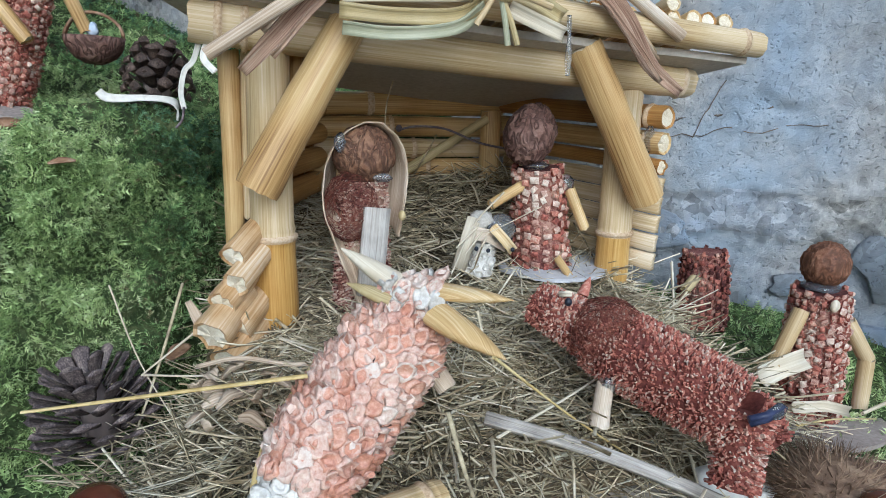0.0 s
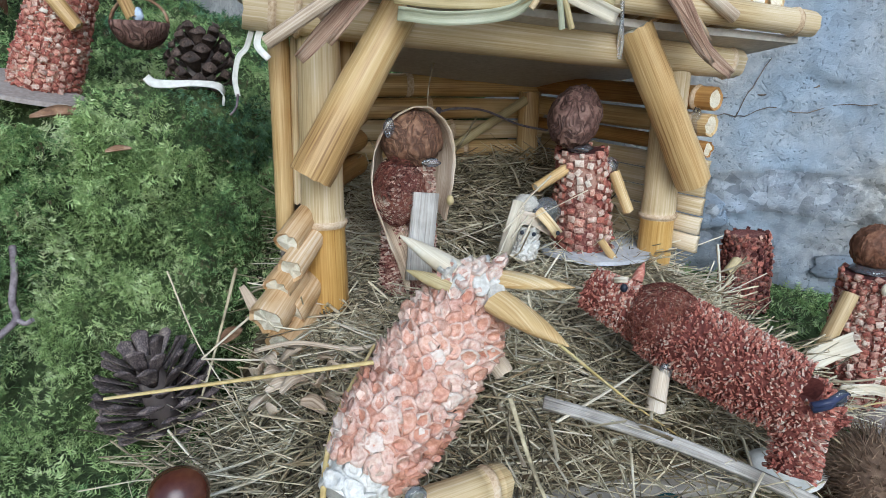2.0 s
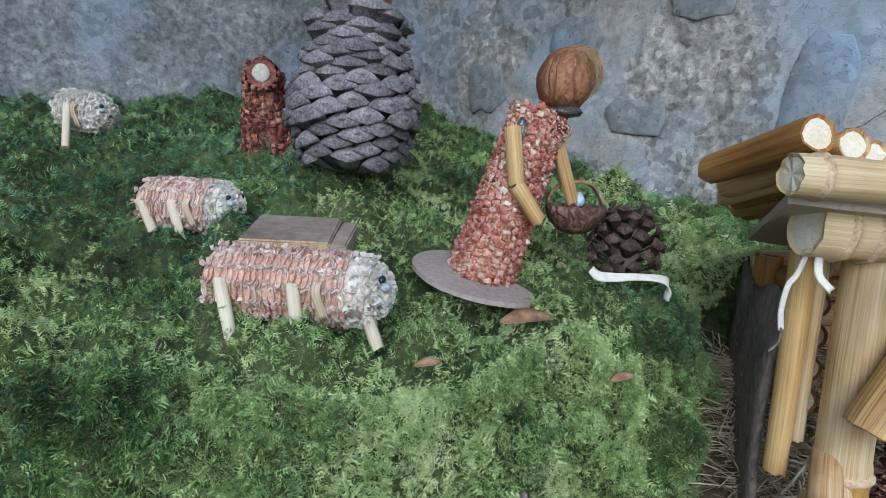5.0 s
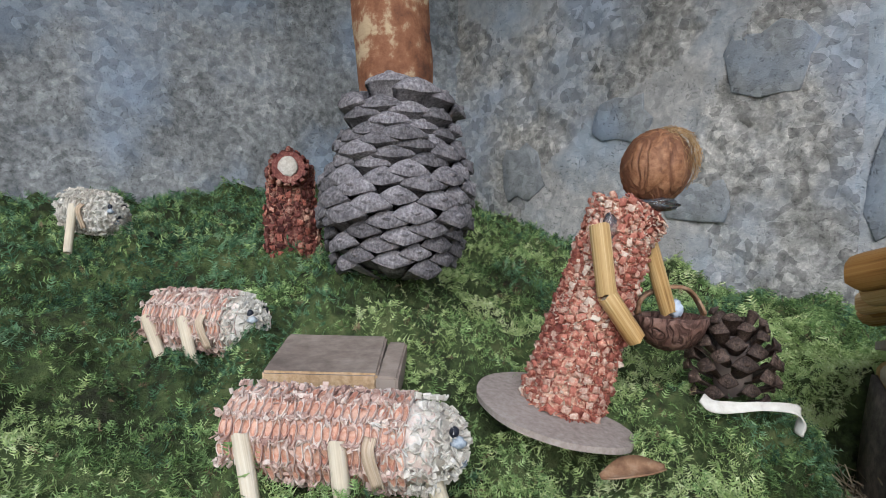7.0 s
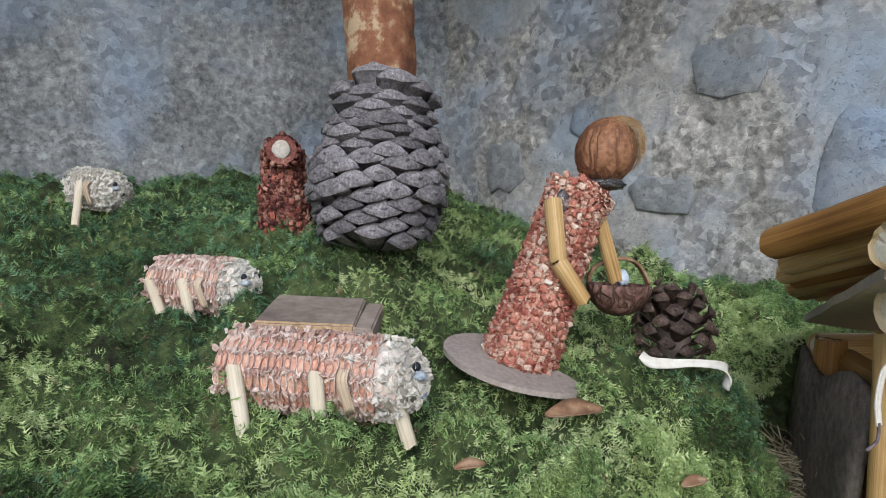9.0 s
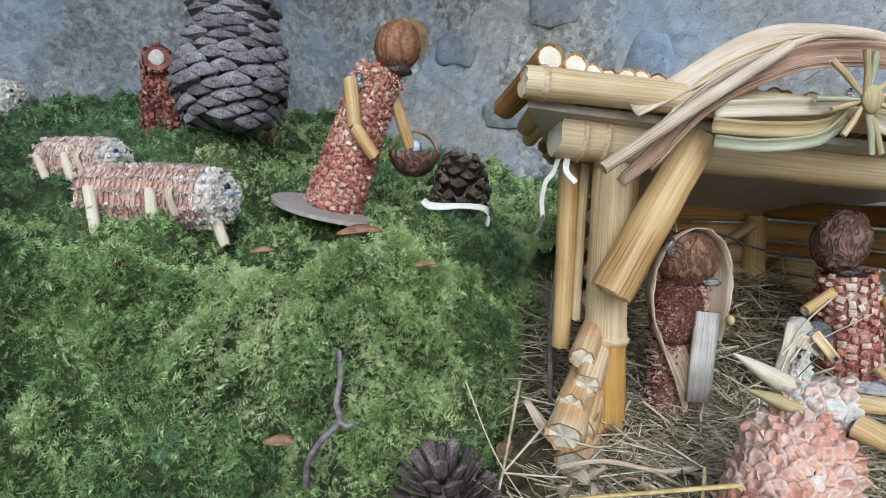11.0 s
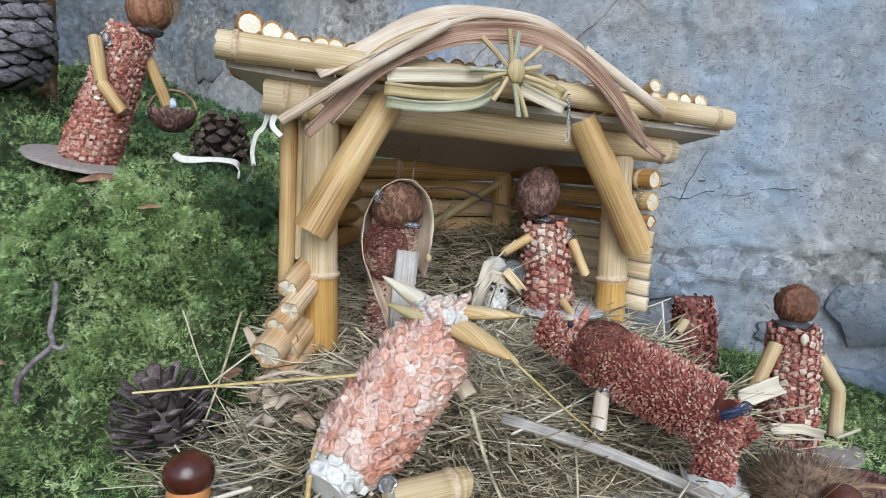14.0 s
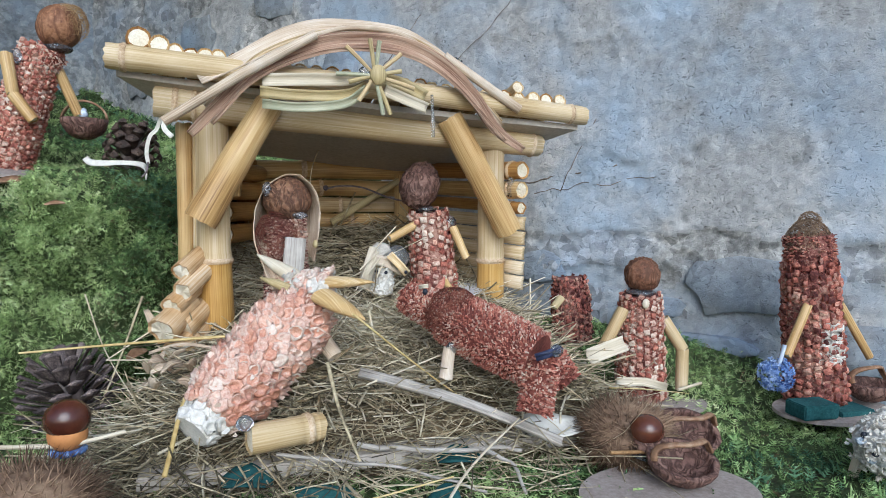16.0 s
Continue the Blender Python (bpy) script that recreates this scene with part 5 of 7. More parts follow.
ellipsoid(g, (0.0575, 0.0050, 0.0870), (0.0050, 0.0013, 0.0022), 6, 16, 12, wrinkle=0.3)
ellipsoid(g, (0.0345, 0.0095, 0.1050), (0.0030, 0.0018, 0.0050), 6, 16, 12, wrinkle=0.3)
ellipsoid(g, (0.0680, 0.002, 0.0665), (0.0022, 0.003, 0.003), 7, 10, 8)
tagged(g.build("corncob_doll", [M_COB_DARK, M_COB_TIP, M_WALNUT, M_HUSK, M_RED_FIBRE, M_HUSK_GREY, M_GLUE, M_REED]), "corncob doll with walnut head inside a curved husk hood", "doll", "corncob dolls")

# the doll beside it
g = Geo()
cob(g, (0.171, 0.031, 0.022), (0.163, 0.029, 0.091), lambda t: 0.0190 - 0.0035 * t, 17, 0.0052, 0, (1, 2, 2), "block", 1.0, 6)
ellipsoid(g, (0.1545, 0.027, 0.1115), (0.0160, 0.0155, 0.0190), 3, 40, 28, Euler((0.2, 0.25, 0.4)).to_matrix(), 0.10, True, seed=4)
ellipsoid(g, (0.160, 0.027, 0.0925), (0.0075, 0.0075, 0.0035), 4, 14, 10, wrinkle=0.3)
arm(g, [(0.1500, 0.024, 0.0800), (0.1285, 0.020, 0.0690)], 0.0034, 5, 6)
arm(g, [(0.1805, 0.018, 0.0790), (0.1905, 0.012, 0.0545)], 0.0036, 5, 6)
ellipsoid(g, (0.1790, 0.020, 0.0820), (0.005, 0.004, 0.006), 4, 12, 8, wrinkle=0.1)
arm(g, [(0.172, 0.010, 0.036), (0.1745, -0.002, 0.028)], 0.0026, 5, 6)
tagged(g.build("corncob_doll", [M_COB_DARK, M_COB_RED, M_COB_TIP, M_WALNUT_DARK, M_GLUE, M_CANE, M_PITH]), "dark red corncob doll with upright walnut head in the stable", "doll", "corncob dolls")
g = Geo()
for k in range(1):
    ring = [(0.178 + 0.036 * math.cos(a) * (1 + 0.12 * math.sin(3 * a)), 0.020 + 0.030 * math.sin(a), 0.0275 + 0.05 * 0.03 * math.cos(a)) for a in np.linspace(0, 2 * math.pi, 28, endpoint=False)]
    g.add([(x, y, z + 0.0012) for x, y, z in ring] + [(x, y, z - 0.0012) for x, y, z in ring], [tuple(range(28)), tuple(range(55, 27, -1))] + [(j, 28 + j, 28 + (j + 1) % 28, (j + 1) % 28) for j in range(28)], 0, smooth=False)
tagged(g.build("paper_disc", [M_PAPER]), "light grey torn paper disc lying on the hay", "paper disc")

# the small bundle that lies between them
g = Geo()
cob(g, (0.121, 0.016, 0.026), (0.1225, 0.018, 0.046), lambda t: 0.0085, 9, 0.004, 0, (0,), "kernel", 0.8, 12)
ellipsoid(g, (0.1195, 0.014, 0.0610), (0.0075, 0.0065, 0.0055), 0, 14, 10, wrinkle=0.3, seed=5, freq=4)
ribbon(g, [(0.112, 0.006, 0.055), (0.124, 0.008, 0.052), (0.137, 0.010, 0.045)], 0.008, (0.3, 0, 1), 1, 0.0006, 0.3)
ribbon(g, [(0.125, 0.006, 0.058), (0.133, 0.006, 0.050), (0.139, 0.005, 0.043)], 0.006, (1, 0, 0.6), 2, 0.0006, 0.3)
ribbon(g, [(0.106, 0.010, 0.032), (0.110, 0.008, 0.050), (0.115, 0.012, 0.062)], 0.010, (1, 0.2, 0), 3, 0.0006, 0.3)
for k in (0, 3, 6):
    tube(g, [(0.101 + 0.002 * k, 0.002, 0.047 - 0.0013 * k), (0.114 + 0.001 * k, 0.003, 0.059 - 0.001 * k)], 0.0007, 5, 3)
ellipsoid(g, (0.133, 0.014, 0.054), (0.010, 0.006, 0.010), 4, 14, 10, wrinkle=0.15)
for p in ((0.1145, 0.0045, 0.0455), (0.1215, 0.003, 0.0445), (0.1375, 0.0035, 0.0445)):
    ellipsoid(g, p, (0.0014, 0.001, 0.0014), 5, 8, 6)
tagged(g.build("husk_doll", [M_CREAM, M_HUSK, M_CANE, M_STRAW_PALE, M_GLUE, M_INK]), "small swaddled doll of husk and cob lying in hay", "doll", "corncob dolls")

# the pale ox, seen from behind
def horn(g, a, b, r, mat, flat=0.55):
    pts = [V(a).lerp(V(b), q) for q in np.linspace(0, 1, 7)]
    tube(g, pts, [r * (1 - q ** 2.2 * 0.93) for q in np.linspace(0, 1, 7)], 9, mat, flat=flat)


def piece(name, root, mats, make, label=""):
    g = Geo()
    make(g)
    return g.build(name, mats, root, label)


OX_A, OX_B = V((-0.004, -0.124, -0.012)), V((0.053, -0.079, 0.034))
OX_D = (OX_B - OX_A).normalized()
ox = thing("corncob_ox", (0.02, -0.10, -0.02), "pink-orange corncob ox with cane horns, standing on hay", "toy ox")
OX_SKIN = [M_COB_ORANGE, M_COB_PINK, M_COB_PALE, M_CREAM]


def cob_part(name, root, a, b, r, rows, pitch, core, cups, size, seed, label="", relief=1.0):
    """A cob whose cups are pieces of their own."""
    got = []
    g = Geo()
    cob(g, a, b, r, rows, pitch, core, cups, "torn", size, seed, relief, got.append)
    ob = g.build(name, OX_SKIN, root, label)
    for q in got:
        q.build("cob_cup", OX_SKIN, ob)


cob_part("body", ox, OX_A, OX_B, lambda t: 0.0215 * (0.62 + 0.38 * min(1.0, t / 0.22) ** 0.6) * (1.0 if t < 0.85 else 1 - 0.30 * (t - 0.85) / 0.15), 19, 0.0056, 0, (1, 1, 0, 1, 2), 1.08, 21)
cob_part("rump", ox, OX_A - OX_D * 0.010, OX_A + OX_D * 0.008, lambda t: 0.0105 + 0.004 * t, 9, 0.0052, 3, (3,), 1.1, 22, "torn cream end of the cob")
cob_part("head", ox, (0.039, -0.077, 0.045), (0.065, -0.087, 0.047), lambda t: 0.0105, 9, 0.0056, 1, (3, 3, 2), 1.15, 23, "cream cob head")
piece("horn", ox, [M_STRAW_PALE], lambda g: horn(g, (0.049, -0.081, 0.050), (0.0235, -0.067, 0.0655), 0.0070, 0, 0.7), "split pale cane horn")
piece("ear", ox, [M_REED], lambda g: horn(g, (0.042, -0.086, 0.047), (0.0245, -0.076, 0.0525), 0.0058, 0), "yellow reed ear")
piece("horn", ox, [M_CANE], lambda g: horn(g, (0.062, -0.090, 0.051), (0.0845, -0.114, 0.0535), 0.0066, 0), "split brown cane horn")
piece("ear", ox, [M_CANE], lambda g: horn(g, (0.058, -0.098, 0.044), (0.0765, -0.128, 0.0350), 0.0086, 0), "yellow cane ear")
piece("leg", ox, [M_CANE_PALE, M_PITH, M_NODE], lambda g: cane_geo(g, (0.016, -0.136, -0.022), (0.054, -0.126, -0.022), 0.0080, 0.0076, (0.8,), 14, (0, 1, 2), 0.0), "pale cane leg")
piece("leg", ox, [M_HUSK], lambda g: cane_geo(g, (0.060, -0.084, 0.016), (0.067, -0.091, 0.006), 0.0050, 0.0046, (), 12, (0, 0, 0), 0.0), "short pale husk leg")
for c, r in (((0.014, -0.140, -0.012), (0.0040, 0.002, 0.004)), ((0.058, -0.097, 0.041), (0.0035, 0.002, 0.0045))):
    piece("glue_blob", ox, [M_GLUE], lambda g: ellipsoid(g, c, r, 0, 12, 8, wrinkle=0.25))

# the red donkey
D0, D1, D2, D3 = V((0.1175, -0.080, 0.036)), V((0.1330, -0.098, 0.036)), V((0.1420, -0.108, 0.026)), V((0.1710, -0.148, 0.012))
donkey = thing("corncob_donkey", (0.15, -0.12, -0.02), "dark red corncob donkey with fibrous neck, standing on hay", "toy donkey")
RED = [M_COB_RED, M_COB_TIP, M_COB_CORE]
piece("body", donkey, RED, lambda g: cob(g, D2 - (D3 - D2) * 0.25, D3, lambda t: 0.0160 + 0.002 * math.sin(math.pi * t), 22, 0.0032, 0, (0, 0, 0, 1), size=0.82, seed=31, skin=2))
piece("head", donkey, RED, lambda g: cob(g, D0 - V((0.002, -0.006, -0.002)), D2, lambda t: 0.0095 + 0.0045 * t, 17, 0.0031, 0, (0, 0, 0, 1), size=0.8, seed=32, skin=2))
piece("leg", donkey, RED, lambda g: cob(g, D3 + V((0.001, -0.004, 0.002)), D3 + V((-0.006, -0.010, -0.027)), lambda t: 0.0092 - 0.001 * t, 12, 0.0036, 0, (0, 0, 0, 1), seed=33, skin=2))
piece("leg", donkey, RED, lambda g: cob(g, D3 + V((0.008, 0.004, 0.000)), D3 + V((0.018, 0.0, -0.014)), lambda t: 0.0092, 12, 0.0036, 0, (0, 0, 0, 1), seed=34, skin=2))
piece("leg", donkey, [M_HUSK], lambda g: cane_geo(g, (0.1300, -0.116, 0.014), (0.1265, -0.120, -0.004), 0.0036, 0.0042, (), 10, (0, 0, 0), 0.0), "short pale husk leg")
piece("tail", donkey, [M_NAVY], lambda g: ribbon(g, [D3 + V((-0.010, -0.0165, 0.006)), D3 + V((-0.004, -0.0185, 0.008)), D3 + V((0.004, -0.0170, 0.010))], 0.0036, (0, -0.4, 1), 0, 0.0012, 0.3), "dark blue plastic stub")
piece("eye", donkey, [M_INK], lambda g: ellipsoid(g, (0.1215, -0.0935, 0.0440), (0.0017, 0.0017, 0.0020), 0, 10, 8))
piece("eye_chip", donkey, [M_STRAW_PALE], lambda g: ribbon(g, [(0.1190, -0.0890, 0.0465), (0.1235, -0.0925, 0.0475)], 0.0022, (0, -0.4, 1), 0, 0.0008, 0.2), "pale straw chip")
piece("ear", donkey, [M_COB_RED], lambda g: horn(g, (0.133, -0.086, 0.044), (0.138, -0.083, 0.052), 0.0028, 0, 0.8))
for c, r in ((D3 + V((0.002, -0.0175, 0.009)), (0.0040, 0.0014, 0.0034)), (V((0.1310, -0.118, 0.014)), (0.0036, 0.0020, 0.0040))):
    piece("glue_blob", donkey, [M_GLUE], lambda g: ellipsoid(g, c, r, 0, 12, 8, wrinkle=0.25))
tagged(piece("neck_fibre", donkey, [M_RED_FIBRE], lambda g: fibres(g, (0.137, -0.103, 0.031), (0.0155, 0.0155, 0.0150), 560, 0.016, 0, 9, 0.00012), "red-brown fibre wound round the neck"), kind="stuff")


def disc(name, c, rx, ry, label, mat, tilt=(0, 0), bite=None, turn=0.0):
    """A cut cardboard disc with a ragged rim and some thickness."""
    g = Geo()
    n = 40
    pts = []
    for k in range(n):
        a = 2 * math.pi * k / n
        f = 1 + 0.03 * noise.noise(V((math.cos(a) * 2, math.sin(a) * 2, c[0] * 30)))
        if bite:
            f *= 1 - bite[1] * math.exp(-(((a - bite[0] + math.pi) % (2 * math.pi) - math.pi) / bite[2]) ** 2)
        x, y = rx * math.cos(a) * f, ry * math.sin(a) * f
        x, y = x * math.cos(turn) - y * math.sin(turn), x * math.sin(turn) + y * math.cos(turn)
        pts.append((c[0] + x, c[1] + y, c[2] + x * tilt[0] + y * tilt[1]))
    g.add([(x, y, z + 0.0013) for x, y, z in pts] + [(x, y, z - 0.0013) for x, y, z in pts], [tuple(range(n)), tuple(range(2 * n - 1, n - 1, -1))] + [(j, n + j, n + (j + 1) % n, (j + 1) % n) for j in range(n)], 0, smooth=False)
    return tagged(g.build(name, [mat]), label, "cardboard disc", "cardboard discs")


# the doll beside the hay at the wall
g = Geo()
cob(g, (0.3020, -0.072, -0.044), (0.2975, -0.072, 0.034), lambda t: 0.0180 - 0.0035 * t, 19, 0.0044, 0, (1, 2, 2), "block", 1.0, 41)
cob(g, (0.3020, -0.072, -0.044), (0.2975, -0.072, 0.034), lambda t: 0.0176 - 0.0035 * t, 17, 0.0042, 0, (1, 2), "chaff", 0.85, 42, skin=0)
ellipsoid(g, (0.2995, -0.070, 0.0485), (0.0127, 0.0124, 0.0128), 3, 40, 28, Matrix.Rotation(0.9, 3, "Z"), 0.08, True, seed=8)
ellipsoid(g, (0.2985, -0.070, 0.0355), (0.011, 0.010, 0.0035), 4, 14, 8, wrinkle=0.1)
arm(g, [(0.2780, -0.078, 0.0245), (0.2560, -0.086, -0.0030)], 0.0045, 5, 6)
arm(g, [(0.3140, -0.078, 0.0160), (0.3280, -0.084, -0.0060), (0.3275, -0.086, -0.0360)], 0.0046, 5, 6)
tube(g, [(0.314, -0.098, -0.032), (0.338, -0.094, -0.030)], 0.0011, 6, 7)
ribbon(g, [(0.241, -0.094, -0.004), (0.255, -0.092, -0.001), (0.270, -0.094, 0.004)], 0.011, (0, 0.5, 1), 7, 0.0006, 0.3)
ribbon(g, [(0.262, -0.098, -0.022), (0.285, -0.098, -0.024), (0.305, -0.098, -0.030)], 0.006, (0, 0.3, 1), 7, 0.0006, 0.3)
ellipsoid(g, (0.2900, -0.088, 0.0300), (0.003, 0.002, 0.0036), 7, 8, 6)
tagged(g.build("corncob_doll", [M_COB_DARK, M_COB_RED, M_COB_TIP, M_NUT_BROWN, M_GLUE, M_CANE_PALE, M_PITH, M_STRAW_PALE]), "corncob doll with brown nut head and bent cane arms", "doll", "corncob dolls")
disc("cardboard_disc", (0.308, -0.082, -0.0465), 0.040, 0.028, "grey cardboard disc under a corncob doll", M_GREYBOARD)

g = Geo()
cob(g, (0.2935, 0.012, -0.018), (0.2885, 0.014, 0.036), lambda t: 0.0160 * (1.0 if t < 0.6 else 1 - 0.9 * (t - 0.6) ** 1.6), 20, 0.0044, 0, (0, 1, 1), "block", 0.9, 51)
cob(g, (0.2935, 0.012, -0.018), (0.2885, 0.014, 0.036), lambda t: 0.0154 * (1.0 if t < 0.6 else 1 - 0.9 * (t - 0.6) ** 1.6), 16, 0.0046, 0, (0, 1), "chaff", 0.85, 52, skin=0)
arm(g, [(0.2765, 0.006, 0.020), (0.268, 0.004, 0.012)], 0.0035, 2, 2)
tagged(g.build("corncob_stump", [M_COB_DARK, M_COB_RED, M_REED]), "short dark red corncob stump beside the wall", "corncob")

# the shepherd with a fibre cap
g = Geo()
cob(g, (0.4120, -0.128, -0.040), (0.3990, -0.124, 0.082), lambda t: 0.0205 - 0.004 * t if t < 0.8 else 0.0173 - 0.05 * (t - 0.8), 20, 0.0050, 0, (1, 1, 0), "block", 1.0, 61)
cob(g, (0.4120, -0.128, -0.040), (0.3990, -0.124, 0.082), lambda t: 0.0198 - 0.004 * t, 14, 0.0058, 0, (1, 1, 0), "chaff", 0.9, 63, skin=0)
cob(g, (0.4085, -0.1365, -0.008), (0.4050, -0.1355, 0.022), lambda t: 0.0100, 9, 0.0044, 2, (2,), "kernel", 0.9, 62)
fibres(g, (0.3990, -0.124, 0.076), (0.0130, 0.0125, 0.016), 500, 0.016, 3, 12, 0.00016, lo=-0.4)
fibres(g, (0.3990, -0.124, 0.090), (0.0060, 0.005, 0.007), 140, 0.010, 3, 13, 0.00016)
arm(g, [(0.3860, -0.138, 0.0340), (0.3660, -0.141, 0.0000)], 0.0032, 4, 5)
arm(g, [(0.4210, -0.134, 0.0340), (0.4480, -0.140, -0.0060)], 0.0030, 4, 5)
tagged(g.build("corncob_doll", [M_COB_DARK, M_COB_RED, M_CREAM, M_SPINE, M_CANE, M_PITH]), "tall red corncob doll with brown fibre cap and cane arms", "doll", "corncob dolls")
disc("cardboard_disc", (0.415, -0.140, -0.0420), 0.046, 0.030, "grey cardboard disc under a tall corncob doll", M_GREYBOARD)

flower = thing("flower_bunch", (0.359, -0.141, -0.035), "ball of small pale blue dried flowers", "flowers")
g = Geo()
rnd = random.Random(5)
for _ in range(260):
    d = V((rnd.gauss(0, 1), rnd.gauss(0, 1), rnd.gauss(0, 1))).normalized()
    c = V((0.3580, -0.141, -0.0120)) + d * 0.0115 * rnd.uniform(0.6, 1.05)
    a = d.cross(V((0.3, 0.5, 0.8))).normalized()
    b = d.cross(a)
    r = rnd.uniform(0.0014, 0.0026)
    ring = [c + (a * math.cos(w) + b * math.sin(w)) * r * (1 if k % 2 else 0.45) + d * 0.0008 * (k % 2) for k, w in enumerate(np.linspace(0, 2 * math.pi, 10, endpoint=False))]
    g.add(ring + [c - d * 0.001, c + d * 0.0005], [(k, (k + 1) % 10, 11) for k in range(10)] + [((k + 1) % 10, k, 10) for k in range(10)], 0, smooth=False)
g.build("petals", [M_BLUE], flower)
g = Geo()
tube(g, [(0.358, -0.141, -0.012), (0.364, -0.141, 0.008)], 0.0014, 6, 0)
g.build("stem", [M_TAPE], flower)

box = thing("small_box", (0.395, -0.152, -0.04), "small dark teal cloth-covered box on a cardboard disc", "box")


def block(g, c, size, turn=0.0, mat=0, bevel=0.0008, cut=None, tilt=0.0):
    """A block with softened, slightly uneven edges."""
    bm = bmesh.new()
    bmesh.ops.create_cube(bm, size=1.0)
    for v in bm.verts:
        v.co = V((v.co.x * size[0], v.co.y * size[1], v.co.z * size[2]))
    bmesh.ops.bevel(bm, geom=bm.edges[:], offset=bevel, segments=2, affect="EDGES")
    mt = Matrix.Translation(c) @ Matrix.Rotation(turn, 4, "Z") @ Matrix.Rotation(tilt, 4, "X")
    bm.verts.index_update()
    co = [mt @ (v.co + V((noise.noise(v.co * 300), noise.noise(v.co * 300 + V((5, 0, 0))), 0)) * bevel * 0.5) for v in bm.verts]
    for f in bm.faces:
        nrm = f.normal
        g.f.append(tuple(len(g.v) + v.index for v in f.verts))
        g.m.append(cut if cut is not None and abs(nrm.z) < 0.5 and nrm.y < -0.5 else mat)
        g.s.append(False)
    g.v.extend(tuple(p) for p in co)
    g.uv.extend((p.x, p.y) for p in co)
    bm.free()


g = Geo()
block(g, (0.3820, -0.150, -0.0350), (0.028, 0.018, 0.010), -0.1)
g.build("body", [M_TEAL], box)
g = Geo()
block(g, (0.4160, -0.150, -0.0390), (0.030, 0.018, 0.004), -0.05)
g.build("cloth", [M_TEAL], box)


def nut_bowl(name, c, r, label, handle=True, tilt=0.0, mat=None, group=""):
    """Half a nut shell, hollow, with a rim and a thin bent handle."""
    root = thing(name, (c[0], c[1], c[2] - r[2]), label, "nut shell", group)
    g = Geo()
    n, m = 26, 9
    turn = Matrix.Rotation(tilt, 3, "X")
    verts = []
    for layer, f in ((0, 1.0), (1, 0.84)):
        for i in range(m + 1):
            la = -math.pi / 2 + (math.pi / 2) * i / m
            for k in range(n):
                lo = 2 * math.pi * k / n
                d = V((math.cos(la) * math.cos(lo), math.cos(la) * math.sin(lo), math.sin(la)))
                w = f * (1 + 0.05 * (1 - 2 * abs(noise.noise(d * 5 + V(c) * 40))))
                verts.append(V(c) + turn @ V((d.x * r[0] * w, d.y * r[1] * w, d.z * r[2] * w)))
    off = (m + 1) * n
    fs = []
    for i in range(m):
        for k in range(n):
            f = (i * n + k, i * n + (k + 1) % n, (i + 1) * n + (k + 1) % n, (i + 1) * n + k)
            fs += [f, tuple(off + j for j in f[::-1])]
    fs += [(m * n + k, m * n + (k + 1) % n, off + m * n + (k + 1) % n, off + m * n + k) for k in range(n)]
    g.add(verts, fs, 0)
    g.build("shell", [mat or M_WALNUT_DARK], root)
    if handle:
        g = Geo()
        pts = [V(c) + turn @ V((r[0] * 0.96 * math.cos(a), 0.003 * math.sin(3 * a), r[2] * 0.85 * math.sin(a))) for a in np.linspace(0.02, math.pi - 0.02, 17)]
        ribbon(g, pts, 0.0042, (0, 1, 0), 0, 0.0007, 0.1)
        g.build("handle", [M_LEAF_DEAD], root)
    return root


nut_bowl("nut_basket", (0.4480, -0.142, -0.0240), (0.0185, 0.015, 0.0140), "brown walnut shell basket with a bent handle")
nut_bowl("nut_basket", (0.2360, -0.194, -0.0340), (0.0195, 0.017, 0.0130), "open walnut shell with handle on a cardboard disc", True, 0.3)
nut_bowl("nut_basket", (0.2690, -0.160, -0.0340), (0.0210, 0.017, 0.0145), "walnut shell basket standing beside a burr doll", True, 0.5)


# ---- cream sheep and pink sheep ----
def chip(g, o, out, size, mat, rnd):
    """One small curled papery flake that stands out from a surface."""
    u = out.cross(V((rnd.gauss(0, 1), rnd.gauss(0, 1), rnd.gauss(0, 1)))).normalized()
    w = out.cross(u)
    wide, tall, th = size * rnd.uniform(0.4, 1.0), size * rnd.uniform(0.5, 1.3), 0.00022
    lean = w * tall * rnd.uniform(-0.7, 0.7)
    low = [o - u * wide * 0.7 - w * th, o + u * wide * 0.7 - w * th, o + u * wide * 0.7 + w * th, o - u * wide * 0.7 + w * th]
    top = [p + out * tall * rnd.uniform(0.7, 1.1) + lean + u * wide * rnd.uniform(-0.4, 0.4) for p in low]
    g.add(low + top, [(4, 5, 6, 7), (0, 1, 5, 4), (1, 2, 6, 5), (2, 3, 7, 6), (3, 0, 4, 7)], mat, smooth=False)


def tufts(g, a, b, r, count, mat, seed, rows=13):
    """Pale flakes along the ridges between the rows of a cob."""
    rnd = random.Random(seed)
    ax = (b - a).normalized()
    s1 = ax.cross(V((0.21, 0.35, 0.9))).normalized()
    s2 = ax.cross(s1)
    for _ in range(count):
        w = 2 * math.pi * (rnd.randrange(rows) + 0.5 + rnd.gauss(0, 0.10)) / rows
        out = s1 * math.cos(w) + s2 * math.sin(w)
        chip(g, a.lerp(b, rnd.random()) + out * r, out, 0.0018, mat, rnd)


def shag(g, c, r, ahead, count, mat, seed):
    """Flakes all over a rounded end."""
    rnd = random.Random(seed)
    for _ in range(count):
        d = (V((rnd.gauss(0, 1), rnd.gauss(0, 1), rnd.gauss(0, 1))).normalized() + ahead * 0.8).normalized()
        chip(g, c + d * r, d, 0.0021, mat, rnd)


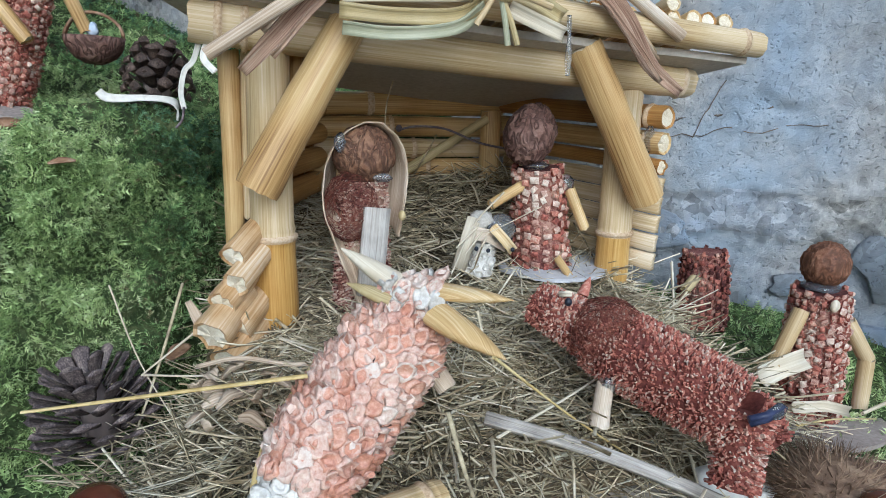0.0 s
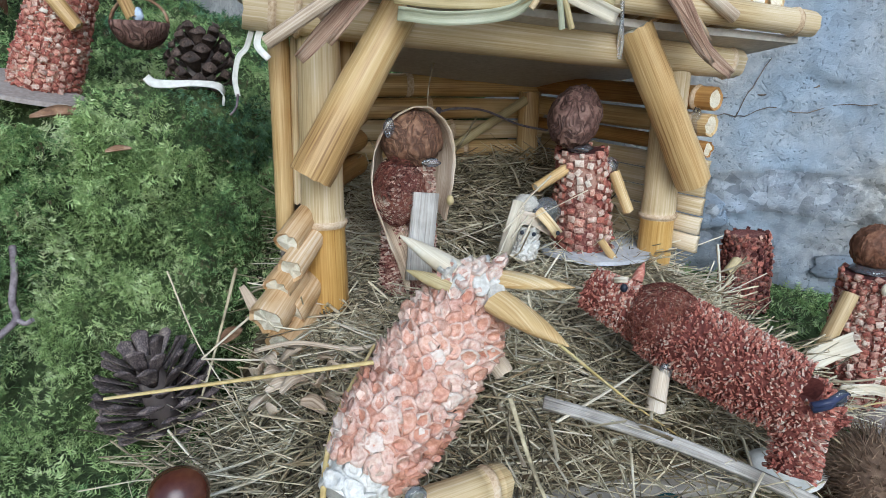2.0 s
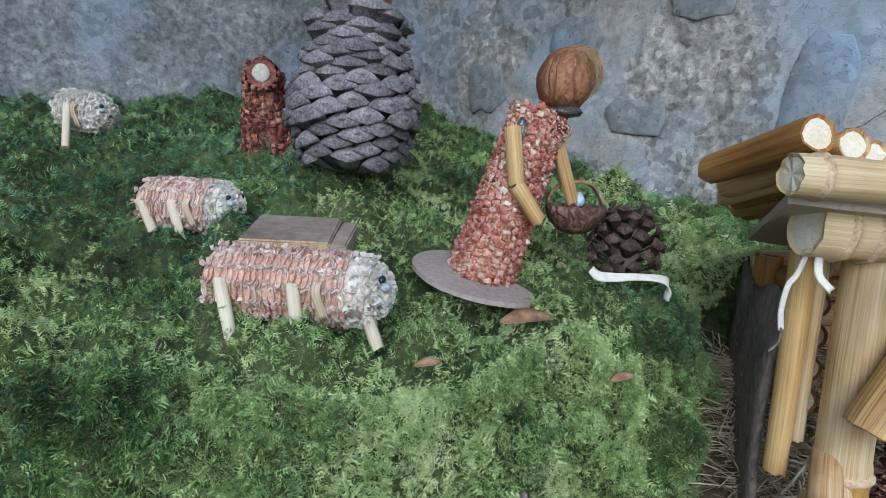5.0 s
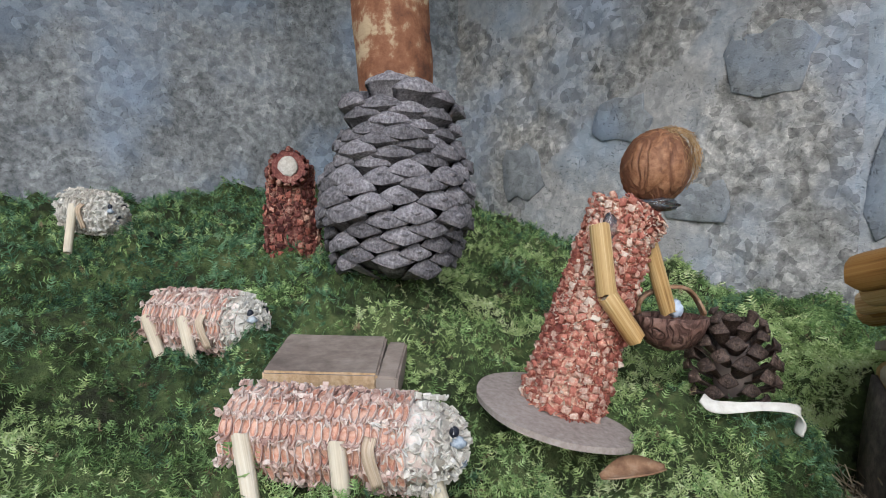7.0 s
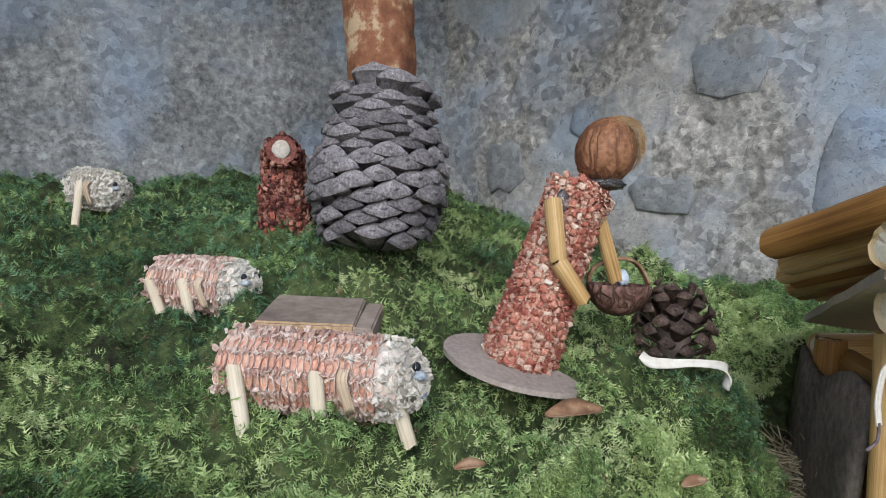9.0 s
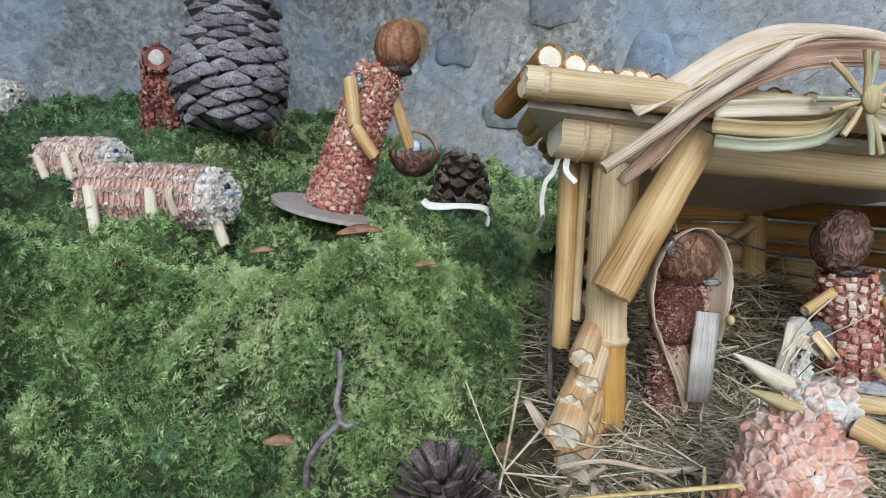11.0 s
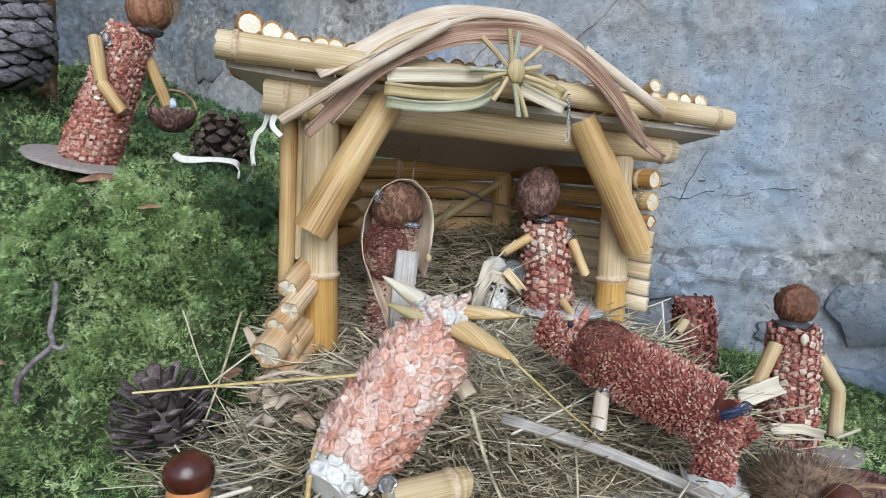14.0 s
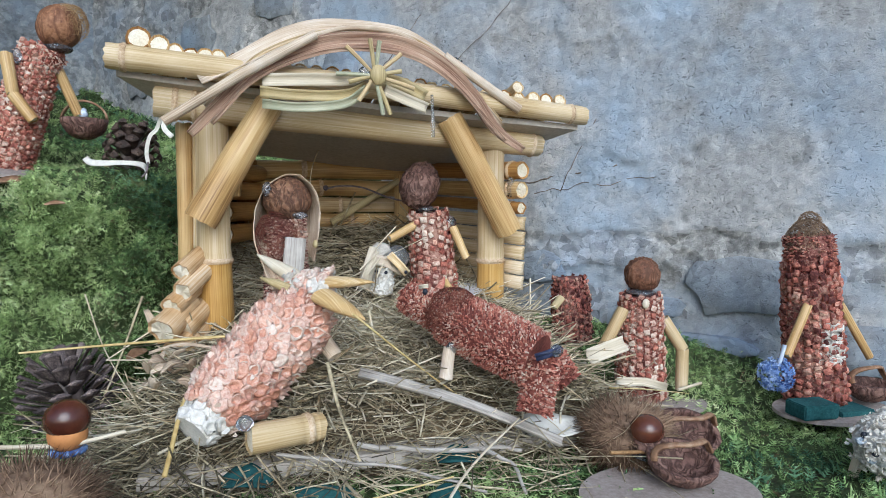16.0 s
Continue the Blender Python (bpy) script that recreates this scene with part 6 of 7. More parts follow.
def sheep(at, ahead, length, r, skin, pit, seed, legs, label, fluffy=False):
    """A cob body, a pale muzzle with dot eyes, ears and cane legs."""
    at, ahead = V(at), V(ahead).normalized()
    side = ahead.cross(V((0, 0, 1))).normalized()
    up = side.cross(ahead)
    a, b = at - ahead * length / 2, at + ahead * length / 2
    foot = min(q[3] for q in legs)
    root = thing("corncob_sheep", (at.x, at.y, foot), label, "toy sheep", "sheep on the moss")
    def body(g):
        cob(g, a, b - ahead * length * 0.14, lambda t: r * (0.90 + 0.10 * min(1, t / 0.10)), 13, 0.0027, 0, (1,), "kernel", 1.04, seed, 0.8, jit=0.6)
        tufts(g, a, b - ahead * length * 0.14, r * 1.0, 900, 1, seed)

    def face(g):
        cob(g, h0, b - ahead * 0.001, lambda t: r * (0.97 - 0.16 * t * t), 14, 0.0040, 0, (1,), "kernel", 1.0, seed + 1, 0.5, jit=0.8)
        ellipsoid(g, b - ahead * r * 0.30, (r * 0.74, r * 0.74, r * 0.74), 1, 22, 16, wrinkle=0.16, freq=6, seed=seed * 0.1)
        tufts(g, h0, b + ahead * 0.001, r * 0.94, 260, 1, seed + 5)
        shag(g, b - ahead * r * 0.30, r * 0.78, ahead, 330, 1, seed + 9)

    h0 = b - ahead * length * 0.28
    piece("body", root, [pit, skin], body)
    piece("head", root, [M_COB_SHEEP if not fluffy else M_CREAM, M_CREAM], face, "cream fluffy face with glued flakes")
    piece("ink_stain", root, [M_INKSTAIN], lambda g: [ellipsoid(g, b + ahead * r * 0.40 + side * r * x + up * r * z, (r * 0.17, r * 0.15, r * 0.12), 0, 10, 8, wrinkle=0.3, seed=x) for x, z in ((0.46, 0.22), (0.10, -0.30))], "blue-grey smudge")
    for sg in (-1, 1):
        piece("eye", root, [M_INK], lambda g: ellipsoid(g, b + ahead * r * 0.30 + side * sg * r * 0.42 + up * r * 0.42, (0.0017, 0.0017, 0.0020), 0, 8, 6))
        e = h0 + side * sg * r * 1.04 + up * r * 0.1
        piece("ear", root, [M_HUSK], lambda g: ribbon(g, smooth_path([e + up * 0.005, e + side * sg * 0.003, e - up * 0.012 + ahead * 0.003]), [0.004] * 13, ahead, 0, 0.0005, 0.3), "thin dry husk ear")
    piece("nose", root, [M_INK], lambda g: ellipsoid(g, b + ahead * r * 0.47 - up * r * 0.05, (0.0020, 0.0020, 0.0014), 0, 8, 6))
    for f, s, out, low in legs:
        top = at + ahead * f * length + side * s * r * 0.95 + up * 0.004
        piece("leg", root, [M_STRAW_PALE, M_PITH], lambda g: cane_geo(g, top, V((top.x, top.y, 0)) + side * s * out + ahead * 0.011 * (s > 0) + V((0, 0, low)), 0.0031, 0.0029, (), 9, (0, 1, 0), 0.0))
    return root


sheep((-0.2450, 0.050, 0.1225), (0.975, -0.20, 0.0), 0.074, 0.0160, M_COB_SHEEP, M_COB_PEACH, 71, ((0.06, 1, 0.014, 0.083), (-0.38, 1, 0.010, 0.098), (0.40, 0.3, 0.004, 0.098), (-0.3, -1, 0.002, 0.108)), "pale pink corncob sheep with cream face, standing on moss")
sheep((-0.3260, 0.165, 0.1440), (0.93, -0.36, 0.02), 0.056, 0.0155, M_COB_SHEEP, M_COB_PEACH, 75, ((-0.02, 1, 0.003, 0.120), (-0.42, 1, 0.001, 0.126), (0.3, -1, 0.003, 0.13)), "small pink corncob sheep with cream head on moss")
sheep((-0.4450, 0.295, 0.2010), (0.90, -0.43, -0.10), 0.040, 0.0145, M_CREAM, M_CREAM, 79, ((-0.05, 1, 0.012, 0.174), (0.4, -1, 0.004, 0.186), (-0.3, -1, 0.0, 0.186)), "small whitish sheep standing far up the moss", True)
sheep((0.3740, -0.216, -0.0300), (-0.96, -0.25, -0.02), 0.060, 0.0170, M_CREAM, M_CREAM, 83, ((0.1, 1, 0.002, -0.056), (-0.35, 1, 0.002, -0.054), (0.2, -1, 0.002, -0.054)), "cream corncob sheep on the low moss", True)
sheep((-0.1950, -0.055, -0.0420), (0.9, 0.3, 0.0), 0.052, 0.0155, M_CREAM, M_CREAM, 87, ((0.2, 1, 0.002, -0.062), (-0.3, 1, 0.002, -0.062), (0.2, -1, 0.002, -0.062)), "whitish sheep at the foot of the moss bank", True)

# ---- the doll with the nut basket on the moss ----
g = Geo()
cob(g, (-0.1520, 0.105, 0.1165), (-0.1245, 0.106, 0.2080), lambda t: 0.0185 - 0.0045 * t, 22, 0.0039, 0, (0, 0, 1), "block", 0.95, 91, skin=0)
cob(g, (-0.1520, 0.105, 0.1165), (-0.1245, 0.106, 0.2080), lambda t: 0.0180 - 0.0045 * t, 21, 0.0032, 0, (0, 0, 1), "chaff", 1.0, 93, skin=0)
cob(g, (-0.1290, 0.104, 0.190), (-0.1160, 0.102, 0.2060), lambda t: 0.0105, 10, 0.0040, 0, (0, 1, 1), "chaff", 0.9, 92, skin=8)
ellipsoid(g, (-0.1125, 0.104, 0.2250), (0.0150, 0.0145, 0.0168), 3, 44, 32, Euler((0.15, 0.3, 0.3)).to_matrix(), 0.06, True, seed=2)
ellipsoid(g, (-0.1135, 0.101, 0.2085), (0.0100, 0.009, 0.0030), 4, 20, 14, wrinkle=0.3)
fibres(g, (-0.1055, 0.106, 0.2285), (0.0105, 0.012, 0.0130), 330, 0.018, 5, 22, 0.00011, lo=-0.5)
arm(g, [(-0.1430, 0.086, 0.1990), (-0.1391, 0.085, 0.1700), (-0.1262, 0.084, 0.1517)], 0.0044, 6, 7)
arm(g, [(-0.1139, 0.106, 0.1925), (-0.1015, 0.110, 0.1600)], 0.0040, 6, 7)
ellipsoid(g, (-0.1370, 0.0905, 0.1985), (0.0030, 0.0026, 0.0055), 4, 12, 8, wrinkle=0.15)
tagged(g.build("corncob_doll", [M_COB_RED, M_COB_TIP, M_COB_TIP, M_NUT, M_GLUE, M_FIBRE, M_CANE, M_PITH, M_COB_CORE]), "leaning red corncob doll with a large walnut head and cane arms", "doll", "corncob dolls")
disc("cardboard_disc", (-0.1530, 0.100, 0.1180), 0.037, 0.032, "brown-grey cardboard disc under a doll on moss", M_GREYBOARD, (-0.17, 0.19), (0.15, 0.60, 0.55))
pail = nut_bowl("nut_basket", (-0.0985, 0.114, 0.1580), (0.0165, 0.0150, 0.0160), "half walnut shell basket hanging from a doll's cane arm")
g = Geo()
ellipsoid(g, (-0.0985, 0.110, 0.1615), (0.0030, 0.003, 0.0038), 0, 16, 12, wrinkle=0.5)
g.build("foil", [M_TAPE], pail)


# ---- cones ----
def cone_scale(kind):
    """One scale that points along +y: a thin spoon whose end carries a rhombic shield with a cross keel and a small boss."""
    g = Geo()
    n = 12
    wide, tall = {"broad": (0.60, 0.20), "plate": (0.58, 0.25), "narrow": (0.50, 0.25), "thin": (0.50, 0.10)}[kind]

    def ring(y, w, h, z, droop=0.0):
        out = []
        for j in range(n):
            a = 2 * math.pi * j / n
            c, q = math.cos(a), math.sin(a)
            k = (abs(c) ** 1.25 + abs(q) ** 1.25) ** (1 / 1.25)
            out.append((c / k * w, y - droop * abs(c / k) ** 2, z + q / k * h * (1.0 if q > 0 else 0.8)))
        return out

    spoon = ring(0.0, 0.16, 0.035, 0.0) + ring(0.40, 0.36, 0.04, 0.02) + ring(0.72, wide * 0.92, 0.06, 0.06, 0.02) + ring(0.85, wide, tall * 0.85, 0.07, 0.06)
    quads = lambda m: [(i * n + (j + 1) % n, i * n + j, (i + 1) * n + j, (i + 1) * n + (j + 1) % n) for i in range(m) for j in range(n)]
    g.add(spoon, quads(3) + [tuple(range(n))], 0, smooth=True)
    shield = ring(0.85, wide, tall * 0.85, 0.07, 0.06) + ring(0.885, wide * 0.99, tall, 0.075, 0.06) + ring(0.93, wide * 0.84, tall * 0.78, 0.08, 0.05) + ring(0.955, wide * 0.44, tall * 0.36, 0.075, 0.02)
    g.add(shield, quads(3), 0, smooth=False)
    boss = ring(0.955, wide * 0.44, tall * 0.36, 0.075, 0.02) + ring(0.945, wide * 0.26, tall * 0.30, 0.07) + ring(0.985, wide * 0.14, tall * 0.17, 0.065) + ring(1.0, wide * 0.03, tall * 0.04, 0.055)
    g.add(boss, quads(3) + [tuple(3 * n + j for j in range(n - 1, -1, -1))], 0, smooth=False)
    me_ob = g.build("scale", [M_CONE_GREY])
    me = me_ob.data
    bpy.data.objects.remove(me_ob)
    return me


def pine_cone(name, base, axis, height, radius, count, mat, label, open_=0.5, kind="broad", seed=1, size=1.0, top_open=0.0, slim=1.0):
    root = thing(name, base, label, "pine cone")
    rnd = random.Random(seed)
    ax = V(axis).normalized()
    s1 = ax.cross(V((0.3, 1, 0.2))).normalized()
    s2 = ax.cross(s1)
    me = cone_scale(kind)
    me.materials[0] = mat
    g = Geo()
    ks = np.linspace(0, 1, 10)

    def env(t):
        return float(np.interp(t, (0.0, 0.10, 0.25, 0.40, 0.60, 0.80, 0.92, 1.0), (0.66, 0.86, 0.98, 1.0, 0.95, 0.82, 0.66, 0.48) if not top_open else (0.56, 0.80, 0.97, 1.0, 0.96, 0.86, 0.76, 0.62)))

    tube(g, [V(base) + ax * height * (0.07 + 0.73 * q) for q in ks], [radius * (0.22 if kind == "thin" else 0.34) * env(q) + 0.0008 for q in ks], 12, 0)
    g.build("core", [M_CONE_DARK], root)
    for i in range(count):
        t = (i + 0.5) / count
        w = i * 2.39996
        out = s1 * math.cos(w) + s2 * math.sin(w)
        rad = radius * env(t)
        lift = (-0.30 + 1.0 * t) * (1 - 0.45 * open_) + top_open * max(0, t - 0.45) + {"broad": 0.0, "plate": 0.50 if radius > 0.04 else 0.25, "narrow": 0.35, "thin": 0.30}[kind]
        lift = min(lift, 0.92 if top_open else 1.15) + rnd.uniform(-0.06, 0.06) * (1 + 2 * t)
        if top_open:
            lift += rnd.gauss(0, 0.07)
        if top_open and t > 0.74 and i % 5 < 2:
            continue
        d = (out * math.cos(lift) + ax * math.sin(lift)).normalized()
        ln = max(rad * (0.64 + 0.10 * rnd.random()), radius * 0.56) * (1.0 + (0.9 * max(0.0, t - 0.66) if top_open else 0.0))
        foot = V(base) + ax * (height * (0.05 + 0.80 * t)) + out * rad * (0.38 if kind == "plate" else 0.34) - ax * ln * math.sin(lift) * 0.35
        side = d.cross(ax).normalized()
        up = side.cross(d)
        s = ln * size * (1.0 - 0.15 * rnd.random())
        wide = s * slim * (0.80 + 0.14 * rnd.random())
        mt = Matrix(((side.x * wide, d.x * ln, up.x * s, foot.x), (side.y * wide, d.y * ln, up.y * s, foot.y), (side.z * wide, d.z * ln, up.z * s, foot.z), (0, 0, 0, 1)))
        ob = new("scale", me)
        ob.parent = root
        ob.matrix_parent_inverse = root.matrix_basis.inverted()
        ob.matrix_basis = mt
    return root


pine_cone("pine_cone", (-0.2270, 0.168, 0.1640), (0.0, 0.02, 1), 0.106, 0.0450, 165, M_CONE_GREY, "large grey pine cone standing upright on moss", 0.45, "plate", 3, 1.0, 0.3, 0.86)
pine_cone("pine_cone", (-0.0655, 0.119, 0.1160), (0.02, 0.0, 1), 0.044, 0.0235, 48, M_CONE_BROWN, "small brown open pine cone on moss", 0.6, "narrow", 4, 1.2, 0.0, 0.72)
pine_cone("pine_cone", (-0.0830, -0.010, -0.0500), (-0.25, 0.10, 1), 0.052, 0.0320, 66, M_CONE_DARK, "dark open pine cone at the foot of the moss bank", 0.5, "thin", 5, 1.0, 0.0, 0.66)

# ---- trunk, block, cob stump, strips and twigs on the moss ----
g = Geo()
pts = [V((-0.2280 - 0.012 * q + 0.004 * math.sin(5 * q), 0.232 + 0.01 * q, 0.155 + 0.30 * q)) for q in np.linspace(0, 1, 40)]
tp, fr = frames(pts)
verts = []
for i, p in enumerate(tp):
    for k in range(36):
        w = 2 * math.pi * k / 36
        d = fr[i][1] * math.cos(w) + fr[i][2] * math.sin(w)
        q = p + d * 0.024
        peel = 0.0012 if noise.noise(V((q.x * 30, q.y * 30, q.z * 9))) > 0.08 else 0.0
        knot = 0.0035 * math.exp(-((w - 4.2) ** 2 + ((p.z - 0.325) * 90) ** 2) * 3)
        verts.append(p + d * (0.0240 + 0.0022 * noise.noise(q * 35) + peel + 0.0006 * noise.noise(q * 200) + knot))
g.add(verts, [(i * 36 + k, i * 36 + (k + 1) % 36, (i + 1) * 36 + (k + 1) % 36, (i + 1) * 36 + k) for i in range(39) for k in range(36)] + [tuple(range(35, -1, -1)), tuple(range(39 * 36, 40 * 36))])
tagged(g.build("tree_trunk", [M_TRUNK]), "upright red-brown branch with peeling bark", "branch")

g = Geo()
block(g, (-0.2540, 0.1060, 0.1345), (0.046, 0.046, 0.013), -0.06, 0, 0.0010, 1, 0.16)
tagged(g.build("wood_block", [M_BLOCK, M_BLOCK_CUT]), "flat weathered wooden block half sunk in moss", "wood block")
g = Geo()
block(g, (-0.2265, 0.1020, 0.1330), (0.009, 0.042, 0.013), -0.10, 0, 0.0010, None, 0.16)
tagged(g.build("wood_block", [M_BLOCK]), "narrow grey wooden offcut beside a block", "wood block")

g = Geo()
cob(g, (-0.2970, 0.262, 0.172), (-0.2985, 0.252, 0.232), lambda t: 0.0175 if t < 0.55 else 0.0150, 18, 0.0048, 0, (0, 0, 1), "block", 0.9, 95)
cob(g, (-0.2970, 0.262, 0.172), (-0.2985, 0.252, 0.232), lambda t: 0.0168 if t < 0.55 else 0.0146, 14, 0.0050, 0, (0, 0, 1), "chaff", 0.9, 97, skin=0)
cob(g, (-0.2830, 0.258, 0.172), (-0.2900, 0.256, 0.200), lambda t: 0.0075, 9, 0.0042, 0, (0, 0, 1), "kernel", 0.85, 96)
cob(g, (-0.2985, 0.254, 0.2290), (-0.2965, 0.234, 0.2320), lambda t: 0.0130 - 0.002 * t, 14, 0.0046, 0, (0, 1, 1), "block", 0.9, 98)
ellipsoid(g, (-0.2964, 0.2335, 0.2322), (0.0062, 0.0012, 0.0062), 2, 14, 10, wrinkle=0.15)
tagged(g.build("corncob_stump", [M_COB_DARK, M_COB_RED, M_CREAM]), "dark red broken corncob standing far up the moss", "corncob")

g = Geo()
ribbon(g, smooth_path([(-0.0945, 0.090, 0.1262), (-0.0900, 0.089, 0.1228), (-0.0800, 0.088, 0.1226), (-0.0690, 0.087, 0.1234), (-0.0555, 0.086, 0.1226), (-0.0515, 0.087, 0.1185), (-0.0520, 0.088, 0.1110)]), [0.0046 + 0.0008 * math.sin(9 * q) for q in np.linspace(0, 1, 37)], (0, 0.5, 1), 0, 0.0004, 0.08)
tagged(g.build("peeled_strip", [M_PEEL]), "curved whitish strip of peeled bark on moss", "bark strip")

g = Geo()
tube(g, smooth_path([(-0.1450, 0.000, 0.050), (-0.1440, -0.006, 0.038), (-0.1455, -0.009, 0.026), (-0.1440, -0.012, 0.018), (-0.1520, -0.014, 0.010), (-0.1580, -0.018, 0.001), (-0.1585, -0.020, -0.010)]), 0.0016, 7, 0)
tube(g, smooth_path([(-0.1440, -0.012, 0.018), (-0.1400, -0.014, 0.0165), (-0.1365, -0.015, 0.0185)]), [0.0012] * 13, 6, 0)
tagged(g.build("twig", [M_TWIG]), "forked grey twig hanging on the moss bank", "twig")


def dead_leaf(c, size, turn, label):
    g = Geo()
    d = V((math.cos(turn), math.sin(turn), 0.1))
    ribbon(g, smooth_path([V(c) - d * size, V(c) + V((0, 0, size * 0.18)), V(c) + d * size]), [size * (0.15 + 0.7 * math.sin(math.pi * q)) for q in np.linspace(0.02, 0.98, 13)], V((-d.y, d.x, 0.4)), 0, 0.0003, 0.25)
    tagged(g.build("dead_leaf", [M_LEAF_DEAD]), label, "leaf", "dead leaves")


dead_leaf((-0.135, 0.060, 0.106), 0.013, 0.1, "curled brown dead leaf under a cardboard disc")
dead_leaf((-0.172, -0.016, 0.010), 0.008, -0.4, "small brown dead leaf on the moss bank")
dead_leaf((-0.195, -0.045, -0.020), 0.016, 1.2, "crumpled pale brown leaf on the moss bank")
dead_leaf((-0.052, 0.020, -0.012), 0.010, 1.0, "small brown leaf beside the stable")
dead_leaf((0.405, -0.075, -0.036), 0.012, 0.2, "brown leaf on the low moss")

# ---- burr dolls ----
def burr(at, r, head, label, seed, head_mats, tilt=0.0):
    g = Geo()
    rnd = random.Random(seed)
    ellipsoid(g, at, (r * 0.8, r * 0.8, r * 0.62), 0, 20, 14, wrinkle=0.1)
    for _ in range(1900):
        d = V((rnd.gauss(0, 1), rnd.gauss(0, 1), rnd.gauss(0, 0.8))).normalized()
        p = V(at) + V((d.x * r * 0.78, d.y * r * 0.78, d.z * r * 0.6))
        q = p + (d + V((rnd.gauss(0, 0.35), rnd.gauss(0, 0.35), rnd.gauss(0, 0.35)))).normalized() * r * rnd.uniform(0.25, 0.42)
        s = (q - p).cross(V((rnd.random(), rnd.random(), rnd.random()))).normalized() * 0.00036
        u = (q - p).cross(s).normalized() * 0.00036
        g.add([p + s, p - s * 0.5 + u, p - s * 0.5 - u, q], [(0, 1, 3), (1, 2, 3), (2, 0, 3)], 0)
    if head:
        c, rr = V(head[0]), head[1]
        ellipsoid(g, c, (rr, rr * 0.95, rr * 0.9), 1, 24, 18)
        ellipsoid(g, c - V((0, 0, rr * 0.75)), (rr * 0.84, rr * 0.82, rr * 0.78), 2, 22, 14, wrinkle=0.03)
        for k in range(22):
            a = 2 * math.pi * k / 22
            p = c + V((math.cos(a) * rr * 0.62, math.sin(a) * rr * 0.6, -rr * 1.5))
            ellipsoid(g, p, (0.0022, 0.0022, 0.0016), 3, 6, 5)
        tube(g, [c + V((-rr * 2.6, -0.002, -rr * 1.0)), c + V((0, -rr * 0.5, -rr * 1.15)), c + V((rr * 2.4, 0.001, -rr * 0.9))], 0.0011, 6, 4)
    return tagged(g.build("burr_doll", head_mats), label, "doll", "burr dolls")


burr((-0.074, -0.160, -0.0380), 0.034, ((-0.0655, -0.126, -0.0065), 0.0102), "spiny chestnut burr doll with a shiny chestnut head", 101, [M_SPINE, M_CHESTNUT, M_CHESTNUT_FACE, M_BLUE, M_STRAW_PALE])
burr((0.2300, -0.152, -0.0360), 0.030, ((0.2260, -0.176, -0.0240), 0.0095), "spiny brown burr doll with a glossy dark nut", 102, [M_SPINE, M_CHESTNUT, M_WALNUT_DARK, M_GLUE, M_FIBRE])
disc("cardboard_disc", (0.2240, -0.200, -0.0500), 0.050, 0.036, "light grey cardboard disc under nut shells", M_GREYBOARD)

# ---- stray straws and slats ----
def straw(pts, r, label, mat=None, name="straw", group="stray straws"):
    g = Geo()
    p = smooth_path(pts)
    tube(g, p, [r * (1 - 0.4 * i / (len(p) - 1)) for i in range(len(p))], 7, 0, flat=0.6)
    tagged(g.build(name, [mat or M_STRAW_GOLD]), label, "straw", group)


straw([(0.005, -0.104, 0.0245), (-0.045, -0.106, 0.0235), (-0.0895, -0.106, 0.0215)], 0.0014, "long golden straw reaching out over the moss")
straw([(0.068, -0.136, 0.0400), (0.110, -0.124, 0.005), (0.1500, -0.112, -0.026)], 0.0011, "long yellow straw leaning from the ox")
straw([(-0.0475, 0.012, 0.030), (-0.060, -0.008, -0.010), (-0.0735, -0.029, -0.046)], 0.0010, "thin brown straw beside the dark cone", M_STRAW)
straw([(-0.0363, -0.0026, 0.0117), (-0.050, -0.013, 0.004), (-0.0646, -0.0243, -0.0044)], 0.0010, "pale bent straw over the dark cone", M_STRAW_PALE)
straw([(-0.0646, -0.0243, -0.0044), (-0.030, -0.035, -0.003), (0.000, -0.045, 0.004)], 0.0008, "thin pale straw at the post", M_STRAW_PALE)
straw([(0.128, 0.000, 0.080), (0.112, 0.004, 0.060), (0.098, 0.000, 0.032)], 0.0010, "upright pale straw in the stable", M_STRAW_PALE)
straw([(0.150, -0.005, 0.072), (0.125, -0.004, 0.060), (0.108, -0.006, 0.053)], 0.0005, "thin straw across the husk doll", M_STRAW_PALE)
straw([(0.085, 0.10, 0.145), (0.075, 0.08, 0.12), (0.070, 0.05, 0.08)], 0.0006, "thin dark stalk in the stable", M_STRAW)
straw([(0.058, -0.118, 0.010), (0.062, -0.135, -0.012), (0.070, -0.150, -0.034)], 0.0012, "short brown straw in front of the ox", M_STRAW)
straw([(-0.022, -0.150, -0.030), (-0.012, -0.110, 0.000), (0.012, -0.070, 0.016)], 0.0013, "flat golden straw beside the ox")
straw([(0.240, -0.120, -0.018), (0.280, -0.108, -0.026), (0.320, -0.102, -0.034)], 0.0008, "yellow straw over a cardboard disc")
straw([(-0.080, 0.000, 0.034), (-0.066, -0.018, 0.000), (-0.045, -0.045, -0.028)], 0.0005, "thin pale green stalk over moss", M_STRAW_PALE)
straw([(0.080, -0.118, -0.004), (0.120, -0.105, 0.004), (0.170, -0.085, 0.014)], 0.0009, "pale straw lying across the hay", M_STRAW_PALE)
straw([(-0.010, -0.165, -0.042), (0.050, -0.185, -0.038), (0.110, -0.180, -0.034)], 0.0010, "golden straw along the front edge")
straw([(0.090, -0.205, -0.046), (0.120, -0.175, -0.034), (0.160, -0.150, -0.020)], 0.0010, "pale straw at the front edge", M_STRAW_PALE)
g = Geo()
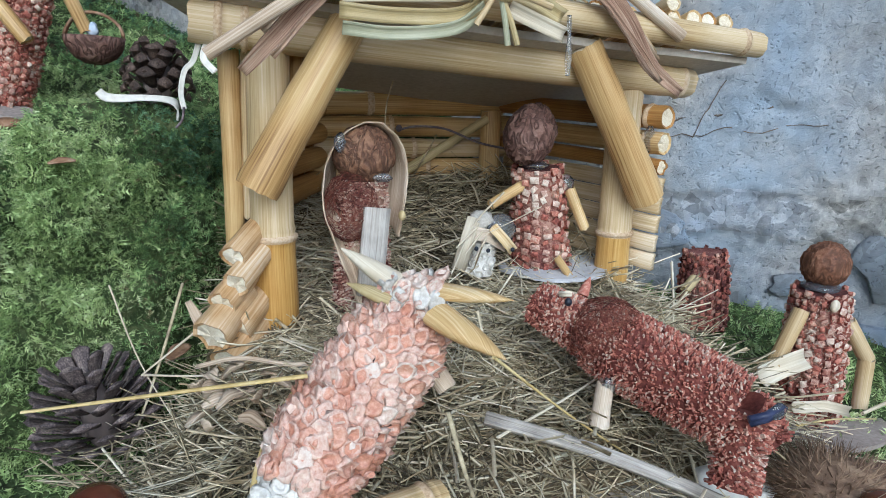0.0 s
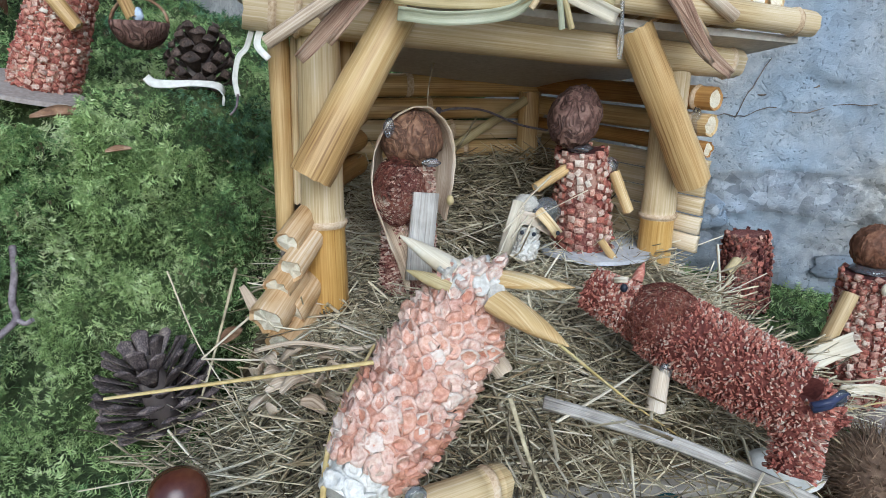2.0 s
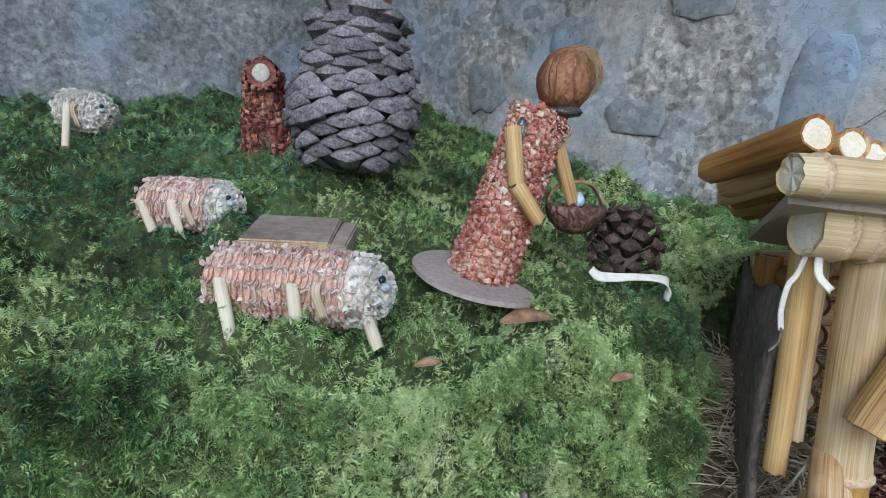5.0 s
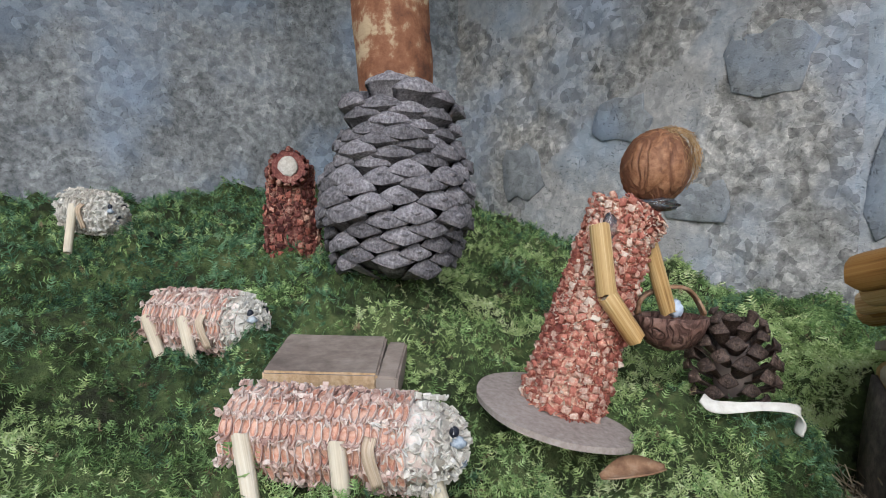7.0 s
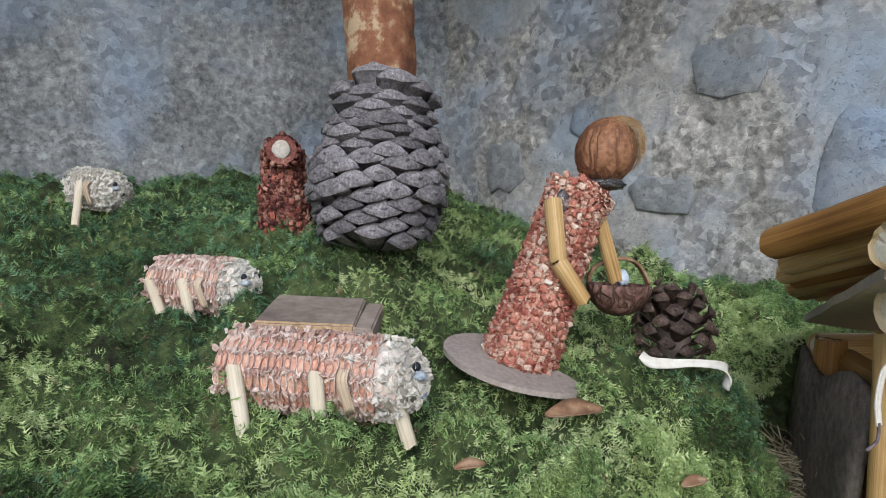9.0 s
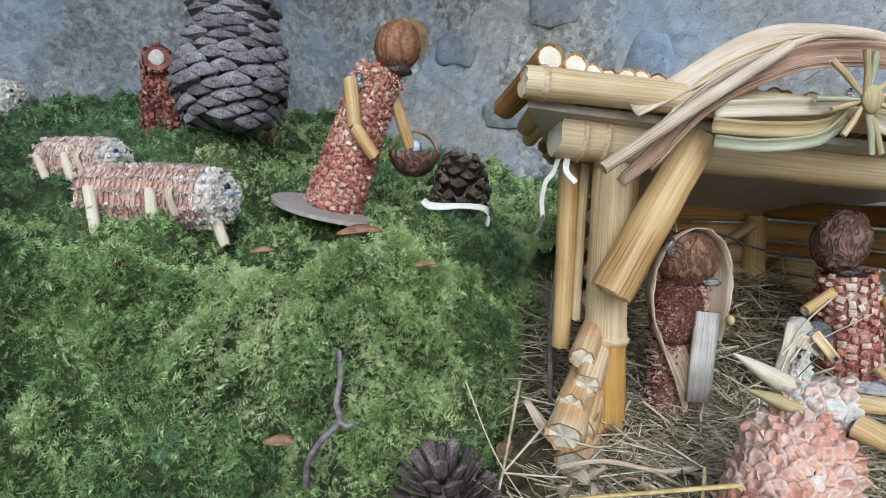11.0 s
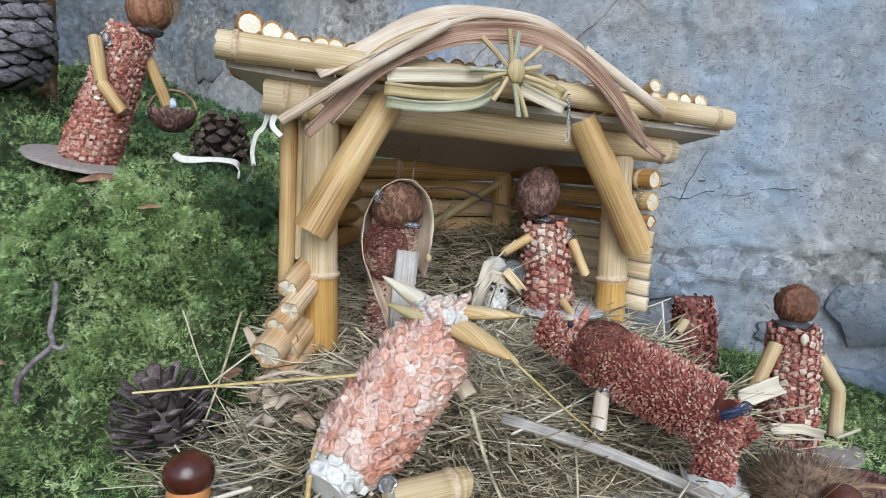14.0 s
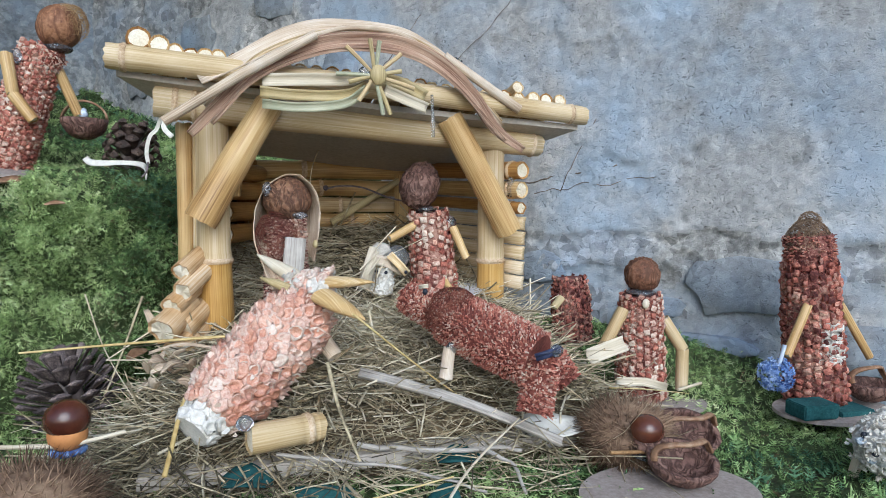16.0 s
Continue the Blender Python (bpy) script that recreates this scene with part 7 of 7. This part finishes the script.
ribbon(g, [V((0.0775, -0.110, 0.001)).lerp(V((0.183, -0.158, -0.034)), q) + V((0, 0, 0.004 * math.sin(3 * q))) for q in np.linspace(0, 1, 9)], 0.0052, (0.1, 0.8, 0.6), 0, 0.0016, 0.15)
tagged(g.build("split_stick", [M_HUSK_GREY]), "split pale wooden stick lying across the hay", "stick")
g = Geo()
ribbon(g, smooth_path([(-0.040, -0.030, 0.000), (-0.020, -0.040, 0.007), (0.005, -0.046, 0.004), (0.022, -0.052, 0.008)]), 0.0022, (0, 1, 0.6), 0, 0.0004, 0.3)
tagged(g.build("husk_strip", [M_HUSK]), "torn husk strip at the post's foot", "husk")
rnd = random.Random(77)
for k in range(18):
    c = V((rnd.uniform(-0.040, -0.005), rnd.uniform(-0.075, -0.035), rnd.uniform(-0.014, 0.0)))
    d = V((rnd.uniform(-1, 1), rnd.uniform(-1, 0.3), rnd.uniform(-0.3, 0.6))).normalized()
    g = Geo()
    ribbon(g, smooth_path([c, c + d * 0.006 + V((0, 0, 0.003)), c + d * 0.013]), [0.0015 + 0.006 * math.sin(math.pi * q) for q in np.linspace(0.05, 0.95, 13)], V((-d.y, d.x, rnd.uniform(-0.6, 0.6))), 0, 0.0003, rnd.uniform(0.2, 0.5))
    tagged(g.build("husk_flake", [M_HUSK]), "crumpled pale husk flake on hay", "husk", "husk flakes")
g = Geo()
ribbon(g, smooth_path([(-0.0452, 0.0079, 0.0212), (-0.036, -0.004, 0.008), (-0.026, -0.016, 0.000)]), [0.003 + 0.004 * math.sin(3.1 * q) for q in np.linspace(0, 1, 13)], (1, 0.3, 0.3), 0, 0.0004, 0.3)
tagged(g.build("husk_strip", [M_HUSK]), "narrow curled husk beside the post", "husk")
g = Geo()
block(g, (0.105, -0.058, -0.0450), (0.28, 0.140, 0.008), -0.03, 0, 0.001)
tagged(g.build("base_board", [M_BOARD]), "cardboard base sheet under the hay", "cardboard sheet")
g = Geo()
ribbon(g, smooth_path([(0.172, -0.136, -0.030), (0.190, -0.140, -0.030), (0.212, -0.134, -0.034)]), [0.020 + 0.006 * math.sin(5 * q) for q in np.linspace(0, 1, 13)], (0.2, 1, 0.25), 0, 0.0004, 0.1)
tagged(g.build("paper_scrap", [M_PEEL]), "torn whitish paper scrap under the donkey's foot", "paper")
g = Geo()
ribbon(g, smooth_path([(0.036, -0.150, -0.048), (0.050, -0.156, -0.046), (0.066, -0.158, -0.049)]), 0.012, (0.2, 1, 0.4), 0, 0.0004, 0.2)
tagged(g.build("green_leaf", [M_TEAL]), "dark green leaf under the front straws", "leaf", "green leaves")
for pts, w in ((((0.002, -0.128, -0.046), (0.014, -0.133, -0.041), (0.028, -0.134, -0.047)), 0.013), (((0.118, -0.132, -0.046), (0.130, -0.136, -0.042), (0.144, -0.136, -0.047)), 0.011), (((0.100, -0.170, -0.050), (0.108, -0.176, -0.044), (0.112, -0.186, -0.049)), 0.009)):
    g = Geo()
    ribbon(g, smooth_path(pts), [w * (0.25 + math.sin(math.pi * q)) for q in np.linspace(0.05, 0.95, 13)], (0.2, 1, 0.4), 0, 0.0004, 0.2)
    tagged(g.build("green_leaf", [M_TEAL]), "dark blue-green leaf lying at the board's front edge", "leaf", "green leaves")
for pts, r in ((((0.074, -0.124, -0.036), (0.110, -0.138, -0.038), (0.150, -0.142, -0.040), (0.166, -0.142, -0.042)), 0.0017), (((0.140, -0.142, -0.039), (0.152, -0.158, -0.042), (0.150, -0.180, -0.048)), 0.0014), (((0.030, -0.130, -0.034), (0.090, -0.150, -0.040), (0.130, -0.176, -0.046)), 0.0011)):
    g = Geo()
    path = smooth_path(pts)
    tube(g, [p + V((0, 0, 1)) * 0.002 * noise.noise(p * 90) for p in path], [r * (1 - 0.4 * k / len(path)) for k in range(len(path))], 7, 0)
    tagged(g.build("twig", [M_HUSK_GREY]), "pale grey bent twig in front of the board", "twig")
for c, s, t in (((-0.213, -0.020, -0.004), 0.010, 0.9), ((-0.220, -0.012, -0.026), 0.012, 1.6), ((-0.100, 0.020, 0.092), 0.006, 0.3), ((-0.118, 0.030, 0.098), 0.005, 1.0), ((-0.185, 0.020, 0.097), 0.006, 0.2)):
    dead_leaf(c, s, t, "small pale brown leaf scrap on moss")
